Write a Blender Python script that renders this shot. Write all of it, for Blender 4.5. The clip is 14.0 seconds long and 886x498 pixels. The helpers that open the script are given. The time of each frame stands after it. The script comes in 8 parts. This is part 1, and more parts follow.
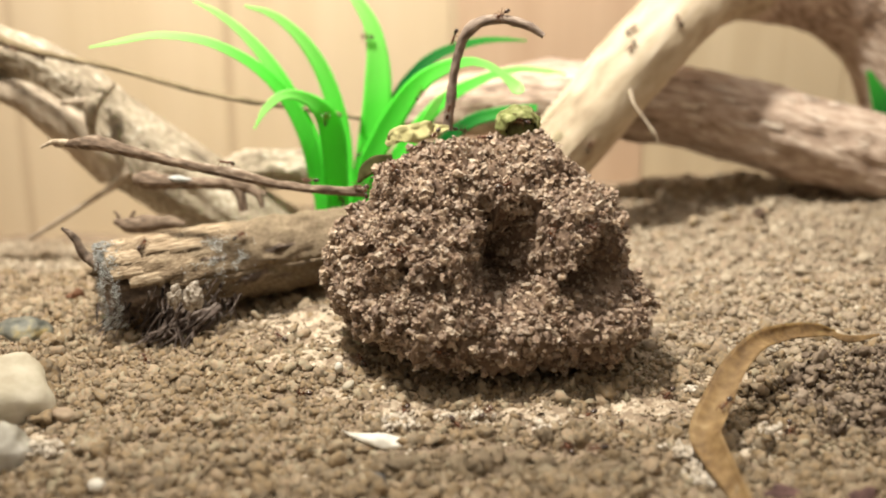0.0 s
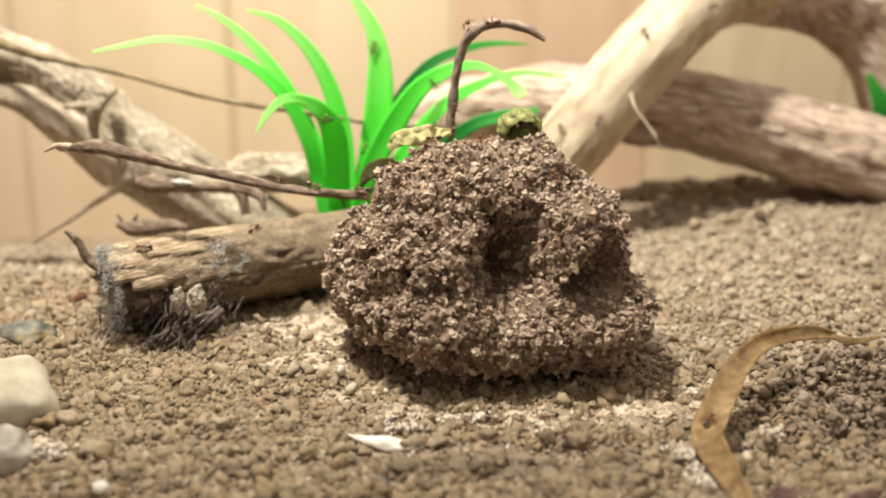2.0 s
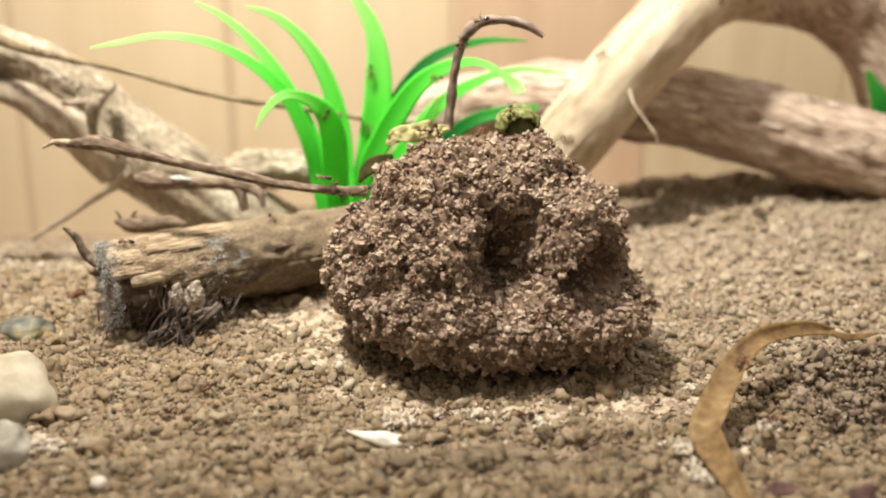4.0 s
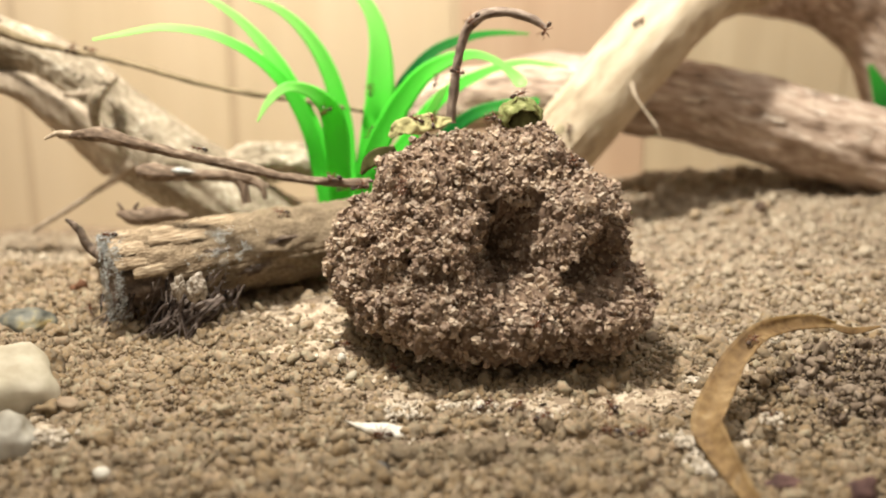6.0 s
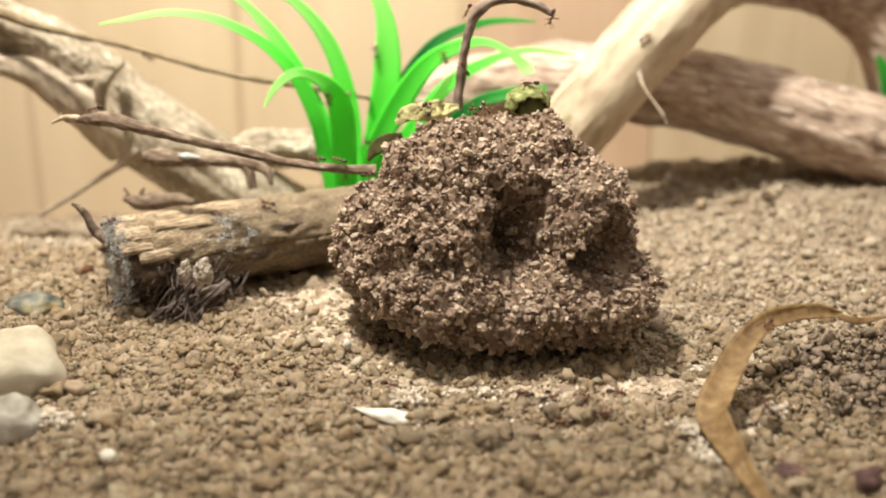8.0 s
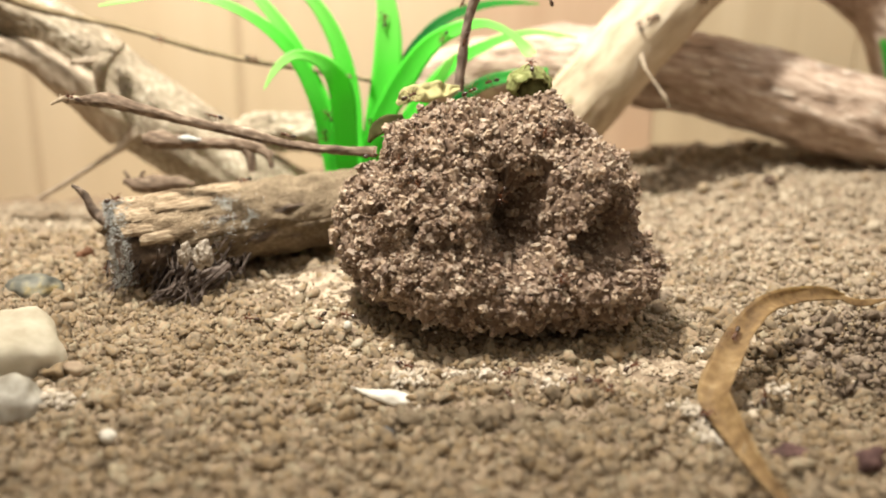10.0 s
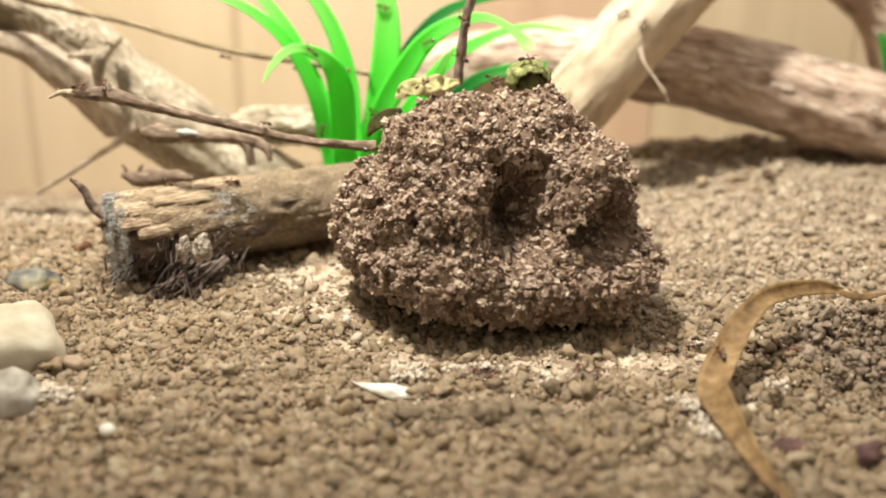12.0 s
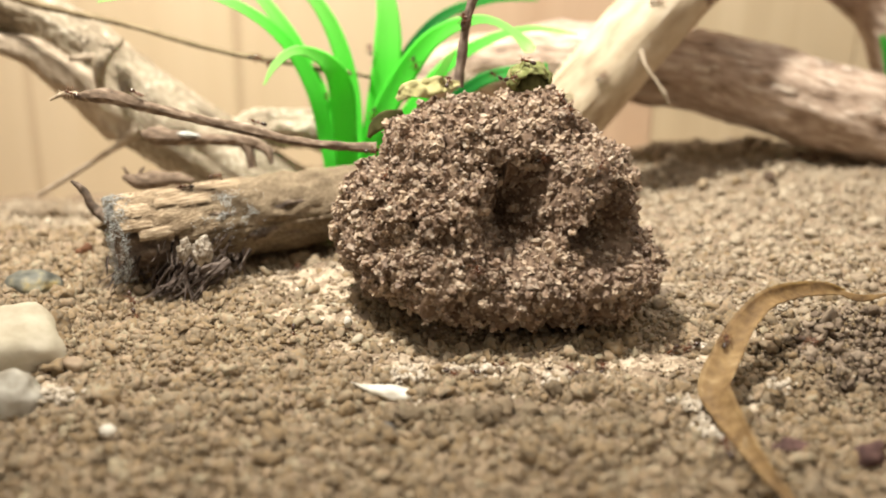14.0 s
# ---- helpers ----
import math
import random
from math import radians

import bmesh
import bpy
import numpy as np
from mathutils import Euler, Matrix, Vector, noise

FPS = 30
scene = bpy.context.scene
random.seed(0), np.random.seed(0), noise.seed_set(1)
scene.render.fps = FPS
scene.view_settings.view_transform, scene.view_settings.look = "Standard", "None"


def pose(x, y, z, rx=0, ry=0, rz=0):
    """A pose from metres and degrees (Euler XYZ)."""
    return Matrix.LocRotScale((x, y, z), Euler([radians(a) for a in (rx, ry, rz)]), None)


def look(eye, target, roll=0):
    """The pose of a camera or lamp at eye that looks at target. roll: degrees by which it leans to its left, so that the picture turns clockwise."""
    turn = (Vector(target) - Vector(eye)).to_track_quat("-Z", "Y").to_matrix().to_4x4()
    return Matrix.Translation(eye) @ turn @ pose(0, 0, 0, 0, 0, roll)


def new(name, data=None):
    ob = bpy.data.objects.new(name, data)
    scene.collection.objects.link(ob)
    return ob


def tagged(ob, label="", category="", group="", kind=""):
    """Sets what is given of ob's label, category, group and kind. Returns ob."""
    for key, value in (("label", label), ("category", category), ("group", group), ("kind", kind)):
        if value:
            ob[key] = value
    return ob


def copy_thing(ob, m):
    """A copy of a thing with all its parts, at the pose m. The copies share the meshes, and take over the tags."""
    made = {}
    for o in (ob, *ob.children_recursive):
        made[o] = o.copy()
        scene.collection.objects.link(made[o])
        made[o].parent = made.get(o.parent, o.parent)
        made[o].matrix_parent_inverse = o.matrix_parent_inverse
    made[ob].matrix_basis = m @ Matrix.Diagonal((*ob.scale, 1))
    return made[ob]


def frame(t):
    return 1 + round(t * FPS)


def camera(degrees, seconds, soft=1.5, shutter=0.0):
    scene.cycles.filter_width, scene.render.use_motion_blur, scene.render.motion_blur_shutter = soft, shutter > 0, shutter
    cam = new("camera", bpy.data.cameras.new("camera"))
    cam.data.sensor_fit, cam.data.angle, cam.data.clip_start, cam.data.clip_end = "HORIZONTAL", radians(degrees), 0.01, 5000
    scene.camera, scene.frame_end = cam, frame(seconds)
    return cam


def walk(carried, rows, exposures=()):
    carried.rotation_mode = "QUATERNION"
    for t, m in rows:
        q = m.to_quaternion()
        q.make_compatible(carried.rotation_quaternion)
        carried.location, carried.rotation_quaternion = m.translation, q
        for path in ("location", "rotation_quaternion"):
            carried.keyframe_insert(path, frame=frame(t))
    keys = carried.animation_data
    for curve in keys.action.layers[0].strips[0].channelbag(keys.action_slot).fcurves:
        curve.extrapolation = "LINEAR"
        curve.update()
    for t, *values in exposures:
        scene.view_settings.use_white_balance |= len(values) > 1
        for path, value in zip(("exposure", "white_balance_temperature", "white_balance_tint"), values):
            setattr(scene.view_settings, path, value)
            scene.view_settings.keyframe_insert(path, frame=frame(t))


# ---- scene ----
# ---- camera and its path ----
cam = camera(50, 14.0, soft=1.95)
cam.data.dof.use_dof = True
cam.data.dof.focus_distance = 0.232
cam.data.dof.aperture_fstop = 8.8
PATH = [
    (0.0, pose(-0.00001, 0.00098, 0.09514, 73.770, -0.153, 0.000)),
    (0.5, pose(-0.00021, 0.00079, 0.09516, 73.835, -0.156, 0.036)),
    (1.0, pose(-0.00018, 0.00068, 0.09497, 73.941, -0.114, 0.044)),
    (1.5, pose(-0.00008, 0.00057, 0.09536, 73.926, -0.045, 0.050)),
    (2.0, pose(-0.00037, 0.00021, 0.09518, 73.996, -0.089, 0.025)),
    (2.5, pose(-0.00015, 0.00014, 0.09503, 74.002, -0.057, 0.039)),
    (3.0, pose(0.00000, 0.00000, 0.09500, 74.000, 0.000, 0.000)),
    (5.5, pose(-0.00028, 0.00000, 0.09436, 73.567, -0.276, 0.042)),
    (6.0, pose(-0.00053, -0.00019, 0.09438, 73.518, -0.251, 0.067)),
    (6.5, pose(-0.00092, -0.00029, 0.09443, 73.467, -0.243, 0.108)),
    (7.0, pose(-0.00098, -0.00051, 0.09390, 73.426, -0.362, 0.231)),
    (7.5, pose(-0.00084, -0.00052, 0.09358, 73.239, -0.531, 0.390)),
    (8.0, pose(-0.00104, -0.00044, 0.09365, 72.910, -0.605, 0.421)),
    (10.5, pose(-0.00099, 0.00003, 0.09170, 72.051, -0.623, 0.506)),
    (11.0, pose(-0.00119, -0.00026, 0.09176, 71.904, -0.685, 0.439)),
    (11.5, pose(-0.00126, -0.00002, 0.09196, 71.827, -0.688, 0.409)),
    (12.0, pose(-0.00139, 0.00004, 0.09189, 71.823, -0.680, 0.357)),
    (12.5, pose(-0.00135, 0.00005, 0.09155, 71.879, -0.666, 0.398)),
    (13.0, pose(-0.00133, 0.00008, 0.09142, 71.953, -0.608, 0.390)),
    (13.5, pose(-0.00132, 0.00007, 0.09148, 72.011, -0.609, 0.399)),
    (14.0, pose(-0.00127, 0.00004, 0.09106, 72.103, -0.614, 0.427)),
]
walk(cam, PATH, [(0.0, 0.08), (6.0, 0.10), (8.0, 0.14), (11.0, 0.22), (14.0, 0.22)])

# ---- light: a lamp above the tank and the soft light of the room ----
world = bpy.data.worlds.new("room_light")
scene.world = world
world.use_nodes = True
world.node_tree.nodes["Background"].inputs[0].default_value = (1.0, 0.925, 0.815, 1)
world.node_tree.nodes["Background"].inputs[1].default_value = 1.72
lamp_data = bpy.data.lights.new("tank_lamp", "SPOT")
lamp_data.spot_size, lamp_data.spot_blend, lamp_data.shadow_soft_size = radians(88), 1.0, 0.026
lamp_data.energy, lamp_data.color = 22.3, (1.0, 0.93, 0.80)
lamp = new("tank_lamp", lamp_data)
lamp.matrix_world = look((-0.122, 0.212, 0.46), (0.010, 0.440, 0.02))
scene.view_settings.exposure = 0.0


# ---- materials ----
def material(name, stops, scale=400.0, detail=6.0, rough=0.9, bump=0.3, bump_scale=None, coords="Object",
             stretch=(1, 1, 1), rand=None, spec=0.3, island=0.0, bump_distance=0.0006, coarse=0.35, sub=0.0, trans=0.0, tight=0.6):
    """Two scales of noise through a colour ramp, with relief. rand: spread of brightness from piece to piece."""
    m = bpy.data.materials.new(name)
    m.use_nodes = True
    nt = m.node_tree
    N, L = nt.nodes, nt.links
    b = N["Principled BSDF"]
    b.inputs["Roughness"].default_value = rough
    b.inputs["Specular IOR Level"].default_value = spec
    if sub:
        b.inputs["Subsurface Weight"].default_value = sub
        b.inputs["Subsurface Radius"].default_value = (1.0, 0.8, 0.4)
        b.inputs["Subsurface Scale"].default_value = 0.002
    if trans:
        b.inputs["Transmission Weight"].default_value = trans
    tc, mp = N.new("ShaderNodeTexCoord"), N.new("ShaderNodeMapping")
    mp.inputs["Scale"].default_value = stretch
    L.new(tc.outputs[coords], mp.inputs["Vector"])
    fine, big = N.new("ShaderNodeTexNoise"), N.new("ShaderNodeTexNoise")
    fine.inputs["Scale"].default_value, fine.inputs["Detail"].default_value = scale, detail
    big.inputs["Scale"].default_value, big.inputs["Detail"].default_value = scale * 0.13, 4.0
    for n in (fine, big):
        L.new(mp.outputs[0], n.inputs["Vector"])
    mix = N.new("ShaderNodeMix")
    mix.data_type = "FLOAT"
    mix.inputs[0].default_value = coarse
    L.new(fine.outputs["Fac"], mix.inputs[2])
    L.new(big.outputs["Fac"], mix.inputs[3])
    value = mix.outputs[0]
    if island:
        geo, add = N.new("ShaderNodeNewGeometry"), N.new("ShaderNodeMath")
        add.operation = "MULTIPLY_ADD"
        add.inputs[1].default_value = island
        sub_ = N.new("ShaderNodeMath")
        sub_.operation = "ADD"
        sub_.inputs[1].default_value = -island * 0.5
        L.new(geo.outputs["Random Per Island"], add.inputs[0])
        L.new(value, add.inputs[2])
        L.new(add.outputs[0], sub_.inputs[0])
        value = sub_.outputs[0]
    if rand:
        info, add = N.new("ShaderNodeObjectInfo"), N.new("ShaderNodeMath")
        add.operation = "MULTIPLY_ADD"
        add.inputs[1].default_value = rand
        sub_ = N.new("ShaderNodeMath")
        sub_.operation = "ADD"
        sub_.inputs[1].default_value = -rand * 0.5
        L.new(info.outputs["Random"], add.inputs[0])
        L.new(value, add.inputs[2])
        L.new(add.outputs[0], sub_.inputs[0])
        value = sub_.outputs[0]
    ramp = N.new("ShaderNodeValToRGB")
    el = ramp.color_ramp.elements
    while len(el) < len(stops):
        el.new(0.5)
    for e, (pos, col) in zip(el, stops):
        e.position, e.color = (pos if island or rand else 0.5 + (pos - 0.5) * tight), (*col, 1)
    L.new(value, ramp.inputs[0])
    L.new(ramp.outputs[0], b.inputs["Base Color"])
    if bump:
        bp = N.new("ShaderNodeBump")
        bp.inputs["Strength"].default_value, bp.inputs["Distance"].default_value = bump, bump_distance
        src = fine
        if bump_scale:
            src = N.new("ShaderNodeTexNoise")
            src.inputs["Scale"].default_value, src.inputs["Detail"].default_value = bump_scale, 5.0
            L.new(mp.outputs[0], src.inputs["Vector"])
        L.new(src.outputs["Fac"], bp.inputs["Height"])
        L.new(bp.outputs[0], b.inputs["Normal"])
    return m


M_SOIL = material("soil", [(0.25, (0.15, 0.110, 0.077)), (0.5, (0.24, 0.180, 0.126)), (0.75, (0.33, 0.258, 0.182))], 700, bump=0.6)
M_GRAIN = material("soil_grains", [(0.06, (0.095, 0.069, 0.046)), (0.26, (0.173, 0.135, 0.090)), (0.40, (0.259, 0.184, 0.104)), (0.52, (0.216, 0.178, 0.127)), (0.64, (0.319, 0.233, 0.152)), (0.76, (0.294, 0.256, 0.181)), (0.88, (0.397, 0.330, 0.222)), (0.98, (0.604, 0.555, 0.436))], 900, island=0.5, bump=0.6)
M_PIECE = material("soil_pieces", [(0.06, (0.095, 0.069, 0.046)), (0.26, (0.173, 0.135, 0.090)), (0.40, (0.259, 0.184, 0.104)), (0.52, (0.216, 0.178, 0.127)), (0.64, (0.319, 0.233, 0.152)), (0.76, (0.294, 0.256, 0.181)), (0.88, (0.397, 0.330, 0.222)), (0.98, (0.604, 0.555, 0.436))], 900, rand=0.5, bump=0.6)
M_GRAINDRY = material("dry_soil_grains", [(0.10, (0.163, 0.131, 0.100)), (0.35, (0.261, 0.208, 0.152)), (0.55, (0.327, 0.270, 0.199)),
                                          (0.75, (0.392, 0.335, 0.256)), (0.98, (0.522, 0.474, 0.391))], 900, island=0.5, bump=0.6)
M_LUMP = material("lump_soil", [(0.25, (0.085, 0.055, 0.040)), (0.5, (0.16, 0.108, 0.075)), (0.8, (0.25, 0.18, 0.125))], 700, bump=0.7)
M_LUMPGRAIN = material("lump_grains", [(0.08, (0.116, 0.077, 0.056)), (0.28, (0.208, 0.147, 0.108)), (0.40, (0.290, 0.199, 0.138)), (0.54, (0.300, 0.243, 0.192)), (0.68, (0.390, 0.286, 0.198)), (0.84, (0.445, 0.370, 0.292)), (0.98, (0.630, 0.560, 0.475))], 900, island=0.6, bump=0.7, rough=0.62, spec=0.45)
M_PALE = material("pale_sand", [(0.2, (0.32, 0.25, 0.175)), (0.5, (0.50, 0.42, 0.315)), (0.85, (0.70, 0.63, 0.52))], 900, island=0.5, bump=0.5)
M_PALESHEET = material("packed_sand", [(0.25, (0.310, 0.245, 0.175)), (0.5, (0.430, 0.350, 0.260)), (0.75, (0.560, 0.485, 0.380))], 900, bump=0.8, tight=0.5)
M_DUG = material("dug_soil", [(0.08, (0.092, 0.067, 0.048)), (0.35, (0.176, 0.133, 0.098)), (0.6, (0.250, 0.196, 0.147)), (0.85, (0.335, 0.276, 0.213)), (0.99, (0.470, 0.414, 0.340))], 900, island=0.55, bump=0.7)
M_BOARD = material("pine_board", [(0.25, (0.43, 0.335, 0.220)), (0.5, (0.50, 0.405, 0.280)), (0.75, (0.56, 0.465, 0.340))], 60, stretch=(1, 1, 0.06),
                   rand=0.10, rough=0.6, bump=0.12, coarse=0.5)
M_BOARDRED = material("reddish_board", [(0.25, (0.36, 0.245, 0.165)), (0.5, (0.44, 0.32, 0.225)), (0.75, (0.51, 0.385, 0.28))], 60, stretch=(1, 1, 0.06),
                      rand=0.10, rough=0.6, bump=0.12, coarse=0.5)
M_BOARDGREY = material("weathered_board", [(0.25, (0.38, 0.305, 0.205)), (0.5, (0.445, 0.365, 0.25)), (0.75, (0.50, 0.42, 0.30))], 60, stretch=(1, 1, 0.06), rough=0.6, bump=0.1)
M_JOINT = material("joint_strip", [(0.25, (0.37, 0.285, 0.19)), (0.5, (0.425, 0.335, 0.23)), (0.75, (0.48, 0.385, 0.275))], 60, stretch=(1, 1, 0.06), rough=0.7, bump=0.1)
M_SIDE = material("side_panel", [(0.3, (0.55, 0.42, 0.28)), (0.7, (0.65, 0.52, 0.37))], 40, stretch=(1, 1, 0.1), rough=0.6, bump=0.1)
M_UNDERBLOCK = material("underblock_brown", [(0.3, (0.10, 0.065, 0.04)), (0.7, (0.17, 0.115, 0.075))], 40, stretch=(0.1, 1, 1), rough=0.5, bump=0.1)
M_FILLBLOCK = material("fill_blocker_grey", [(0.3, (0.24, 0.22, 0.19)), (0.7, (0.32, 0.29, 0.25))], 12, rough=0.9, bump=0.1)
M_DRIFT = material("driftwood_bark", [(0.10, (0.130, 0.104, 0.072)), (0.38, (0.250, 0.206, 0.150)), (0.56, (0.335, 0.285, 0.215)), (0.80, (0.640, 0.590, 0.490))],
                   560, coords="UV", stretch=(0.7, 1, 1), bump=0.9, coarse=0.5, bump_distance=0.0011, tight=0.5)
M_DRIFTPALE = material("bare_driftwood", [(0.15, (0.18, 0.142, 0.105)), (0.42, (0.33, 0.270, 0.205)), (0.65, (0.44, 0.373, 0.294)), (0.85, (0.58, 0.510, 0.417))],
                       480, coords="UV", stretch=(0.5, 1, 1), bump=0.7, coarse=0.5, bump_distance=0.0009, tight=0.5)
M_DRIFTFLAKE = material("driftwood_flakes", [(0.15, (0.164, 0.131, 0.096)), (0.5, (0.279, 0.234, 0.176)), (0.85, (0.541, 0.492, 0.408))], 600, coords="UV", stretch=(0.4, 1, 1), bump=0.9, tight=0.5)
M_BACK = material("grey_bark", [(0.22, (0.205, 0.151, 0.119)), (0.44, (0.400, 0.302, 0.238)), (0.60, (0.480, 0.385, 0.315)), (0.76, (0.650, 0.560, 0.478))],
                  520, coords="UV", stretch=(0.25, 1, 1), bump=1.0, coarse=0.4, bump_distance=0.0014, tight=0.42)
M_PLATE = material("bark_flakes", [(0.15, (0.308, 0.242, 0.193)), (0.45, (0.506, 0.424, 0.352)), (0.8, (0.770, 0.693, 0.605))], 600, coords="UV", stretch=(0.4, 1, 1), bump=0.9, tight=0.5)
M_LIGHTWOOD = material("peeled_wood", [(0.12, (0.21, 0.155, 0.105)), (0.36, (0.38, 0.305, 0.215)), (0.55, (0.475, 0.397, 0.290)), (0.8, (0.555, 0.483, 0.380))], 260, coords="UV",
                       stretch=(0.5, 1, 1), bump=0.4, coarse=0.6, bump_distance=0.0008, rough=0.75, tight=0.45)
M_LOG = material("log_bark", [(0.20, (0.09, 0.062, 0.04)), (0.42, (0.20, 0.145, 0.092)), (0.58, (0.31, 0.24, 0.16)), (0.80, (0.54, 0.45, 0.33))],
                 2300, coords="UV", stretch=(0.30, 1, 1), bump=1.0, coarse=0.4, bump_distance=0.0007, tight=0.72)
M_LOGDARK = material("whole_log_bark", [(0.20, (0.082, 0.060, 0.039)), (0.42, (0.165, 0.124, 0.081)), (0.60, (0.250, 0.193, 0.128)), (0.82, (0.40, 0.32, 0.22))],
                     2000, coords="UV", stretch=(0.35, 1, 1), bump=1.0, coarse=0.4, bump_distance=0.0007, tight=0.72)
M_LOGPLATE = material("log_bark_flakes", [(0.24, (0.13, 0.09, 0.055)), (0.44, (0.25, 0.185, 0.12)), (0.6, (0.36, 0.28, 0.19)), (0.8, (0.56, 0.47, 0.35))], 1300, coords="UV", stretch=(0.16, 1, 1), bump=1.0, tight=0.6)
M_LOGEND = material("rotten_wood", [(0.3, (0.075, 0.056, 0.045)), (0.55, (0.165, 0.124, 0.096)), (0.8, (0.33, 0.26, 0.20))], 500, bump=1.0)
M_MOULD = material("grey_mould", [(0.3, (0.22, 0.225, 0.215)), (0.5, (0.40, 0.415, 0.405)), (0.8, (0.64, 0.65, 0.63))], 900, island=0.4, bump=0.8)
M_PALEFLAKE = material("papery_flake", [(0.3, (0.19, 0.155, 0.12)), (0.5, (0.32, 0.275, 0.225)), (0.8, (0.50, 0.45, 0.385))], 700, bump=1.0)
M_TWIG = material("twig_bark", [(0.24, (0.07, 0.05, 0.036)), (0.48, (0.17, 0.122, 0.088)), (0.64, (0.28, 0.215, 0.16)), (0.82, (0.50, 0.43, 0.36))],
                  700, coords="UV", stretch=(0.4, 1, 1), bump=0.9, bump_distance=0.0004)
M_OLIVETWIG = material("olive_twig_bark", [(0.25, (0.10, 0.075, 0.042)), (0.5, (0.19, 0.148, 0.088)), (0.8, (0.31, 0.25, 0.16))], 500, coords="UV", stretch=(0.4, 1, 1), bump=0.7, bump_distance=0.0003)
M_MAROON = material("maroon_bark", [(0.3, (0.055, 0.03, 0.028)), (0.7, (0.15, 0.085, 0.075))], 400, bump=0.6)
M_REDBARK = material("red_bark", [(0.3, (0.10, 0.045, 0.025)), (0.7, (0.22, 0.11, 0.06))], 400, bump=0.5)
M_GREYTWIG = material("grey_twig_bark", [(0.24, (0.09, 0.065, 0.052)), (0.48, (0.20, 0.152, 0.122)), (0.66, (0.30, 0.24, 0.195)), (0.85, (0.48, 0.41, 0.35))], 700, coords="UV", stretch=(0.4, 1, 1), bump=0.9, bump_distance=0.0004)
M_PATCH = material("bark_remnant", [(0.2, (0.20, 0.165, 0.10)), (0.5, (0.33, 0.28, 0.18)), (0.8, (0.45, 0.385, 0.27))], 500, coords="UV", stretch=(0.5, 1, 1), bump=0.6)
M_FRAY = material("frayed_wood", [(0.25, (0.26, 0.20, 0.14)), (0.55, (0.44, 0.36, 0.265)), (0.85, (0.62, 0.54, 0.42))], 600, bump=0.5)
M_FIBRE = material("torn_fibre", [(0.3, (0.052, 0.038, 0.032)), (0.55, (0.120, 0.092, 0.078)), (0.85, (0.288, 0.244, 0.212))], 600, bump=0.5)
M_STONE = material("cream_stone", [(0.3, (0.36, 0.32, 0.24)), (0.55, (0.46, 0.42, 0.33)), (0.8, (0.54, 0.50, 0.41))], 160, bump=0.9, rough=0.85)
M_GREY = material("grey_stone", [(0.3, (0.24, 0.22, 0.18)), (0.55, (0.38, 0.36, 0.31)), (0.8, (0.55, 0.53, 0.48))], 220, bump=0.8, rough=0.7)
M_OLIVE = material("mottled_pebble", [(0.3, (0.060, 0.064, 0.058)), (0.48, (0.128, 0.131, 0.112)), (0.62, (0.203, 0.195, 0.144)), (0.78, (0.375, 0.292, 0.122))], 230, bump=0.5, rough=0.6)
M_DARKSTONE = material("dark_stone", [(0.3, (0.06, 0.065, 0.07)), (0.7, (0.15, 0.15, 0.155))], 300, bump=0.3)
M_BUFF = material("buff_stone", [(0.3, (0.25, 0.185, 0.13)), (0.7, (0.38, 0.30, 0.215))], 300, bump=0.4)
M_TWIGBIT = material("wood_crumb", [(0.3, (0.06, 0.04, 0.03)), (0.7, (0.16, 0.11, 0.08))], 500, bump=0.6)
M_DRYLEAF = material("dry_leaf", [(0.26, (0.098, 0.057, 0.023)), (0.45, (0.172, 0.106, 0.045)), (0.62, (0.235, 0.154, 0.070)), (0.8, (0.320, 0.235, 0.128))], 330, bump=0.8, rough=0.65,
                     sub=0.15)
M_CHIP = material("white_chip", [(0.3, (0.52, 0.49, 0.42)), (0.6, (0.66, 0.63, 0.56)), (0.85, (0.74, 0.72, 0.65))], 400, bump=0.3, rough=0.7)
M_LIME = material("lime", [(0.3, (0.40, 0.34, 0.26)), (0.55, (0.54, 0.48, 0.40)), (0.85, (0.70, 0.66, 0.58))], 700, island=0.3, bump=0.4)
M_MOSS = material("green_leaf_skin", [(0.3, (0.10, 0.105, 0.035)), (0.5, (0.18, 0.20, 0.068)), (0.75, (0.31, 0.32, 0.145))], 500, bump=0.6)
M_YELLOWLEAF = material("yellowed_leaf", [(0.2, (0.25, 0.23, 0.10)), (0.55, (0.40, 0.37, 0.18)), (0.85, (0.54, 0.51, 0.31))], 300, bump=0.5, tight=1.0)
M_OLIVELEAF = material("olive_leaf", [(0.3, (0.045, 0.047, 0.017)), (0.6, (0.095, 0.095, 0.036)), (0.85, (0.17, 0.16, 0.07))], 300, bump=0.3, rough=0.9, spec=0.1)
M_ANT = material("ant_cuticle", [(0.3, (0.06, 0.022, 0.010)), (0.6, (0.14, 0.052, 0.022)), (0.85, (0.22, 0.09, 0.04))], 900, bump=0.0, rough=0.25, spec=0.6)
M_ANTDARK = material("ant_gaster", [(0.3, (0.022, 0.012, 0.008)), (0.7, (0.07, 0.032, 0.018))], 900, bump=0.0, rough=0.2, spec=0.7)


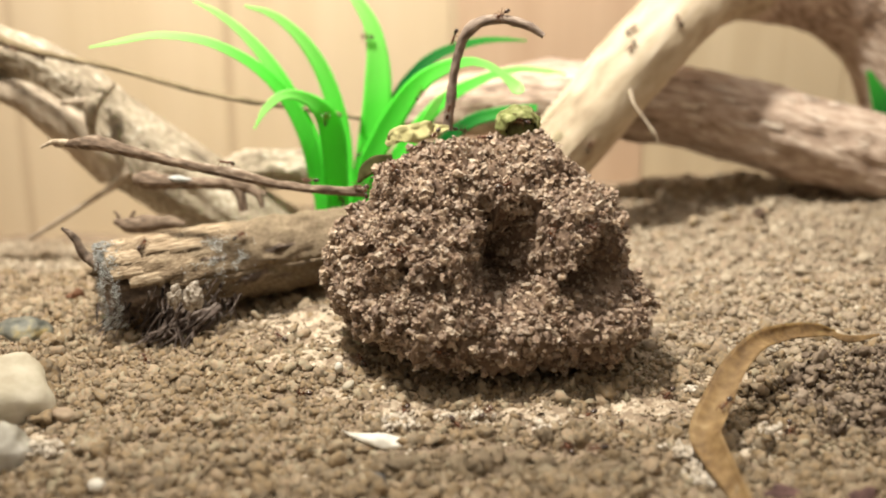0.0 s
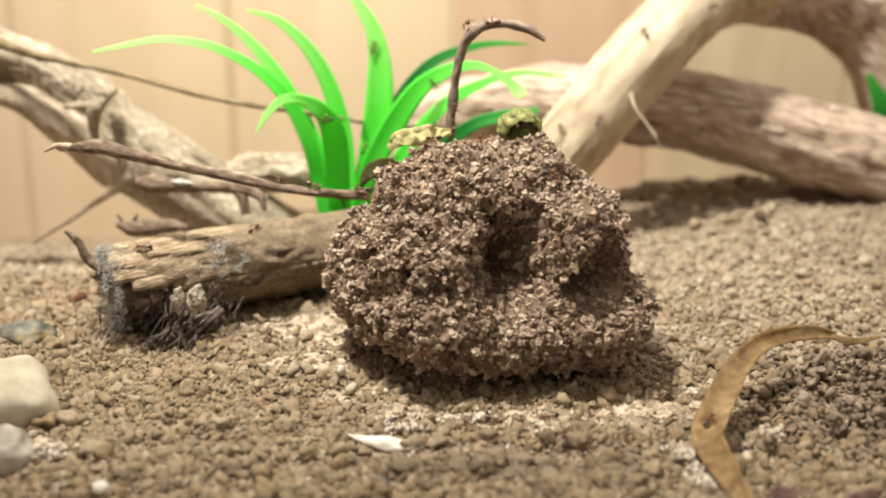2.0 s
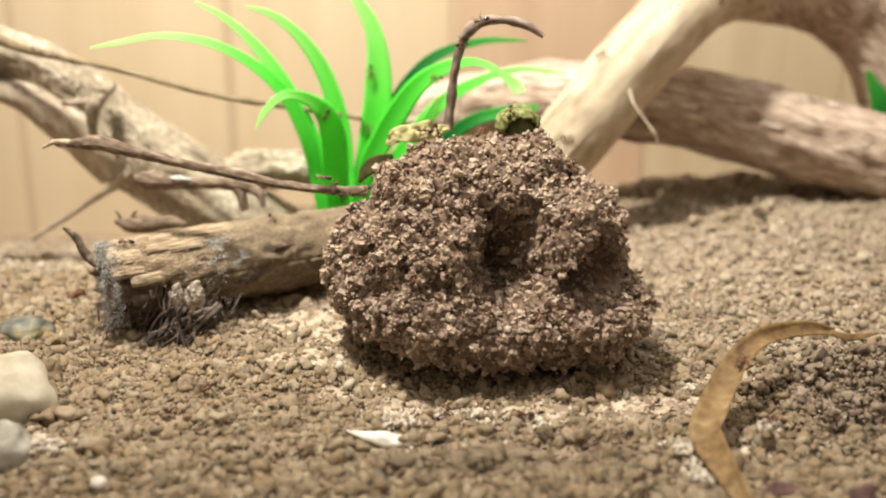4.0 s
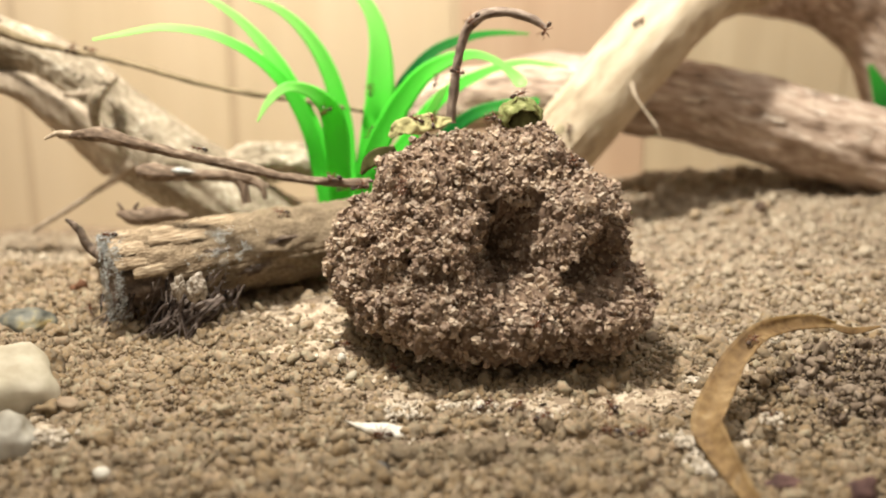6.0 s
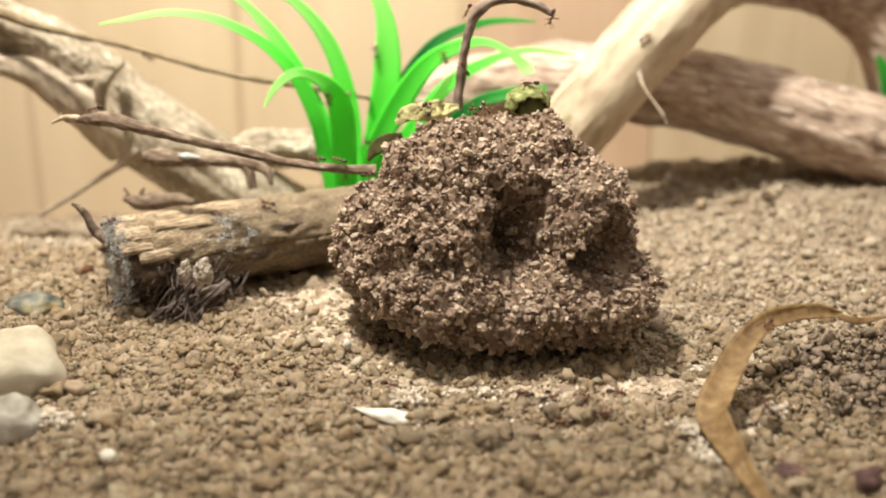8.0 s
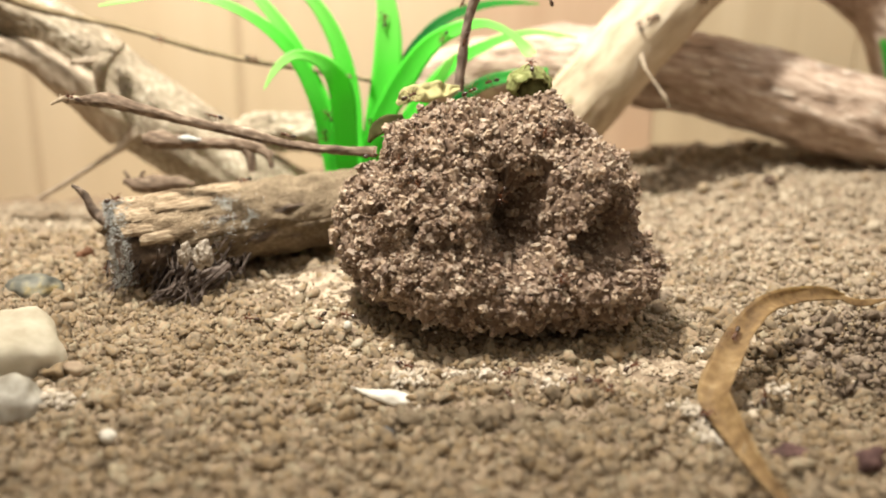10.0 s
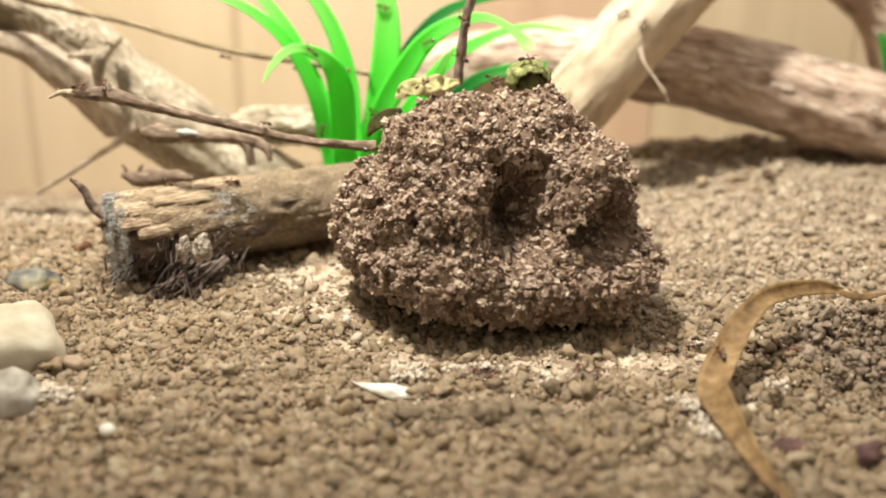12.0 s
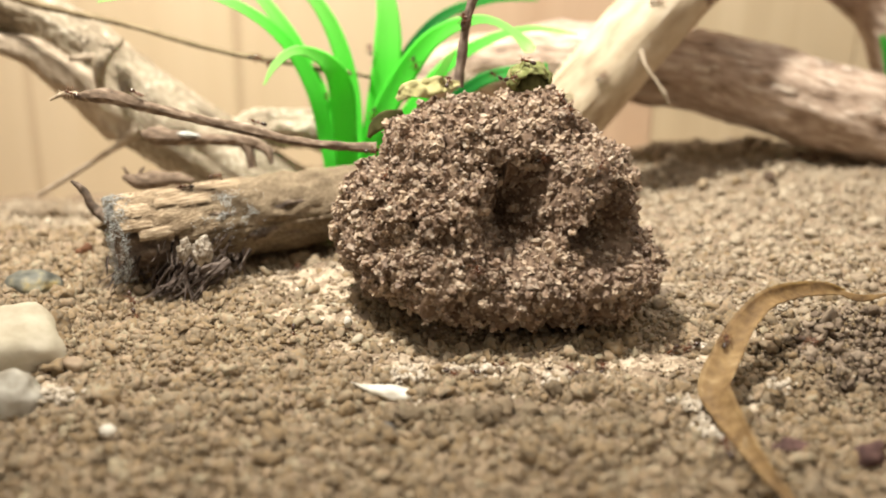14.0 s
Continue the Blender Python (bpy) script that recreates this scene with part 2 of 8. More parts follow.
def blade_material(name, deep, mid, tip):
    """Plastic leaf: deep green at its foot to yellow-green at its tip, along the length in UV."""
    m = bpy.data.materials.new(name)
    m.use_nodes = True
    nt = m.node_tree
    N, L = nt.nodes, nt.links
    b = N["Principled BSDF"]
    b.inputs["Roughness"].default_value = 0.5
    b.inputs["Specular IOR Level"].default_value = 0.3
    uv, sep, ramp = N.new("ShaderNodeTexCoord"), N.new("ShaderNodeSeparateXYZ"), N.new("ShaderNodeValToRGB")
    n, mix = N.new("ShaderNodeTexNoise"), N.new("ShaderNodeMath")
    n.inputs["Scale"].default_value = 60
    mix.operation = "MULTIPLY_ADD"
    mix.inputs[1].default_value = 0.16
    L.new(uv.outputs["UV"], sep.inputs[0])
    L.new(uv.outputs["Object"], n.inputs["Vector"])
    L.new(n.outputs["Fac"], mix.inputs[0])
    L.new(sep.outputs[0], mix.inputs[2])
    el = ramp.color_ramp.elements
    el.new(0.5)
    for e, (pos, col) in zip(el, ((0.12, deep), (0.55, mid), (0.98, tip))):
        e.position, e.color = pos, (*col, 1)
    L.new(mix.outputs[0], ramp.inputs[0])
    L.new(ramp.outputs[0], b.inputs["Base Color"])
    # thin soft plastic lets some light through
    through_light, both = N.new("ShaderNodeBsdfTranslucent"), N.new("ShaderNodeMixShader")
    both.inputs[0].default_value = 0.48
    L.new(ramp.outputs[0], through_light.inputs["Color"])
    L.new(b.outputs[0], both.inputs[1])
    L.new(through_light.outputs[0], both.inputs[2])
    L.new(both.outputs[0], N["Material Output"].inputs["Surface"])
    return m


M_BLADE = blade_material("plastic_blade", (0.100, 0.74, 0.065), (0.145, 0.82, 0.085), (0.44, 0.88, 0.27))
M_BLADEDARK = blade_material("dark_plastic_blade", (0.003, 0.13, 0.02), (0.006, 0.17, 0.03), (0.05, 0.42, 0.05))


# ---- mesh helpers ----
def mesh_object(name, verts, faces, mat, parent=None, label="", uv=None, smooth=True):
    me = bpy.data.meshes.new(name)
    me.from_pydata([tuple(v) for v in verts], [], faces)
    me.materials.append(mat)
    if smooth:
        me.polygons.foreach_set("use_smooth", [True] * len(me.polygons))
    if uv is not None:
        layer = me.uv_layers.new(name="uv")
        idx = np.empty(len(me.loops), dtype=np.int32)
        me.loops.foreach_get("vertex_index", idx)
        layer.data.foreach_set("uv", np.asarray(uv, dtype=np.float32)[idx].ravel())
    me.update()
    ob = new(name, me)
    if parent is not None:
        ob.parent = parent
    return tagged(ob, label) if label else ob


def part(name, bm, mat, parent=None, label="", smooth=True):
    me = bpy.data.meshes.new(name)
    bm.to_mesh(me)
    bm.free()
    me.materials.append(mat)
    if smooth:
        me.polygons.foreach_set("use_smooth", [True] * len(me.polygons))
    ob = new(name, me)
    if parent is not None:
        ob.parent = parent
    return tagged(ob, label) if label else ob


def thing(name, place, label, category, group="", kind=""):
    ob = new(name)
    ob.empty_display_size = 0.005
    ob.location = place
    return tagged(ob, label, category, group, kind)


def settle(ob, root):
    """Keep ob's world place under a root that stands elsewhere."""
    ob.parent = root
    ob.matrix_parent_inverse = Matrix.Translation(root.location).inverted()
    return ob


def glide(points, values, count):
    """A smooth curve through the points, with the values carried along."""
    P = np.array([(*p, v) for p, v in zip(points, values)], float)
    P = np.vstack([2 * P[0] - P[1], P, 2 * P[-1] - P[-2]])
    P[0, 3], P[-1, 3] = P[1, 3], P[-2, 3]
    out = []
    for u in np.linspace(0, len(P) - 3 - 1e-6, count):
        i, f = int(u), u - int(u)
        a, b, c, d = P[i:i + 4]
        out.append(0.5 * (2 * b + (c - a) * f + (2 * a - 5 * b + 4 * c - d) * f * f + (3 * b - a - 3 * c + d) * f ** 3))
    out = np.array(out)
    return out[:, :3], out[:, 3]


def tube(points, radii, rings=60, sides=20, rough=0.12, freq=60.0, stretch=0.25, knots=0.0, seed=0, flat=1.0):
    """A round limb along a curve, with ridged bark: vertices, faces and uv in metres."""
    C, Rr = glide(points, radii, rings)
    T = np.gradient(C, axis=0)
    T /= np.linalg.norm(T, axis=1)[:, None]
    up = np.array((0.0, 0.0, 1.0)) if abs(T[0][2]) < 0.9 else np.array((1.0, 0.0, 0.0))
    side = np.cross(T[0], up)
    verts, uv, s = [], [], 0.0
    for i in range(rings):
        if i:
            s += np.linalg.norm(C[i] - C[i - 1])
        side = side - T[i] * (side @ T[i])
        side /= np.linalg.norm(side)
        rise = np.cross(side, T[i])
        for k in range(sides + 1):
            a = 2 * math.pi * (k % sides) / sides
            d = side * math.cos(a) + rise * math.sin(a) * flat
            q = Vector((s * freq * stretch + seed * 7.3, math.cos(a) * Rr[i] * freq, math.sin(a) * Rr[i] * freq))
            n = noise.fractal(q, 0.9, 2.0, 4) * rough
            if knots:
                n += knots * max(0.0, noise.noise(Vector((s * 55 + seed, a * 0.5, seed))) - 0.15)
            verts.append(C[i] + d * Rr[i] * (1 + n))
            uv.append((s, a * Rr[i] if k < sides else 2 * math.pi * Rr[i]))
    faces = []
    w = sides + 1
    for i in range(rings - 1):
        for k in range(sides):
            faces.append((i * w + k, (i + 1) * w + k, (i + 1) * w + k + 1, i * w + k + 1))
    for i, flip in ((0, True), (rings - 1, False)):
        c = len(verts)
        verts.append(C[i])
        uv.append((0.0, 0.0))
        for k in range(sides):
            f = (c, i * w + k, i * w + k + 1)
            faces.append(f if not flip else f[::-1])
    return verts, faces, uv


def limb(name, points, radii, mat, root, label="", **more):
    v, f, uv = tube(points, radii, **more)
    return settle(mesh_object(name, v, f, mat, None, label, uv), root)


def bark_plates(points, radii, mat, root, rng, count, reach, angles, size, name="bark_plate", proud=0.0012):
    """Flakes of bark standing a little proud of a limb, their rims sunk into it."""
    C, Rr = glide(points, radii, 160)
    T = np.gradient(C, axis=0)
    T /= np.linalg.norm(T, axis=1)[:, None]
    step = np.linalg.norm(np.diff(C, axis=0), axis=1).mean()
    for n in range(count):
        mid, turn = rng.uniform(*reach) * 159, radians(rng.uniform(*angles))
        long, wide = rng.uniform(*size[0]), rng.uniform(*size[1])
        verts, faces, uv = [], [], []
        for i in range(9):
            for k in range(7):
                u, v = i / 4 - 1, k / 3 - 1
                j = min(159.0, max(0.0, mid + u * long / step))
                q, f = int(min(158, j)), j - int(min(158, j))
                c, tang, r = C[q] * (1 - f) + C[q + 1] * f, T[q], Rr[q]
                side = np.cross(tang, (0, 0, 1.0))
                side /= np.linalg.norm(side)
                rise = np.cross(side, tang)
                a = turn + v * wide / r
                edge = 1.0 - (abs(u) ** 2.5 + abs(v) ** 2.5) * (0.85 + 0.5 * noise.noise(Vector((u * 1.5 + n * 3.1, v * 1.5, n))))
                lift = proud * min(1.0, max(-1.0, edge * 2.2)) + 0.0003 * noise.noise(Vector((u * 4, v * 4, n * 2.0)))
                verts.append(c + (side * math.cos(a) + rise * math.sin(a)) * (r * 1.02 + lift))
                uv.append((j * step + n, a * r))
        for i in range(8):
            for k in range(6):
                faces.append((i * 7 + k, i * 7 + 7 + k, i * 7 + 8 + k, i * 7 + k + 1))
        settle(mesh_object(name, verts, faces, mat, None, "", uv), root)


def grain_shapes(level, count, rugged=1.0):
    """A few lumpy stones of about unit radius."""
    out = []
    for k in range(count):
        bm = bmesh.new()
        bmesh.ops.create_icosphere(bm, subdivisions=level, radius=1.0)
        for v in bm.verts:
            v.co *= 1 + rugged * (0.5 * noise.noise(v.co * 1.3 + Vector((k * 9.1, 0, 0))) + 0.4 * noise.noise(v.co * 2.6 + Vector((0, k * 5.7, 0))))
        bm.verts.index_update()
        out.append((np.array([v.co for v in bm.verts]), np.array([[v.index for v in f.verts] for f in bm.faces])))
        bm.free()
    return out


def turns(rng, n):
    q = rng.normal(size=(n, 4))
    q /= np.linalg.norm(q, axis=1)[:, None]
    w, x, y, z = q.T
    return np.stack([np.stack([1 - 2 * (y * y + z * z), 2 * (x * y - z * w), 2 * (x * z + y * w)], -1),
                     np.stack([2 * (x * y + z * w), 1 - 2 * (x * x + z * z), 2 * (y * z - x * w)], -1),
                     np.stack([2 * (x * z - y * w), 2 * (y * z + x * w), 1 - 2 * (x * x + y * y)], -1)], 1)


def heap(name, places, sizes, mat, rng, level=2, shapes=7, rugged=1.0, smooth=True):
    """Many stones as one mesh."""
    forms = grain_shapes(level, shapes, rugged)
    V, F, base = [], [], 0
    pick = rng.integers(0, shapes, len(places))
    for k, (fv, ff) in enumerate(forms):
        sel = np.where(pick == k)[0]
        if not len(sel):
            continue
        sc = sizes[sel][:, None] * rng.uniform(0.62, 1.3, (len(sel), 3))
        v = fv[None] * sc[:, None, :]
        v = np.einsum("nij,nvj->nvi", turns(rng, len(sel)), v) + places[sel][:, None, :]
        f = ff[None] + (base + np.arange(len(sel)) * len(fv))[:, None, None]
        V.append(v.reshape(-1, 3))
        F.append(f.reshape(-1, 3))
        base += len(sel) * len(fv)
    V, F = np.concatenate(V).astype(np.float32), np.concatenate(F).astype(np.int32)
    me = bpy.data.meshes.new(name)
    me.vertices.add(len(V))
    me.vertices.foreach_set("co", V.ravel())
    me.loops.add(F.size)
    me.loops.foreach_set("vertex_index", F.ravel())
    me.polygons.add(len(F))
    me.polygons.foreach_set("loop_start", np.arange(len(F), dtype=np.int32) * 3)
    me.polygons.foreach_set("use_smooth", np.full(len(F), smooth))
    me.update(calc_edges=True)
    me.materials.append(mat)
    return new(name, me)


def ease(a, b, v):
    u = np.clip((v - a) / (b - a), 0, 1)
    return u * u * (3 - 2 * u)


# ---- ground ----
LUMP = Vector((0.0104, 0.2350, 0.0232))


def ground_height(x, y):
    """Soil: lower at the back on one side, rising to the back on the other, with a rough mound beside the dry leaf."""
    z = 0.0100 * ease(0.0, 0.12, x) * ease(0.22, 0.40, y) - 0.011 * ease(0.02, 0.12, -x) * ease(0.27, 0.40, y) - 0.0100 * ease(0.06, 0.13, -x) * ease(0.30, 0.40, y)
    z = z - 0.013 * ease(0.398, 0.440, y)
    z = z + 0.006 * np.exp(-(((x - 0.118) / 0.032) ** 2 + ((y - 0.205) / 0.03) ** 2))
    for cx, cy, rx, ry, d in ((0.0855, 0.1851, 0.0051, 0.0025, 0.0045),
                              (0.0773, 0.1752, 0.0026, 0.0025, 0.004),
                              (0.0949, 0.1969, 0.0020, 0.0025, 0.0035),
                              (0.1025, 0.2193, 0.0019, 0.0025, 0.004),
                              (0.0712, 0.2032, 0.0025, 0.0025, 0.003),
                              (0.0694, 0.1898, 0.0038, 0.0025, 0.0025)):
        z = z - d * np.exp(-(((x - cx) / rx) ** 2 + ((y - cy) / ry) ** 2) ** 2)
    z = z - 0.002 * np.exp(-((x + 0.040) ** 2 + ((y - 0.2445) * 1.3) ** 2) / 0.0022 ** 2)
    z = z + 0.0012 * np.sin(61 * x + 40 * y) * np.sin(47 * y - 23 * x + 1) + 0.0007 * np.sin(173 * x + 1.3) * np.sin(151 * y)
    heap_up = np.exp(-(((x - 0.118) / 0.036) ** 2 + ((y - 0.2) / 0.028) ** 2) ** 2)
    z = z + 0.0009 * ease(0.05, 0.08, x) * ease(0.21, 0.25, y) * np.sin(390 * x + 2.3 * np.sin(260 * y)) * np.sin(300 * y + 2 * np.sin(330 * x))
    z = z + heap_up * (0.0030 * np.sin(690 * x + 2 * np.sin(520 * y)) * np.sin(610 * y + 1.5 * np.sin(480 * x)) + 0.0010 * np.sin(1230 * x - 900 * y) * np.sin(1100 * y + 400 * x))
    for k in range(16):
        a, f = 2.4 * k, 2 * math.pi / (0.007 + 0.0014 * k)
        z = z + 0.00022 * np.sin(f * (math.cos(a) * x + math.sin(a) * y) + 1.7 * k)
    return z


PALE = [(-0.032, 0.248, 0.034, 0.017), (-0.034, 0.224, 0.016, 0.008), (-0.010, 0.197, 0.016, 0.0085), (0.020, 0.1935, 0.027, 0.0080), (0.047, 0.199, 0.020, 0.0066), (-0.024, 0.208, 0.012, 0.006),
        (0.068, 0.212, 0.010, 0.006), (0.064, 0.180, 0.006, 0.007), (0.088, 0.184, 0.004, 0.003), (-0.088, 0.182, 0.008, 0.006)]


def paleness(x, y):
    w = np.zeros_like(x)
    for cx, cy, rx, ry in PALE:
        w = np.maximum(w, 1.25 - ((x - cx) / rx) ** 2 - ((y - cy) / ry) ** 2)
    return w + 0.38 * np.sin(420 * x + 3 * np.sin(300 * y)) * np.sin(390 * y + 2 * np.sin(350 * x))


def build_ground():
    rng = np.random.default_rng(3)
    xs, ys = np.linspace(-0.30, 0.30, 241), np.linspace(0.06, 0.467, 163)
    X, Y = np.meshgrid(xs, ys)
    Z = ground_height(X, Y) + 0.0003 - 0.003 * np.exp(-(((X - 0.1) / 0.034) ** 2 + ((Y - 0.2) / 0.032) ** 2) ** 2) + rng.normal(0, 0.00025, X.shape)
    verts = np.stack([X, Y, Z], -1).reshape(-1, 3)
    w = len(xs)
    faces = [(j * w + i, j * w + i + 1, (j + 1) * w + i + 1, (j + 1) * w + i) for j in range(len(ys) - 1) for i in range(w - 1)]
    ground = mesh_object("ground", verts, faces, M_SOIL)
    tagged(ground, "brown granular soil floor with pale sandy patches", "ground", kind="structure")
    # pale packed sand showing through
    px, py = np.meshgrid(np.arange(-0.11, 0.11, 0.0008), np.arange(0.165, 0.275, 0.0008))
    bare = paleness(px, py) + 0.35 * rng.normal(0, 1, px.shape) > 0.62
    pz = ground_height(px, py) + 0.00050 + rng.normal(0, 0.00012, px.shape)
    n = px.shape[1]
    js, ks = np.where(bare[:-1, :-1] & bare[1:, :-1] & bare[:-1, 1:] & bare[1:, 1:])
    sheet = mesh_object("pale_sand", np.stack([px, py, pz], -1).reshape(-1, 3), [(int(j * n + k), int(j * n + k + 1), int(j * n + n + k + 1), int(j * n + n + k)) for j, k in zip(js, ks)], M_PALESHEET, ground)
    tagged(sheet, "pale packed sand", kind="stuff")
    # loose grains over what the tank shows
    step = 0.00128
    gx, gy = np.meshgrid(np.arange(-0.215, 0.215, step), np.arange(0.128, 0.425, step))
    gx, gy = gx.ravel(), gy.ravel()
    gx, gy = gx + rng.uniform(-0.55, 0.55, gx.size) * step, gy + rng.uniform(-0.55, 0.55, gy.size) * step
    keep = np.abs(gx) < 0.475 * gy + 0.014
    gx, gy = gx[keep], gy[keep]
    size = rng.gamma(5, 0.000150, gx.size).clip(0.00032, 0.0018)
    size *= 1 + 0.14 * ease(0.205, 0.165, gy)
    pale = paleness(gx, gy) > 0.65 + rng.normal(0, 0.42, gx.size)
    clod = (rng.random(gx.size) < 0.07) & (gy > 0.2)
    size[clod] *= rng.uniform(1.2, 1.75, clod.sum())
    size[pale] *= rng.uniform(0.2, 0.6, pale.sum())
    gz = ground_height(gx, gy) + size * rng.uniform(-0.35, 0.75, gx.size)
    place = np.stack([gx, gy, gz], -1)
    pieces = (~pale) & (np.abs(gx - 0.012) < 0.026) & (np.abs(gy - 0.172) < 0.0075)
    near = (gy < 0.275) & ~pieces
    far = gy >= 0.275
    dry = (gx > 0.045) & (gy > 0.222 + 0.25 * np.maximum(0, 0.07 - gx)) & (rng.random(gx.size) < 0.85)
    dug = (((gx - 0.118) / 0.040) ** 2 + ((gy - 0.198) / 0.030) ** 2 < 1 + 0.2 * np.sin(300 * gx) * np.sin(270 * gy)) & (gx > 0.079 + 0.35 * np.maximum(0, 0.19 - gy))
    size[dug] = np.minimum(size[dug] * rng.uniform(0.6, 1.2, dug.sum()), 0.0013)
    dry = dry | ((gx < -0.075) & (gy > 0.30) & (rng.random(gx.size) < 0.9))
    near, dry = near & ~dug, dry & ~dug
    for name, sel, mat, level, kind_label in (("near_grains", near & ~pale & ~dry & (size > 0.00062), M_GRAIN, 2, "rounded brown soil grains"), ("small_grains", near & ~pale & ~dry & (size <= 0.00062), M_GRAIN, 1, "small brown soil grains"), ("far_grains", far & ~pale & ~dry, M_GRAIN, 1, "rounded brown soil grains"),
                                              ("dug_grains", dug & ~pale, M_DUG, 2, "dark clotted dug-out soil"), ("dry_grains", dry & ~pale, M_GRAINDRY, 1, "dry pale soil grains"),
                                              ("pale_grains", pale, M_PALE, 1, "fine pale sand grains")):
        ob = heap(name, place[sel], size[sel], mat, rng, level, 9, 1.75)
        ob.parent = ground
        tagged(ob, kind_label, kind="stuff")
    # small dust between them
    m = 34000
    fy = 0.13 + 0.15 * rng.random(m)
    fx = (rng.random(m) * 2 - 1) * (0.475 * fy + 0.012)
    open_soil = paleness(fx, fy) < 0.6 + rng.normal(0, 0.45, m)
    fx, fy = fx[open_soil], fy[open_soil]
    m = len(fx)
    fs = rng.uniform(0.00016, 0.00055, m)
    dust = heap("fine_grains", np.stack([fx, fy, ground_height(fx, fy) + rng.uniform(0.0002, 0.0011, m)], -1), fs, M_GRAIN, rng, 1)
    dust.parent = ground
    tagged(dust, "fine brown soil crumbs", kind="stuff")
    # grains that can be picked apart
    forms = []
    for k, (fv, ff) in enumerate(grain_shapes(2, 6, 1.75)):
        me = bpy.data.meshes.new("soil_grain")
        me.from_pydata([tuple(v) for v in fv], [], [tuple(int(i) for i in f) for f in ff])
        me.polygons.foreach_set("use_smooth", [True] * len(me.polygons))
        me.materials.append(M_PIECE)
        forms.append(me)
    for n, i in enumerate(np.where(pieces)[0][:300]):
        ob = new("soil_grain", forms[n % 6])
        ob.parent = ground
        ob.location = place[i]
        ob.rotation_euler = rng.uniform(0, 6.28, 3)
        ob.scale = size[i] * rng.uniform(0.75, 1.25, 3)
    return ground


# ---- tank: board back, side panels ----
def build_walls():
    back = thing("wall_back", (0, 0.465, 0), "pale pine boards set upright side by side", "wall", kind="structure")
    edges = [-0.305, -0.2070, -0.1032, 0.0052, 0.0988, 0.1935, 0.305]
    butted = (0.0988, 0.1935)
    for a, b in zip(edges, edges[1:]):
        bm = bmesh.new()
        bmesh.ops.create_cube(bm, size=1.0)
        for v in bm.verts:
            lo, hi = a + (0.0001 if a in butted else 0.0022), b - (0.0001 if b in butted else 0.0022)
            v.co = Vector(((lo + hi) / 2 + v.co.x * (hi - lo), 0.474 + v.co.y * 0.018, 0.145 + v.co.z * 0.43))
        bmesh.ops.bevel(bm, geom=bm.edges[:], offset=0.0005, segments=2, affect="EDGES")
        settle(part("board", bm, M_BOARDRED if abs(a - 0.0052) < 0.001 else M_BOARD if b < 0.11 else M_BOARDGREY, None, smooth=False), back)
    bm = bmesh.new()
    bmesh.ops.create_cube(bm, size=1.0)
    for v in bm.verts:
        v.co = Vector((v.co.x * 0.61, 0.487 + v.co.y * 0.006, 0.145 + v.co.z * 0.43))
    settle(part("backing", bm, M_SIDE, None, "dark backing behind the joints", smooth=False), back)
    for x in edges[1:4]:
        bm = bmesh.new()
        bmesh.ops.create_cube(bm, size=1.0)
        for v in bm.verts:
            v.co = Vector((x + v.co.x * 0.0043, 0.4744 + v.co.y * 0.018, 0.145 + v.co.z * 0.43))
        settle(part("joint_strip", bm, M_JOINT, None, "slightly darker strip in the joint", smooth=False), back)
    # an unseen slab under the tank, added to stop world light from below
    bm = bmesh.new()
    bmesh.ops.create_cube(bm, size=1.0)
    for v in bm.verts:
        v.co = Vector((v.co.x * 2.4, 0.2 + v.co.y * 1.6, -0.075 + v.co.z * 0.03))
    bmesh.ops.bevel(bm, geom=bm.edges[:], offset=0.002, segments=1, affect="EDGES")
    tagged(part("underside_blocker", bm, M_UNDERBLOCK, smooth=False), "unseen dark slab added under the tank to block light from below", "table", kind="structure")
    # an unseen wall behind the viewer, added to dim the fill from the front
    bm = bmesh.new()
    bmesh.ops.create_cube(bm, size=1.0)
    for v in bm.verts:
        v.co = Vector((v.co.x * 3.0, -0.65 + v.co.y * 0.06, 0.62 + v.co.z * 1.9))
    tagged(part("front_fill_blocker", bm, M_FILLBLOCK, smooth=False), "plain dim unseen wall added to hold back light from the front", "wall", kind="structure")
    for name, x in (("wall_left", -0.311), ("wall_right", 0.311)):
        bm = bmesh.new()
        bmesh.ops.create_cube(bm, size=1.0)
        for v in bm.verts:
            v.co = Vector((x + v.co.x * 0.010, 0.270 + v.co.y * 0.40, 0.12 + v.co.z * 0.38))
        bmesh.ops.bevel(bm, geom=bm.edges[:], offset=0.001, segments=1, affect="EDGES")
        tagged(part(name, bm, M_SIDE, smooth=False), "plain pale wooden side panel", "wall", kind="structure")


# ---- the lump of soil ----
UNIT = 0.01446
BLOBS = [(0, 0.0, 0.1, 2.25, 1.65, 1.95), (-0.25, 1.25, 0.2, 1.45, 0.95, 1.3), (0.75, 1.32, 0.2, 0.95, 0.92, 1.2), (-1.75, 0.0, 0.15, 1.1, 1.08, 1.3),
         (-1.30, -0.52, -0.45, 1.16, 0.90, 1.14), (-0.75, 0.48, -1.00, 1.0, 0.75, 0.95), (1.45, 0.45, -0.65, 0.9, 1.2, 1.25), (1.74, -0.52, -0.75, 1.18, 0.70, 1.25),
         (0.66, -0.82, -1.40, 1.32, 0.56, 1.08), (1.45, -0.66, -1.30, 1.0, 0.58, 1.05), (-0.72, -0.50, -1.40, 1.10, 0.74, 0.97), (0.35, -1.95, 0.30, 1.15, 0.70, 1.05),
         (-1.1, 1.25, 0.25, 0.85, 0.75, 1.0)]
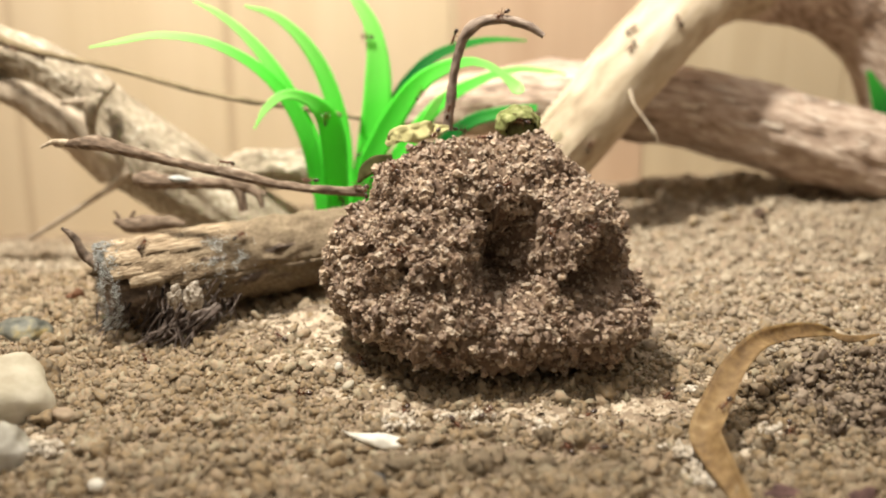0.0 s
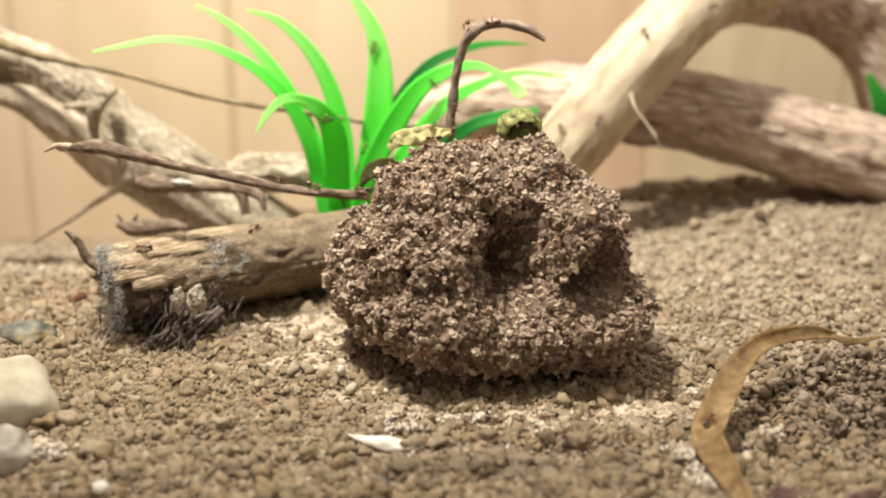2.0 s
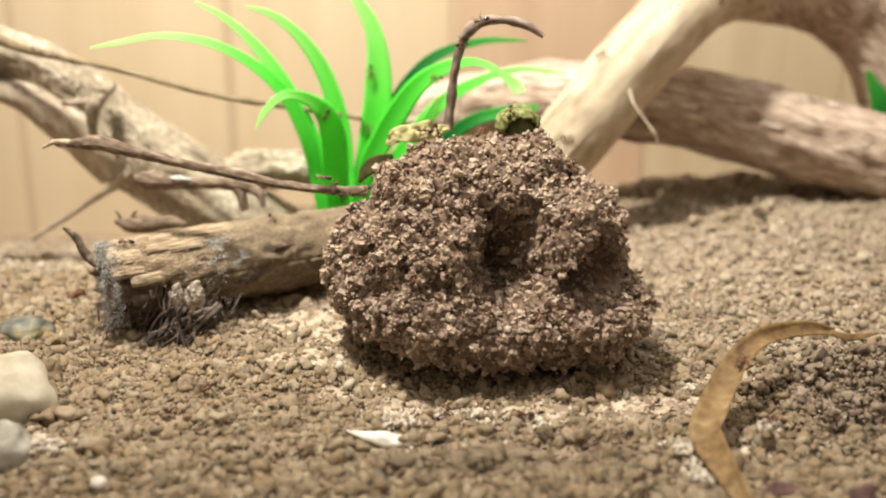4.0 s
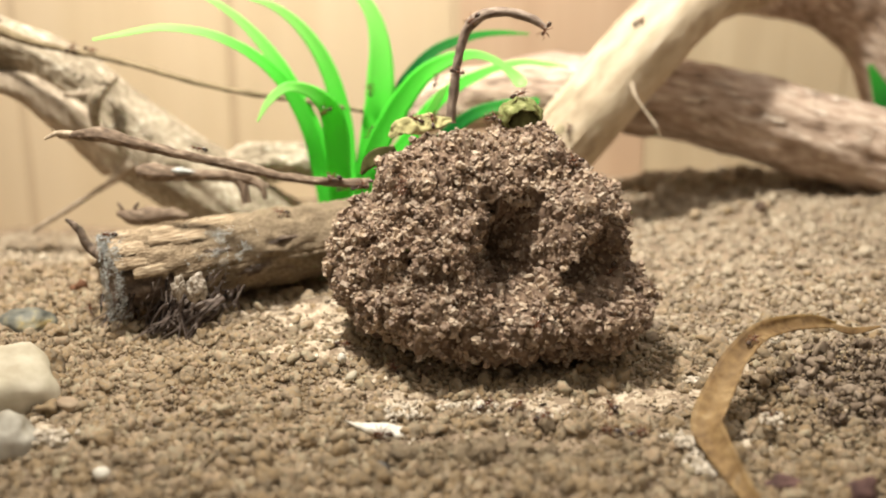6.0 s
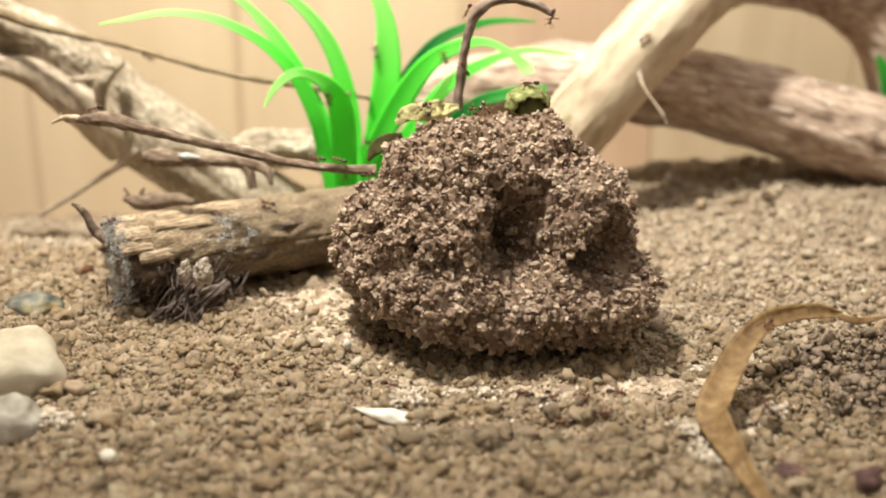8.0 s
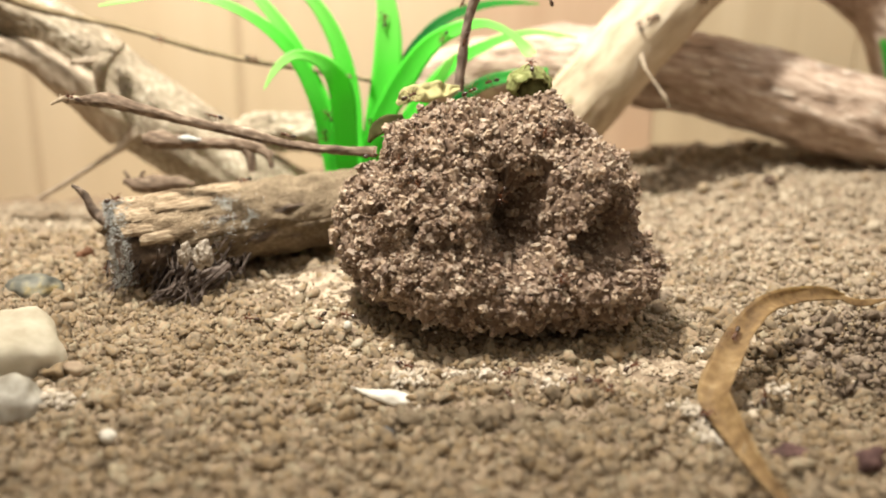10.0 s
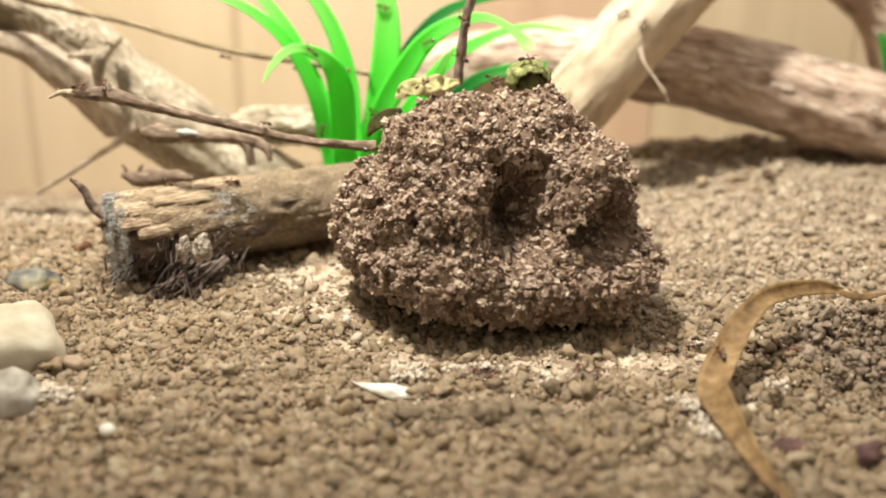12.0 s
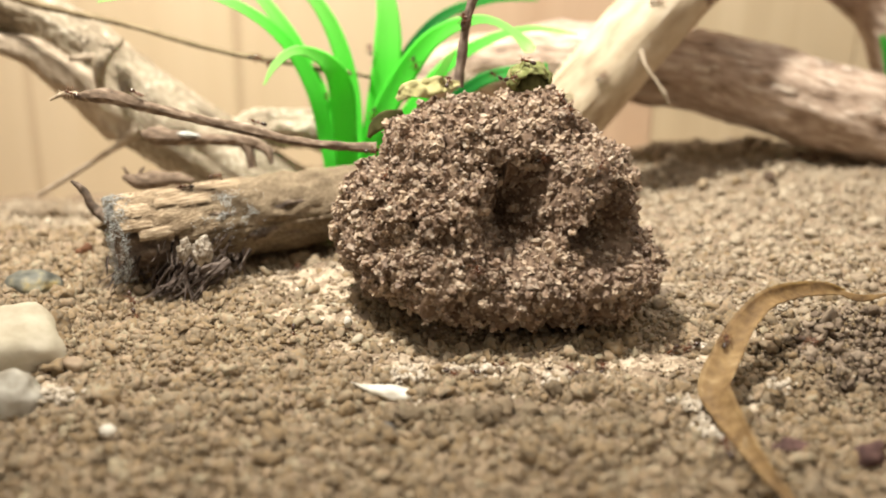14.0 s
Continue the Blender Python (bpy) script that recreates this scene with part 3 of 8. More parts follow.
HOLLOWS = [((0.98, 1.6, -1.9), (0.6, 1.0, -0.6), 0.26), ((0.84, 1.22, -2.3), (0.4, 0.7, -0.3), 0.50), ((0.52, 0.70, -2.5), (0.12, 0.15, -0.15), 0.78),
           ((0.36, 0.10, -2.5), (0.15, -0.25, -0.4), 0.42), ((2.1, 0.36, -1.95), (0.8, -0.1, -0.4), 0.58), ((2.05, 0.68, -1.6), (1.0, 0.3, -0.6), 0.30),
           ((-1.6, 0.42, -2.1), (-0.9, 0.1, -0.8), 0.22), ((-0.05, 1.7, -1.9), (0.0, 1.2, -0.9), 0.20),
           ((-1.5, 0.95, -1.6), (-0.6, 1.15, -1.9), 0.2), ((-2.3, -0.25, -1.3), (-1.6, -0.05, -1.9), 0.22), ((1.0, -0.30, -2.3), (1.9, -0.30, -1.9), 0.22)]


def undercut(p):
    """Above nought where the foot draws back under the overhanging front."""
    return -0.42 - 1.7 * (p[..., 1] + 2.40) - p[..., 2]


def hollowness(p):
    """How deep a point lies in one of the hollows."""
    e = np.full(p.shape[:-1], -9.0)
    for (x0, w0, v0), (x1, w1, v1), r in HOLLOWS:
        a, b = np.array((x0, v0, w0)), np.array((x1, v1, w1))
        t = np.clip(((p - a) @ (b - a)) / ((b - a) @ (b - a)), 0, 1)
        e = np.maximum(e, r - np.linalg.norm(p - a - t[..., None] * (b - a), axis=-1))
    return e


def lump_field(p):
    d = None
    for x, w, v, a, b, c in BLOBS:
        q = (np.linalg.norm((p - (x, v, w)) / (a, c, b), axis=-1) - 1) * min(a, b, c)
        if d is None:
            d = q
        else:
            h = np.clip(0.5 + 0.5 * (d - q) / 0.3, 0, 1)
            d = d * (1 - h) + q * h - 0.3 * h * (1 - h)
    d = np.maximum(d, hollowness(p))
    return np.maximum(d, 0.5 * np.maximum(undercut(p), -0.40 - 1.3 * (2.9 - p[..., 0]) - p[..., 2]))


def build_lump():
    rng = np.random.default_rng(8)
    bm = bmesh.new()
    bmesh.ops.create_icosphere(bm, subdivisions=6, radius=1.0)
    bm.verts.index_update()
    dirs = np.array([v.co for v in bm.verts])
    faces = np.array([[v.index for v in f.verts] for f in bm.faces])
    bm.free()
    rad = np.full(len(dirs), 0.3)
    found = np.zeros(len(dirs), bool)
    for t in np.linspace(3.7, 0.3, 170):
        inside = (lump_field(dirs * t) < 0) & ~found
        rad[inside] = t
        found |= inside
    bumps = np.array([noise.fractal(Vector(d * r) * 1.7, 0.8, 2.0, 5) for d, r in zip(dirs, rad)])
    clods = np.array([noise.fractal(Vector(d * r) * 3.3 + Vector((9, 0, 0)), 1.0, 2.0, 2) for d, r in zip(dirs, rad)])
    fine = np.array([noise.turbulence(Vector(d * r) * 5.5, 3, False) for d, r in zip(dirs, rad)])
    knobs = np.array([noise.turbulence(Vector(d * r) * 8.5 + Vector((0, 4, 0)), 2, True) for d, r in zip(dirs, rad)])
    skin = dirs * rad[:, None]
    calm = np.where(((undercut(skin) > -0.05) & (skin[:, 2] < -0.65)) | (hollowness(skin) > 0.0), 0.6, 1.0)
    pts = dirs * (rad + 0.22 * bumps + 0.15 * clods + calm * (0.14 * (fine - 0.5) + 0.21 * (knobs - 0.5)))[:, None] * UNIT
    root = thing("soil_lump", LUMP, "rough rounded lump of clotted dark brown soil with hollows", "soil lump")
    mesh_object("core", pts, [tuple(int(i) for i in f) for f in faces], M_LUMP, root)
    tri = pts[faces]
    nrm = np.cross(tri[:, 1] - tri[:, 0], tri[:, 2] - tri[:, 0])
    area = np.linalg.norm(nrm, axis=1)
    nrm /= area[:, None] + 1e-12
    sheltered = np.where(calm[faces].min(axis=1) < 1, 0.4, 1.0)
    weight = area * sheltered * (nrm[:, 1] < 0.55) * (tri.mean(1)[:, 2] > -0.034)
    for name, count, lo, hi, level, lift in (("clinging_soil", 7800, 0.00030, 0.00112, 2, 1.25), ("fine_soil", 12000, 0.00014, 0.00046, 1, 1.2)):
        pick = rng.choice(len(tri), count, p=weight / weight.sum())
        u, v = rng.random(count), rng.random(count)
        flip = u + v > 1
        u[flip], v[flip] = 1 - u[flip], 1 - v[flip]
        size = lo + (hi - lo) * rng.random(count) ** 1.6
        pos = tri[pick, 0] + u[:, None] * (tri[pick, 1] - tri[pick, 0]) + v[:, None] * (tri[pick, 2] - tri[pick, 0])
        pos = pos + nrm[pick] * (size * rng.uniform(-0.2, lift, count) + (0.0011 if level == 1 else 0) * rng.random(count))[:, None]
        ob = heap(name, pos, size, M_LUMPGRAIN, rng, level, 9, 1.9, False)
        ob.parent = root
        tagged(ob, "clinging soil grains", kind="stuff")


# ---- wood ----
LOG_AXIS = [(-0.0907, 0.2430, 0.0141), (-0.0815, 0.2490, 0.0145), (-0.0626, 0.2620, 0.0150), (-0.0417, 0.2760, 0.0151), (-0.0186, 0.2900, 0.0157)]


def build_log():
    rng = np.random.default_rng(21)
    root = thing("log", (-0.0836, 0.2467, 0.0000), "short decaying log with a torn mouldy end lying on the soil", "log")
    rings, sides = 150, 64
    v, f, uv = tube(LOG_AXIS, [0.0110, 0.0112, 0.0112, 0.0108, 0.0100], rings, sides, rough=0.11, freq=600, stretch=0.22, seed=3)
    v, w = [np.array(p) for p in v], sides + 1
    along = (v[10 * w] - v[0])
    along = along / np.linalg.norm(along)
    for k in range(w):
        a = 2 * math.pi * (k % sides) / sides
        ragged = 0.0035 * noise.noise(Vector((math.cos(a) * 2.2, math.sin(a) * 2.2, 4.0))) + 0.002 * noise.noise(Vector((math.cos(a) * 7, math.sin(a) * 7, 1.0)))
        for i in range(8):
            v[i * w + k] = v[i * w + k] - along * ragged * (1 - i / 8)
    kept = []
    for q in f[:rings * sides - sides]:
        i, k = q[0] // w, q[0] % w
        s, a = i / rings * 0.115, (k / sides * 360 + 180) % 360 - 180
        edge = 5 * noise.noise(Vector((s * 170, a * 0.02, 2.0)))
        torn = 0.0 <= s < 0.042 + 0.0008 * edge and -85 + 2 * edge < a < 26 + 3 * edge - s * 900
        if not torn and len(q) == 4:
            kept.append(q)
    bark = settle(mesh_object("bark", v, kept, M_LOG, None, "flaking light brown bark", uv), root)
    bark.data.materials.append(M_LOGDARK)
    for p, q in zip(bark.data.polygons, kept):
        i, k = q[0] // w, q[0] % w
        if i / rings + 0.16 * noise.fractal(Vector((i * 0.05, math.cos(k * 2 * math.pi / sides) * 2.5, math.sin(k * 2 * math.pi / sides) * 2.5)), 1.0, 2.0, 4) > 0.40:
            p.material_index = 1
    thick = bark.modifiers.new("thickness", "SOLIDIFY")
    thick.thickness, thick.offset = 0.0013, -1
    limb("heartwood", [(-0.0902, 0.2435, 0.0138), (-0.0815, 0.2490, 0.0142), (-0.0626, 0.2620, 0.0146), (-0.0417, 0.2760, 0.0148), (-0.0186, 0.2900, 0.0154)], [0.0082, 0.0090, 0.0092, 0.009, 0.008], M_LOGEND, root, "dark rotten heartwood",
         rings=110, sides=40, rough=0.35, freq=300, stretch=0.2, seed=13)
    bark_plates(LOG_AXIS, [0.0110, 0.0112, 0.0112, 0.0108, 0.0100], M_LOGPLATE, root, np.random.default_rng(7), 12, (0.04, 0.45), (15, 100), ((0.003, 0.008), (0.0012, 0.003)), proud=0.0005)
    # mould along the rim of the end and over the bark
    C = np.array(LOG_AXIS[0])
    side = np.cross(along, (0, 0, 1.0))
    side /= np.linalg.norm(side)
    rise = np.cross(side, along)
    m = 9000
    a = rng.normal(2.7, 1.0, m)
    r = 0.0112 * rng.uniform(0.35, 1.08, m) ** 0.5
    spots = C + (np.cos(a) * r)[:, None] * side + (np.sin(a) * r)[:, None] * rise
    tufts = np.array([noise.fractal(Vector(p) * 700, 1.0, 2.0, 3) for p in spots])
    spots = spots + along * (rng.uniform(-0.0012, 0.0040, m) * (r > 0.0098) - 0.0012 * tufts)[:, None]
    spots = spots[tufts + rng.normal(0, 0.25, m) > -0.05]
    m2 = 6000
    a2, s2 = rng.normal(0.70, 0.26, m2), rng.uniform(0.018, 0.041, m2)
    spots2 = C + (np.cos(a2) * 0.0117)[:, None] * side + (np.sin(a2) * 0.0117)[:, None] * rise + along * s2[:, None]
    film = np.array([noise.fractal(Vector((s * 260, q * 3.2, 5.0)), 1.0, 2.0, 3) for s, q in zip(s2, a2)])
    spots2 = spots2[film - 0.8 * np.abs(s2 - 0.031) / 0.01 + rng.normal(0, 0.22, m2) > 0.0]
    m3 = 9000
    a3, s3 = rng.uniform(-1.3, 2.6, m3), rng.uniform(-0.0015, 0.0062, m3)
    fuzz = np.array([noise.fractal(Vector((s * 520, q * 5.0, 9.0)), 1.0, 2.0, 3) for s, q in zip(s3, a3)])
    r3 = 0.0113 + 0.0007 * np.maximum(fuzz, -0.3) + 0.0004 * rng.random(m3)
    spots3 = C + (np.cos(a3) * r3)[:, None] * side + (np.sin(a3) * r3)[:, None] * rise + along * s3[:, None]
    spots3 = spots3[fuzz - 1.1 * np.maximum(0, s3 - 0.003) / 0.003 + rng.normal(0, 0.2, m3) > -0.12]
    both = np.vstack([spots, spots2, spots3])
    ob = heap("mould", both, rng.uniform(0.00005, 0.00015, len(both)), M_MOULD, rng, 1)
    settle(tagged(ob, "pale blue-grey mould fuzz", kind="stuff"), root)
    # torn fibres hanging from the end
    V, F = [], []
    for n in range(150):
        s, a = (rng.uniform(-0.002, 0.034), rng.uniform(-1.9, 0.1)) if n < 110 else (rng.normal(0.0185, 0.0055), rng.uniform(-1.0, 0.0))
        p = C + along * s + (side * math.cos(a) + rise * math.sin(a)) * 0.0095
        drop = rng.uniform(0.002, 0.0075) if n < 110 else rng.uniform(0.005, 0.013)
        way = np.array((-0.35 + rng.normal(0, 0.3), -0.35 + rng.normal(0, 0.2), -0.8))
        q1, q2 = p + way * drop * 0.5, p + way * drop + np.array((rng.normal(0, 0.0008), rng.normal(0, 0.0008), 0.0006))
        q1[2], q2[2] = max(q1[2], 0.0006), max(q2[2], 0.0004)
        wd = rng.uniform(0.00014, 0.00055) if n < 110 else rng.uniform(0.0003, 0.0008)
        base = len(V)
        for c, g in ((p, 1.0), (q1, 0.8), (q2, 0.25)):
            for e in range(3):
                th = e * 2.1 + n
                V.append(c + wd * g * np.array((math.cos(th), 0.6 * math.sin(th), 0.5 * math.sin(th))))
        for lvl in (0, 3):
            for e in range(3):
                F.append((base + lvl + e, base + lvl + (e + 1) % 3, base + lvl + 3 + (e + 1) % 3, base + lvl + 3 + e))
    settle(tagged(mesh_object("torn_fibre", V, F, M_FIBRE), "torn dark wood fibres", kind="stuff"), root)
    for k in range(26):
        across = rng.random()
        top = Vector((-0.0730, 0.2395, 0.0085)).lerp(Vector((-0.0590, 0.2400, 0.0095)), across) + Vector((0, 0, rng.normal(0, 0.0022)))
        foot = Vector((-0.0790, 0.2345, 0.0)).lerp(Vector((-0.0640, 0.2320, 0.0)), rng.random()) + Vector((rng.normal(0, 0.0012), rng.normal(0, 0.0014), rng.uniform(0.0004, 0.0040)))
        bend = top.lerp(foot, rng.uniform(0.3, 0.7)) + Vector((rng.normal(0, 0.0010), rng.uniform(-0.0016, 0.0002), rng.normal(0, 0.0010)))
        limb("frayed_strand", [top, bend, foot], [rng.uniform(0.0003, 0.0009), rng.uniform(0.0002, 0.0006), 0.00012], M_FIBRE, root, "frayed grey-brown wood strand", rings=20, sides=7,
             rough=0.9, freq=900, stretch=0.45, knots=0.8, seed=20 + k)
    limb("splinter", [(-0.0905, 0.2455, 0.0185), (-0.0955, 0.2458, 0.0215), (-0.0980, 0.2455, 0.0260), (-0.0995, 0.2450, 0.0284), (-0.1013, 0.2450, 0.0296)], [0.0017, 0.0015, 0.0011, 0.0007, 0.0004], M_LOGEND, root, "dark curled bark splinter", rings=26, sides=14, rough=0.45, freq=600)
    # pale spongy flakes stuck to the torn side
    for centre, size, seed in ((Vector((-0.0694, 0.2345, 0.0140)), (0.0016, 0.0011, 0.0028), 4), (Vector((-0.0649, 0.2350, 0.0135)), (0.0024, 0.0012, 0.0033), 9)):
        bm = bmesh.new()
        bmesh.ops.create_icosphere(bm, subdivisions=5, radius=1.0)
        for q in bm.verts:
            d = q.co.normalized()
            g = 1 + 0.55 * noise.noise(d * 1.7 + Vector((seed, 1, 0))) + 0.30 * noise.noise(d * 4 + Vector((0, seed, 0))) + 0.14 * noise.noise(d * 11)
            q.co = Vector((d.x * size[0] + d.z * 0.0004, d.y * size[1], d.z * size[2])) * g + centre
        settle(part("flake", bm, M_PALEFLAKE, None, "pale grey spongy flake"), root)
    return root


DRIFT_AXIS = [(-0.1647, 0.3350, 0.0732), (-0.1540, 0.3360, 0.0684), (-0.1436, 0.3380, 0.0643), (-0.1351, 0.3400, 0.0582), (-0.1284, 0.3420, 0.0519), (-0.1219, 0.3440, 0.0425), (-0.1112, 0.3460, 0.0317), (-0.0919, 0.3480, 0.0175), (-0.0719, 0.3500, 0.0027), (-0.0575, 0.3520, -0.0057)]
DRIFT_RADII = [0.0086, 0.0088, 0.0091, 0.0100, 0.0111, 0.0127, 0.0142, 0.0148, 0.0142, 0.0120]


def build_driftwood():
    root = thing("driftwood", (-0.0720, 0.3284, 0.0000), "forked grey-brown driftwood with flaking pale bark", "driftwood")
    limb("trunk", DRIFT_AXIS, DRIFT_RADII, M_DRIFT, root, rings=170, sides=64, rough=0.13, freq=190, stretch=0.18, knots=0.10, seed=1)
    bark_plates(DRIFT_AXIS, DRIFT_RADII, M_DRIFTFLAKE, root, np.random.default_rng(6), 26, (0.06, 0.75), (-45, 75), ((0.0012, 0.0045), (0.0007, 0.0018)), proud=0.0004)
    limb("lower_limb", [(-0.1628, 0.3270, 0.0586), (-0.1520, 0.3280, 0.0562), (-0.1435, 0.3300, 0.0531), (-0.1353, 0.3320, 0.0467), (-0.1263, 0.3350, 0.0384), (-0.1179, 0.3400, 0.0276)],
         [0.0037, 0.0039, 0.0051, 0.0067, 0.0080, 0.0086], M_DRIFTPALE, root, rings=120, sides=48, rough=0.12, freq=250, stretch=0.2, seed=5)
    limb("ridge", [(-0.0842, 0.3520, 0.0187), (-0.0750, 0.3500, 0.0231), (-0.0641, 0.3490, 0.0250), (-0.0536, 0.3490, 0.0246), (-0.0444, 0.3500, 0.0203)],
         [0.0064, 0.0072, 0.0072, 0.0063, 0.0051], M_DRIFT, root, rings=90, sides=44, rough=0.32, freq=260, stretch=0.4, knots=0.3, seed=8)
    limb("spur", [(-0.1149, 0.3310, 0.0576), (-0.1150, 0.3240, 0.0557), (-0.1173, 0.3210, 0.0527), (-0.1188, 0.3210, 0.0479), (-0.1195, 0.3230, 0.0418)], [0.0020, 0.0021, 0.0026, 0.0019, 0.0014], M_DRIFT, root, "dark broken spur", rings=30, sides=16, rough=0.2, freq=300, seed=2)
    limb("spur", [(-0.1165, 0.3210, 0.0538), (-0.1226, 0.3210, 0.0531), (-0.1292, 0.3240, 0.0523)], [0.0017, 0.0012, 0.0008], M_DRIFTPALE, root, "pale side spur", rings=20, sides=12, rough=0.2, freq=300, seed=3)


BACK_AXIS = [(-0.0214, 0.3817, 0.0374), (-0.0141, 0.3807, 0.0394), (-0.0009, 0.3796, 0.0422), (0.0149, 0.3786, 0.0452), (0.0371, 0.3776, 0.0475), (0.0593, 0.3766, 0.0478), (0.0816, 0.3755, 0.0459), (0.0994, 0.3750, 0.0434), (0.1151, 0.3744, 0.0396), (0.1379, 0.3740, 0.0338), (0.1607, 0.3735, 0.0279), (0.1835, 0.3724, 0.0216), (0.2100, 0.3694, 0.0146)]
BACK_RADII = [0.0073, 0.0096, 0.0108, 0.0121, 0.0139, 0.0147, 0.0151, 0.0156, 0.0161, 0.0163, 0.0166, 0.0166, 0.0166]


def build_back_branch():
    root = thing("bark_branch", (0.1689, 0.3560, 0.0090), "thick fallen branch with grey-pink fissured bark", "branch")
    limb("bark", BACK_AXIS,
         BACK_RADII, M_BACK, root, rings=190, sides=52, rough=0.10, freq=260, stretch=0.20, seed=9)
    bark_plates(BACK_AXIS, BACK_RADII, M_PLATE, root, np.random.default_rng(25), 24, (0.50, 0.92), (-15, 95), ((0.0015, 0.0045), (0.0004, 0.0010)), proud=0.00025)


STEM_AXIS = [(0.0145, 0.3355, 0.0010), (0.0228, 0.3358, 0.0108), (0.0304, 0.3360, 0.0201), (0.0379, 0.3360, 0.0293), (0.0453, 0.3370, 0.0381), (0.0544, 0.3380, 0.0490), (0.0632, 0.3400, 0.0600), (0.0730, 0.3420, 0.0706), (0.0842, 0.3500, 0.0809), (0.0971, 0.3630, 0.0897), (0.1176, 0.3830, 0.0931)]
STEM_RADII = [0.0126, 0.0127, 0.0127, 0.0128, 0.0129, 0.0131, 0.0132, 0.0132, 0.0132, 0.0137, 0.0146]


def build_light_branch():
    root = thing("peeled_branch", (0.0224, 0.3110, 0.0000), "smooth pale peeled branch rising into an arch", "branch")
    limb("stem", STEM_AXIS, STEM_RADII, M_LIGHTWOOD, root, rings=170, sides=48, rough=0.06, freq=110, stretch=0.3, knots=0.12, seed=4)
    bark_plates(STEM_AXIS[:7], STEM_RADII[:7], M_PATCH, root, np.random.default_rng(15), 14, (0.25, 0.75), (-55, 60), ((0.0012, 0.0040), (0.0008, 0.0022)), name="bark_patch", proud=0.00022)
    limb("barked_arch", [(0.0899, 0.3620, 0.0857), (0.1125, 0.3880, 0.0922), (0.1342, 0.4000, 0.0926), (0.1581, 0.4070, 0.0885), (0.1783, 0.4100, 0.0765), (0.1914, 0.4100, 0.0578), (0.1995, 0.4100, 0.0337), (0.2060, 0.4100, 0.0036)],
         [0.0130, 0.0151, 0.0174, 0.0182, 0.0181, 0.0168, 0.0156, 0.0149], M_BACK, root, "arch still covered in brown bark", rings=110, sides=44, rough=0.10, freq=150, stretch=0.25, seed=11)
    limb("spur", [(0.0635, 0.3280, 0.0576), (0.0646, 0.3220, 0.0526), (0.0685, 0.3180, 0.0470), (0.0705, 0.3170, 0.0441), (0.0721, 0.3170, 0.0409)], [0.0009, 0.0005, 0.0004, 0.0008, 0.0004], M_DRIFTPALE, root,
         rings=30, sides=10, rough=0.2, freq=500, seed=6)


def twig(name, label, points, radii, foot, seed, rings=70, knots=0.5, sides=14, mat=M_TWIG):
    root = thing(name, foot, label, "twig")
    limb("stem", points, radii, mat, root, rings=rings, sides=sides, rough=0.22, freq=700, stretch=0.35, knots=knots, seed=seed)
    return root


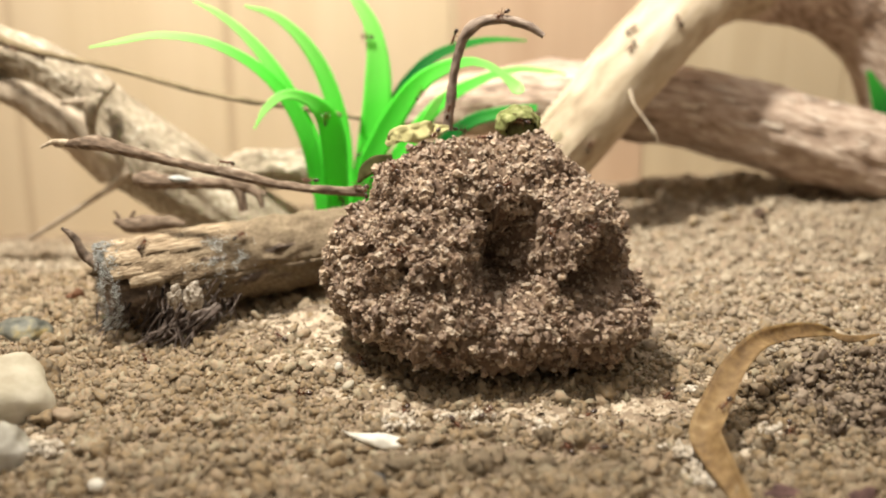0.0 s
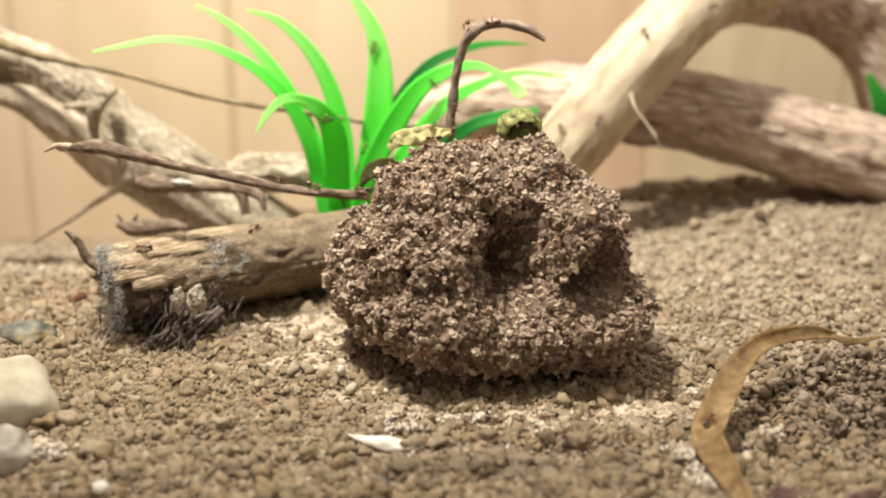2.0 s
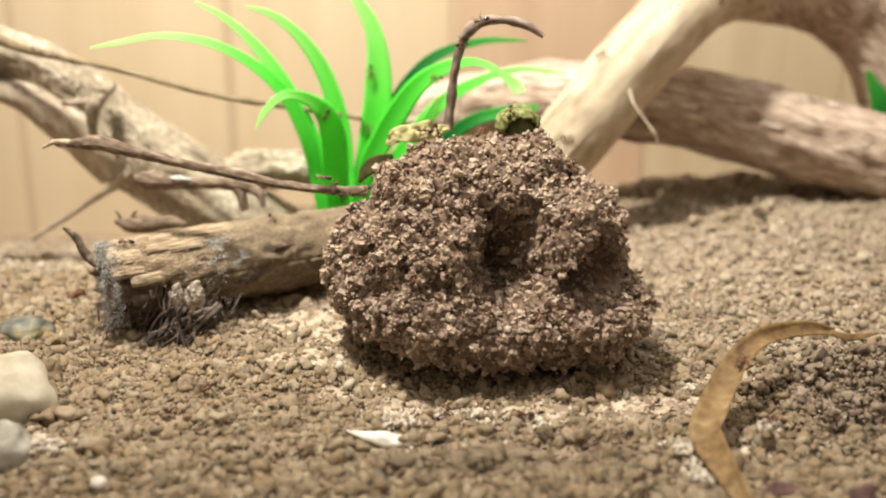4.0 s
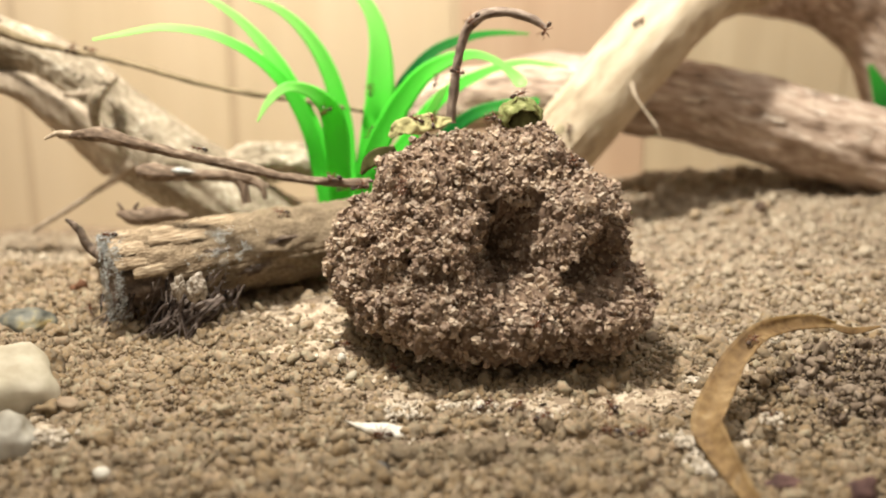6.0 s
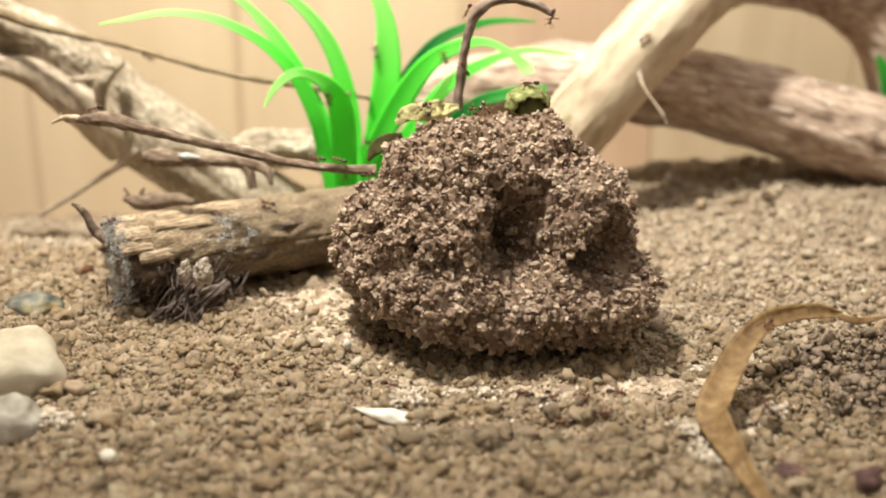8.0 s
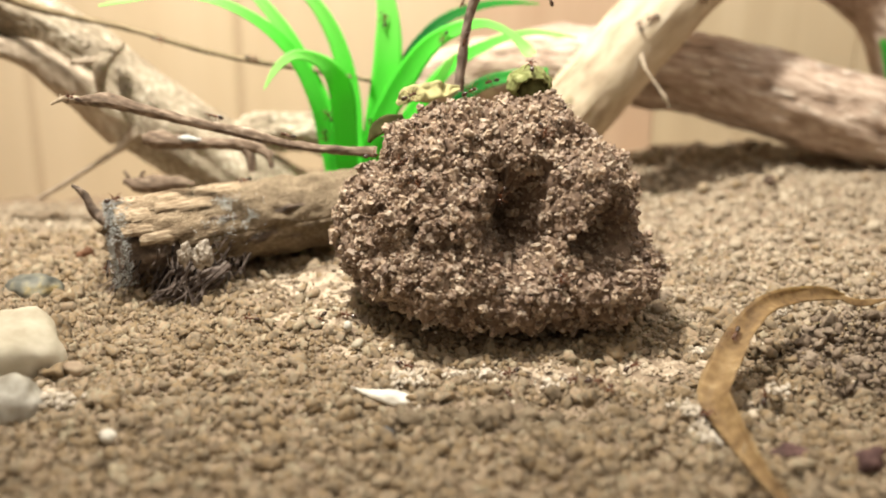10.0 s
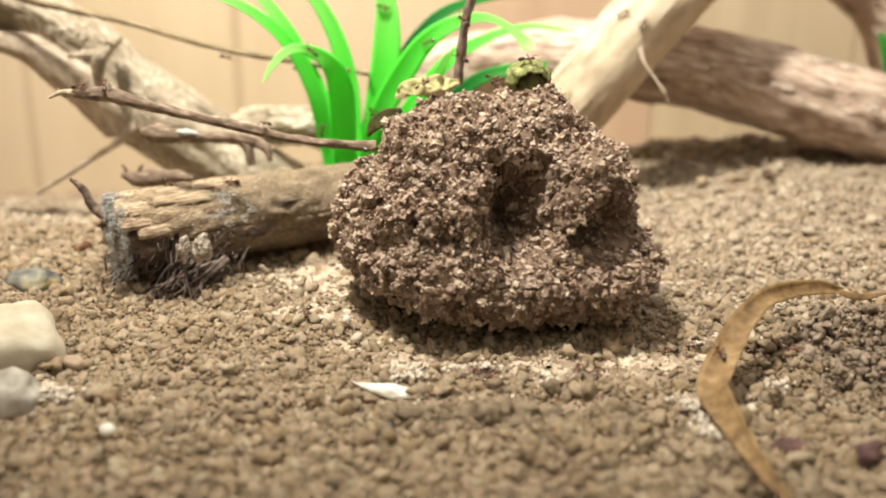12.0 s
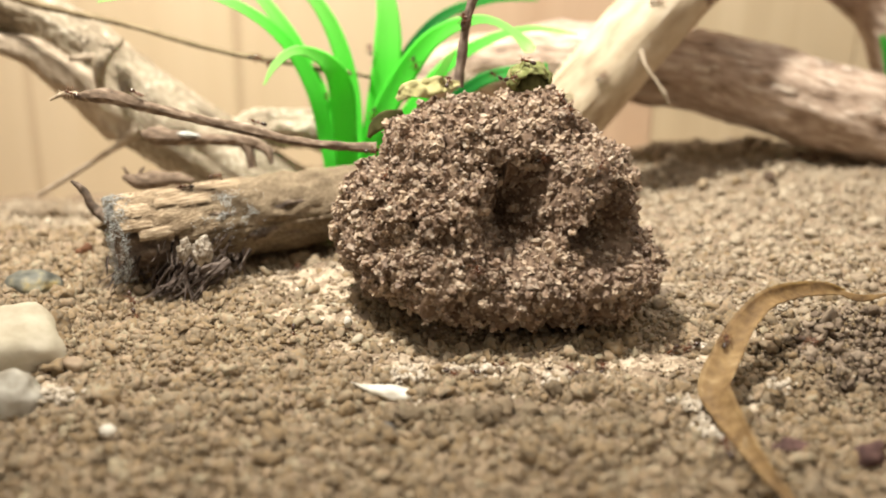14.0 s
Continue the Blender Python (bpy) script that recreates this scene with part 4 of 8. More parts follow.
def build_twigs():
    t = twig("twig", "thin knotty brown twig with a frayed tip", [(-0.0997, 0.2500, 0.0513), (-0.0952, 0.2500, 0.0513), (-0.0907, 0.2500, 0.0513), (-0.0820, 0.2505, 0.0490), (-0.0718, 0.2510, 0.0465), (-0.0586, 0.2520, 0.0432),
             (-0.0437, 0.2535, 0.0396), (-0.0316, 0.2545, 0.0380), (-0.0208, 0.2550, 0.0372)],
             [0.0008, 0.0016, 0.0019, 0.0015, 0.0013, 0.0013, 0.0012, 0.0012, 0.0013], (-0.0223, 0.2545, 0.0373), 2, rings=150, knots=0.9)
    limb("frayed_tip", [(-0.0989, 0.2500, 0.0516), (-0.1024, 0.2495, 0.0520), (-0.1041, 0.2490, 0.0514), (-0.1060, 0.2490, 0.0505)], [0.0010, 0.0007, 0.0005, 0.0003], M_FRAY, t, "pale frayed twig tip", rings=20, sides=8)
    limb("frayed_tip", [(-0.0990, 0.2500, 0.0510), (-0.1020, 0.2500, 0.0508), (-0.1034, 0.2500, 0.0519), (-0.1040, 0.2500, 0.0531)], [0.0007, 0.0005, 0.0004, 0.0003], M_FRAY, t, "pale frayed twig tip", rings=20, sides=8)
    twig("hooked_twig", "slender grey-brown twig hooked over at its top", [(0.0013, 0.2620, 0.0534), (0.0020, 0.2620, 0.0605), (0.0029, 0.2620, 0.0682), (0.0049, 0.2620, 0.0765), (0.0077, 0.2615, 0.0810), (0.0118, 0.2610, 0.0829), (0.0175, 0.2600, 0.0830), (0.0227, 0.2590, 0.0815),
         (0.0267, 0.2580, 0.0790)], [0.0014, 0.0013, 0.0012, 0.0013, 0.0017, 0.0013, 0.0013, 0.0012, 0.0007], (0.0013, 0.2620, 0.0534), 4, rings=90, mat=M_GREYTWIG)
    twig("long_twig", "very thin olive-brown twig leaning on the driftwood", [(-0.1594, 0.3250, 0.0766), (-0.1476, 0.3230, 0.0735), (-0.1359, 0.3210, 0.0699), (-0.1076, 0.3190, 0.0642), (-0.0853, 0.3180, 0.0581), (-0.0684, 0.3170, 0.0547), (-0.0495, 0.3160, 0.0522), (-0.0271, 0.3160, 0.0487)],
         [0.0018, 0.0017, 0.0012, 0.0009, 0.0009, 0.0009, 0.0009, 0.0008], (-0.1476, 0.3230, 0.0735), 7, rings=90, sides=10, knots=0.3, mat=M_OLIVETWIG)
    t = twig("short_twig", "crooked short brown twig on the log", [(-0.0941, 0.2850, 0.0341), (-0.0897, 0.2850, 0.0341), (-0.0803, 0.2850, 0.0334), (-0.0699, 0.2850, 0.0331), (-0.0613, 0.2850, 0.0324), (-0.0547, 0.2860, 0.0295)],
             [0.0014, 0.0027, 0.0019, 0.0017, 0.0020, 0.0009], (-0.0618, 0.2850, 0.0235), 8, rings=60)
    limb("lichen", [(-0.0831, 0.2838, 0.0350), (-0.0809, 0.2836, 0.0350), (-0.0782, 0.2836, 0.0347), (-0.0759, 0.2838, 0.0344)], [0.0004, 0.0010, 0.0009, 0.0003], M_MOULD, t, "blue-white lichen crust", rings=16, sides=12, rough=0.5, freq=700)
    limb("fork", [(-0.0639, 0.2850, 0.0329), (-0.0616, 0.2840, 0.0299), (-0.0607, 0.2830, 0.0248)], [0.0017, 0.0016, 0.0014], M_TWIG, t, rings=24, sides=12, rough=0.2, freq=500)
    limb("fork", [(-0.0596, 0.2850, 0.0318), (-0.0561, 0.2840, 0.0299), (-0.0547, 0.2830, 0.0263)], [0.0014, 0.0012, 0.0008], M_TWIG, t, rings=24, sides=10, rough=0.2, freq=500)
    twig("leaning_twig", "thin grey twig leaning from the soil", [(-0.1508, 0.3350, 0.0013), (-0.1360, 0.3340, 0.0101), (-0.1204, 0.3330, 0.0198), (-0.1093, 0.3320, 0.0276)], [0.0009, 0.0010, 0.0012, 0.0030], (-0.1508, 0.3350, 0.0013), 3, rings=40, sides=10, knots=0.2, mat=M_DRIFTPALE)


# ---- plastic plant ----
def blade(points, widths, mat, root, face=(0.0, -1.0, 0.25), cup=0.25, crumple=0.0):
    """One leaf: a tapered, slightly cupped strip with thickness."""
    rings = 44
    C, W = glide(points, widths, rings)
    T = np.gradient(C, axis=0)
    T /= np.linalg.norm(T, axis=1)[:, None]
    verts, uv, faces = [], [], []
    cols = 7
    for sgn in (1, -1):
        for i in range(rings):
            side = np.cross(T[i], face)
            side /= np.linalg.norm(side)
            out = np.cross(side, T[i])
            for k in range(cols):
                a = k / (cols - 1) * 2 - 1
                thick = 0.00045 * (1 - 0.75 * a * a) * (1 - 0.5 * i / rings)
                verts.append(C[i] + side * a * W[i] / 2 + out * (cup * W[i] * (a * a - 0.4) * 0.5 + sgn * thick + crumple * W[i] * noise.noise(Vector((i * 0.16, a * 1.6, W[i] * 900)))))
                uv.append((i / (rings - 1), a))
    half = rings * cols
    for s in (0, half):
        for i in range(rings - 1):
            for k in range(cols - 1):
                f = (s + i * cols + k, s + i * cols + k + 1, s + (i + 1) * cols + k + 1, s + (i + 1) * cols + k)
                faces.append(f if s else f[::-1])
    for i in range(rings - 1):
        for k in (0, cols - 1):
            f = (i * cols + k, (i + 1) * cols + k, half + (i + 1) * cols + k, half + i * cols + k)
            faces.append(f if k else f[::-1])
    ob = mesh_object("leaf", verts, faces, mat, None, "", uv)
    return settle(ob, root)


def build_plant():
    root = thing("plastic_plant", (-0.0340, 0.3130, 0.0005), "bright green plastic grass plant with long arching blades", "plant")
    blade([(-0.0385, 0.3125, 0.0010), (-0.0404, 0.3120, 0.0212), (-0.0418, 0.3120, 0.0284), (-0.0439, 0.3100, 0.0411), (-0.0481, 0.3090, 0.0524), (-0.0531, 0.3080, 0.0602), (-0.0602, 0.3070, 0.0668), (-0.0684, 0.3050, 0.0719), (-0.0769, 0.3040, 0.0749), (-0.0886, 0.3020, 0.0762), (-0.1001, 0.3000, 0.0743), (-0.1086, 0.2980, 0.0727)],
          [0.0040, 0.0050, 0.0051, 0.0052, 0.0051, 0.0045, 0.0036, 0.0030, 0.0025, 0.0021, 0.0016, 0.0005], M_BLADE, root, (0, -0.8, 0.5))
    blade([(-0.0375, 0.3140, 0.0010), (-0.0383, 0.3140, 0.0207), (-0.0403, 0.3150, 0.0287), (-0.0436, 0.3160, 0.0420), (-0.0488, 0.3170, 0.0523), (-0.0532, 0.3180, 0.0606), (-0.0590, 0.3190, 0.0688), (-0.0659, 0.3200, 0.0762), (-0.0735, 0.3210, 0.0820), (-0.0815, 0.3220, 0.0859)],
          [0.0040, 0.0050, 0.0053, 0.0053, 0.0053, 0.0049, 0.0041, 0.0030, 0.0020, 0.0007], M_BLADE, root, (0, -0.9, 0.3))
    blade([(-0.0345, 0.3135, 0.0010), (-0.0329, 0.3130, 0.0213), (-0.0326, 0.3140, 0.0289), (-0.0334, 0.3150, 0.0422), (-0.0361, 0.3160, 0.0552), (-0.0405, 0.3170, 0.0662), (-0.0470, 0.3180, 0.0752), (-0.0557, 0.3190, 0.0819), (-0.0645, 0.3200, 0.0845)],
          [0.0040, 0.0057, 0.0061, 0.0064, 0.0060, 0.0052, 0.0039, 0.0024, 0.0007], M_BLADE, root, (-0.2, -1, 0.2))
    blade([(-0.0350, 0.3095, 0.0010), (-0.0344, 0.3060, 0.0226), (-0.0344, 0.3030, 0.0312), (-0.0347, 0.3000, 0.0447), (-0.0371, 0.2970, 0.0532), (-0.0426, 0.2950, 0.0580), (-0.0486, 0.2920, 0.0591), (-0.0538, 0.2900, 0.0551), (-0.0572, 0.2880, 0.0493)],
          [0.0040, 0.0071, 0.0077, 0.0079, 0.0064, 0.0038, 0.0029, 0.0022, 0.0005], M_BLADE, root, (0, -1, 0.25))
    blade([(-0.0320, 0.3145, 0.0010), (-0.0281, 0.3150, 0.0205), (-0.0270, 0.3161, 0.0285), (-0.0242, 0.3173, 0.0399), (-0.0221, 0.3184, 0.0511), (-0.0215, 0.3195, 0.0604), (-0.0217, 0.3206, 0.0696), (-0.0237, 0.3217, 0.0787), (-0.0286, 0.3229, 0.0868), (-0.0323, 0.3240, 0.0921)],
          [0.0040, 0.0054, 0.0065, 0.0088, 0.0095, 0.0090, 0.0071, 0.0052, 0.0035, 0.0019], M_BLADE, root, (0.1, -1, 0.1))
    blade([(-0.0325, 0.3105, 0.0010), (-0.0279, 0.3090, 0.0219), (-0.0259, 0.3078, 0.0302), (-0.0225, 0.3067, 0.0380), (-0.0171, 0.3055, 0.0478), (-0.0115, 0.3043, 0.0567), (-0.0057, 0.3032, 0.0629), (0.0014, 0.3020, 0.0669), (0.0081, 0.3008, 0.0685), (0.0127, 0.2997, 0.0679), (0.0172, 0.2985, 0.0658), (0.0210, 0.2973, 0.0628), (0.0231, 0.2962, 0.0608), (0.0248, 0.2950, 0.0603)],
          [0.0040, 0.0053, 0.0063, 0.0074, 0.0077, 0.0069, 0.0057, 0.0043, 0.0028, 0.0023, 0.0023, 0.0032, 0.0042, 0.0017], M_BLADE, root, (0.1, -1, 0.35))
    blade([(-0.0310, 0.3160, 0.0010), (-0.0250, 0.3180, 0.0198), (-0.0123, 0.3194, 0.0395), (-0.0027, 0.3207, 0.0512), (0.0040, 0.3221, 0.0563), (0.0111, 0.3235, 0.0598), (0.0180, 0.3249, 0.0623), (0.0261, 0.3263, 0.0638), (0.0339, 0.3276, 0.0633), (0.0422, 0.3290, 0.0619)],
          [0.0040, 0.0050, 0.0050, 0.0046, 0.0042, 0.0034, 0.0025, 0.0019, 0.0015, 0.0006], M_BLADE, root, (0.1, -1, 0.4))
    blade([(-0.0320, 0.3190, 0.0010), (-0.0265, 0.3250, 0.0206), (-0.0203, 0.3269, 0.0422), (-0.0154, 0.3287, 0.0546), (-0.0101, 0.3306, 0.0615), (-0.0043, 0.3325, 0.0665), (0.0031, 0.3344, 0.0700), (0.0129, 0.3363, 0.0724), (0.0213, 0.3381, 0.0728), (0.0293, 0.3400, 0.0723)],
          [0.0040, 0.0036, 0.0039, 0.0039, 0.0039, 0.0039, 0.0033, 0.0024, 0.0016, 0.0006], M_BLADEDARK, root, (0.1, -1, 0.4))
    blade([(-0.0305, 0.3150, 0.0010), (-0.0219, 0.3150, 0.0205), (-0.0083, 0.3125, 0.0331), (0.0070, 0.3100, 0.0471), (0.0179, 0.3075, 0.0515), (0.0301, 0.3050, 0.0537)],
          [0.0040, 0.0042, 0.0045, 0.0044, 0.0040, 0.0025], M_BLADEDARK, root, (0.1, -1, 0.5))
    blade([(-0.0300, 0.3120, 0.0010), (-0.0153, 0.3000, 0.0300), (-0.0088, 0.2993, 0.0448), (-0.0046, 0.2985, 0.0514), (-0.0016, 0.2977, 0.0565), (0.0005, 0.2970, 0.0594)],
          [0.0040, 0.0026, 0.0029, 0.0028, 0.0025, 0.0007], M_BLADE, root, (0.1, -1, 0.3))
    root = thing("plastic_leaf", (0.1923, 0.3880, 0.0110), "single dark green plastic leaf behind the branch", "plant")
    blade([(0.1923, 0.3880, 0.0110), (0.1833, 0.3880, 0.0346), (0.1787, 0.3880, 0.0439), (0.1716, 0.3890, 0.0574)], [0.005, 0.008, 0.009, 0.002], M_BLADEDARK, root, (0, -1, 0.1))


# ---- small things on the soil ----
def pebble(name, label, category, centre, size, mat, seed, sharp=0.25, turn=(0, 0, 0), boxy=0.0, level=4):
    bm = bmesh.new()
    bmesh.ops.create_icosphere(bm, subdivisions=level, radius=1.0)
    for v in bm.verts:
        d = v.co.normalized()
        r = 1.0
        if boxy:
            r = 1.0 / (abs(d.x) ** boxy + abs(d.y) ** boxy + abs(d.z) ** boxy) ** (1 / boxy)
        r *= 1 + sharp * noise.noise(d * 1.1 + Vector((seed, 0, 0))) + sharp * 0.35 * noise.noise(d * 3 + Vector((0, seed, 0))) + 0.03 * noise.noise(d * 9) + 0.015 * noise.noise(d * 21)
        v.co = Vector((d.x * size[0], d.y * size[1], d.z * size[2])) * r
    ob = part(name, bm, mat)
    ob.location, ob.rotation_euler = centre, [radians(a) for a in turn]
    return tagged(ob, label, category)


def build_stones():
    pebble("stone", "cream angular stone half buried in the soil", "stone", (-0.0988, 0.1960, 0.0032), (0.0100, 0.0092, 0.0076), M_STONE, 3, 0.16, (20, 8, 38), 4.2)
    pebble("stone", "rounded grey stone half buried in the soil", "stone", (-0.0907, 0.1760, 0.0012), (0.0066, 0.0060, 0.0058), M_GREY, 7, 0.2)
    pebble("pebble", "mottled olive-grey pebble sunk in the soil", "stone", (-0.1132, 0.2400, 0.0017), (0.0075, 0.006, 0.0042), M_OLIVE, 5, 0.2)


def build_dry_leaf():
    root = thing("dry_leaf", (0.0552, 0.1846, 0.0000), "curled yellow-brown dry leaf strip standing on the soil", "leaf")
    blade([(0.0565, 0.1365, 0.0039), (0.0550, 0.1445, 0.0042), (0.0544, 0.1562, 0.0039), (0.0543, 0.1700, 0.0038), (0.0546, 0.1780, 0.0047), (0.0601, 0.1890, 0.0078), (0.0655, 0.1970, 0.0110), (0.0729, 0.2050, 0.0135), (0.0811, 0.2100, 0.0140), (0.0889, 0.2130, 0.0135), (0.0942, 0.2140, 0.0123)],
          [0.0014, 0.0026, 0.0040, 0.0060, 0.0070, 0.0064, 0.0056, 0.0048, 0.0042, 0.0034, 0.0016], M_DRYLEAF, root, (-0.45, -0.75, 0.5), cup=0.45, crumple=0.10)
    blade([(0.0932, 0.2140, 0.0123), (0.0963, 0.2130, 0.0114), (0.0997, 0.2130, 0.0114), (0.1048, 0.2140, 0.0120)], [0.0014, 0.0018, 0.0016, 0.0006], M_DRYLEAF, root, (0, -0.8, 0.6))


def build_chip():
    root = thing("white_chip", (-0.0130, 0.1820, 0.0000), "thin pointed white chip lying on the soil", "chip")
    blade([(-0.0212, 0.1835, 0.0017), (-0.0172, 0.1822, 0.0011), (-0.0124, 0.1810, 0.0008), (-0.0075, 0.1803, 0.0006), (-0.0038, 0.1797, 0.0003)], [0.0003, 0.0017, 0.0033, 0.0026, 0.0003], M_CHIP, root, (0.1, -0.55, 0.8), cup=-0.15, crumple=0.3)


def build_lump_leaves():
    # rolled leaf: a lumpy hollow curl, open low at one side
    bm = bmesh.new()
    bmesh.ops.create_icosphere(bm, subdivisions=5, radius=1.0)
    mouth = Vector((0.22, -0.86, -0.42)).normalized()
    gone = []
    for v in bm.verts:
        d = v.co.normalized()
        if d.dot(mouth) > 0.66 + 0.08 * noise.noise(d * 4):
            gone.append(v)
        g = 1 + 0.14 * noise.noise(d * 2.2) + 0.05 * noise.noise(d * 7) + 0.03 * noise.noise(Vector((d.x * 26, d.y * 5, d.z * 5)))
        v.co = Vector((d.x * 0.0056, d.y * 0.0050, d.z * 0.0046)) * g
    bmesh.ops.delete(bm, geom=gone, context="VERTS")
    roll = part("rolled_leaf", bm, M_MOSS)
    roll.location = (0.0192, 0.2430, 0.0582)
    thick = roll.modifiers.new("thickness", "SOLIDIFY")
    thick.thickness, thick.offset = 0.0007, -1
    tagged(roll, "curled mossy green leaf resting on the soil lump", "leaf")
    bm = bmesh.new()
    bmesh.ops.create_icosphere(bm, subdivisions=4, radius=1.0)
    for v in bm.verts:
        d = v.co.normalized()
        v.co = Vector((d.x * 0.0041 + 0.0006, d.y * 0.0038 - 0.0004, d.z * 0.0055 - 0.0030)) * (1 + 0.05 * noise.noise(d * 3))
    part("inner_curl", bm, M_OLIVELEAF, roll, "smooth dark olive underside of the curl")
    root = thing("yellow_leaf", (-0.0064, 0.2420, 0.0544), "crumpled yellow-green leaf on the soil lump", "leaf")
    blade([(-0.0143, 0.2400, 0.0530), (-0.0114, 0.2410, 0.0553), (-0.0071, 0.2430, 0.0557), (-0.0028, 0.2450, 0.0560), (0.0016, 0.2470, 0.0563)], [0.0012, 0.0044, 0.0052, 0.0044, 0.0012], M_YELLOWLEAF, root, (0.1, -0.85, 0.6), cup=0.3, crumple=0.35)
    root = thing("olive_leaf", (-0.0183, 0.2430, 0.0439), "small dark olive curled leaf by the twig end", "leaf")
    blade([(-0.0216, 0.2400, 0.0433), (-0.0197, 0.2400, 0.0463), (-0.0169, 0.2410, 0.0483), (-0.0130, 0.2430, 0.0495)], [0.0010, 0.0034, 0.0038, 0.0014], M_OLIVELEAF, root, (-0.1, -1.0, 0.05), cup=0.08)


def build_debris():
    pebble("pebble", "pale cream pebble on the soil", "stone", (-0.0222, 0.2083, 0.0010), (0.0017, 0.0012, 0.0011), M_STONE, 11, 0.2, (0, -30, 20), level=2)
    pebble("pebble", "round pale cream pebble on the soil", "stone", (-0.0654, 0.1612, 0.0017), (0.0017, 0.0016, 0.0014), M_CHIP, 12, 0.15, level=2)
    pebble("pebble", "dark slate pebble on the soil", "stone", (-0.0127, 0.1646, 0.0012), (0.0019, 0.0016, 0.0014), M_DARKSTONE, 13, 0.25, level=2)
    pebble("pebble", "white pebble on the edge of the soil lump", "stone", (0.0412, 0.2400, 0.0399), (0.0011, 0.0009, 0.0009), M_CHIP, 14, 0.2, level=2)
    pebble("pebble", "glassy white pebble on the soil", "stone", (-0.0256, 0.2188, 0.0010), (0.0011, 0.0010, 0.0016), M_CHIP, 15, 0.25, level=2)
    pebble("pebble", "buff pebble on the soil", "stone", (-0.0832, 0.1916, 0.0012), (0.0026, 0.0021, 0.0017), M_BUFF, 16, 0.25, (0, 15, 10), level=3)
    pebble("pebble", "buff pebble on the soil", "stone", (0.0745, 0.2061, 0.0040), (0.0012, 0.0010, 0.0009), M_BUFF, 17, 0.3, level=2)
    pebble("seed", "small black seed on pale sand", "seed", (-0.0417, 0.2503, 0.0008), (0.0015, 0.0012, 0.0009), M_LOGEND, 18, 0.15, level=2)
    rng = np.random.default_rng(40)
    for place, rx, ry, n in (((0.0501, 0.1764, 0.0010), 0.0040, 0.0030, 150), ((0.0503, 0.1661, 0.0010), 0.0026, 0.0040, 110), ((0.0683, 0.1803, 0.0035), 0.0026, 0.0024, 70),
                             ((0.0583, 0.2057, 0.0010), 0.0034, 0.0020, 80), ((-0.0805, 0.1764, 0.0010), 0.0042, 0.0036, 170), ((-0.0098, 0.1895, 0.0006), 0.0045, 0.0040, 180),
                             ((0.0226, 0.1879, 0.0006), 0.0040, 0.0030, 130), ((0.0045, 0.1925, 0.0005), 0.0060, 0.0030, 110), ((0.0837, 0.2236, 0.0040), 0.0014, 0.0012, 25)):
        u = rng.normal(0, 0.5, (n, 2))
        size = rng.uniform(0.00018, 0.0008, n)
        spots = np.stack([u[:, 0] * rx, u[:, 1] * ry, rng.uniform(-0.0002, 0.0010, n)], -1)
        ob = heap("lime_crumbs", spots[::2], size[::2], M_LIME, rng, 1, 6, 1.5)
        ob.location = place
        tagged(ob, "patch of crumbled white lime on the soil", "lime", "lime patches", "stuff")
    pebble("pebble", "pale sand cake beside the lump", "stone", (-0.0309, 0.2316, -0.0002), (0.0056, 0.0030, 0.0010), M_STONE, 29, 0.5, level=3)
    pebble("wood_bit", "small dark wood crumb on the soil", "wood bit", (0.1147, 0.3350, 0.0120), (0.0020, 0.0016, 0.0018), M_TWIGBIT, 33, 0.5, level=3)
    pebble("bark_bit", "small reddish-brown bark scrap by the log end", "bark", (-0.1090, 0.2705, 0.0016), (0.0030, 0.0014, 0.0022), M_REDBARK, 41, 0.9, (0, 20, 10), level=3)
    pebble("bark_bit", "dark maroon bark crumb on the soil", "bark", (0.0639, 0.1592, 0.0012), (0.0036, 0.0022, 0.0016), M_MAROON, 51, 0.6, (0, 5, 15), level=3)
    pebble("bark_bit", "dark maroon bark crumb on the soil", "bark", (0.0778, 0.1569, 0.0016), (0.0032, 0.0024, 0.0020), M_MAROON, 52, 0.6, (0, -8, 40), level=3)
    t = twig("bark_bit", "dark broken bark scrap with prongs behind the log", [(-0.1038, 0.2920, 0.0193), (-0.0977, 0.2920, 0.0180), (-0.0871, 0.2930, 0.0187), (-0.0820, 0.2940, 0.0180)], [0.0010, 0.0026, 0.0022, 0.0008], (-0.0960, 0.2920, 0.0171), 5, rings=30, sides=10)
    limb("prong", [(-0.1016, 0.2920, 0.0180), (-0.1024, 0.2920, 0.0211), (-0.1035, 0.2920, 0.0226)], [0.0008, 0.0006, 0.0004], M_TWIG, t, rings=10, sides=8)
    limb("prong", [(-0.0985, 0.2920, 0.0186), (-0.0981, 0.2920, 0.0211), (-0.0969, 0.2920, 0.0226)], [0.0008, 0.0006, 0.0004], M_TWIG, t, rings=10, sides=8)


# ---- ants ----
def ellipsoid(name, centre, size, mat, root, tilt=0.0):
    bm = bmesh.new()
    bmesh.ops.create_icosphere(bm, subdivisions=3, radius=1.0)
    for v in bm.verts:
        taper = 1 - 0.18 * v.co.x
        v.co = Vector((v.co.x * size[0], v.co.y * size[1] * taper, v.co.z * size[2] * taper))
    bm.transform(Matrix.Translation(centre) @ pose(0, 0, 0, 0, tilt, 0))
    return part(name, bm, mat, root)


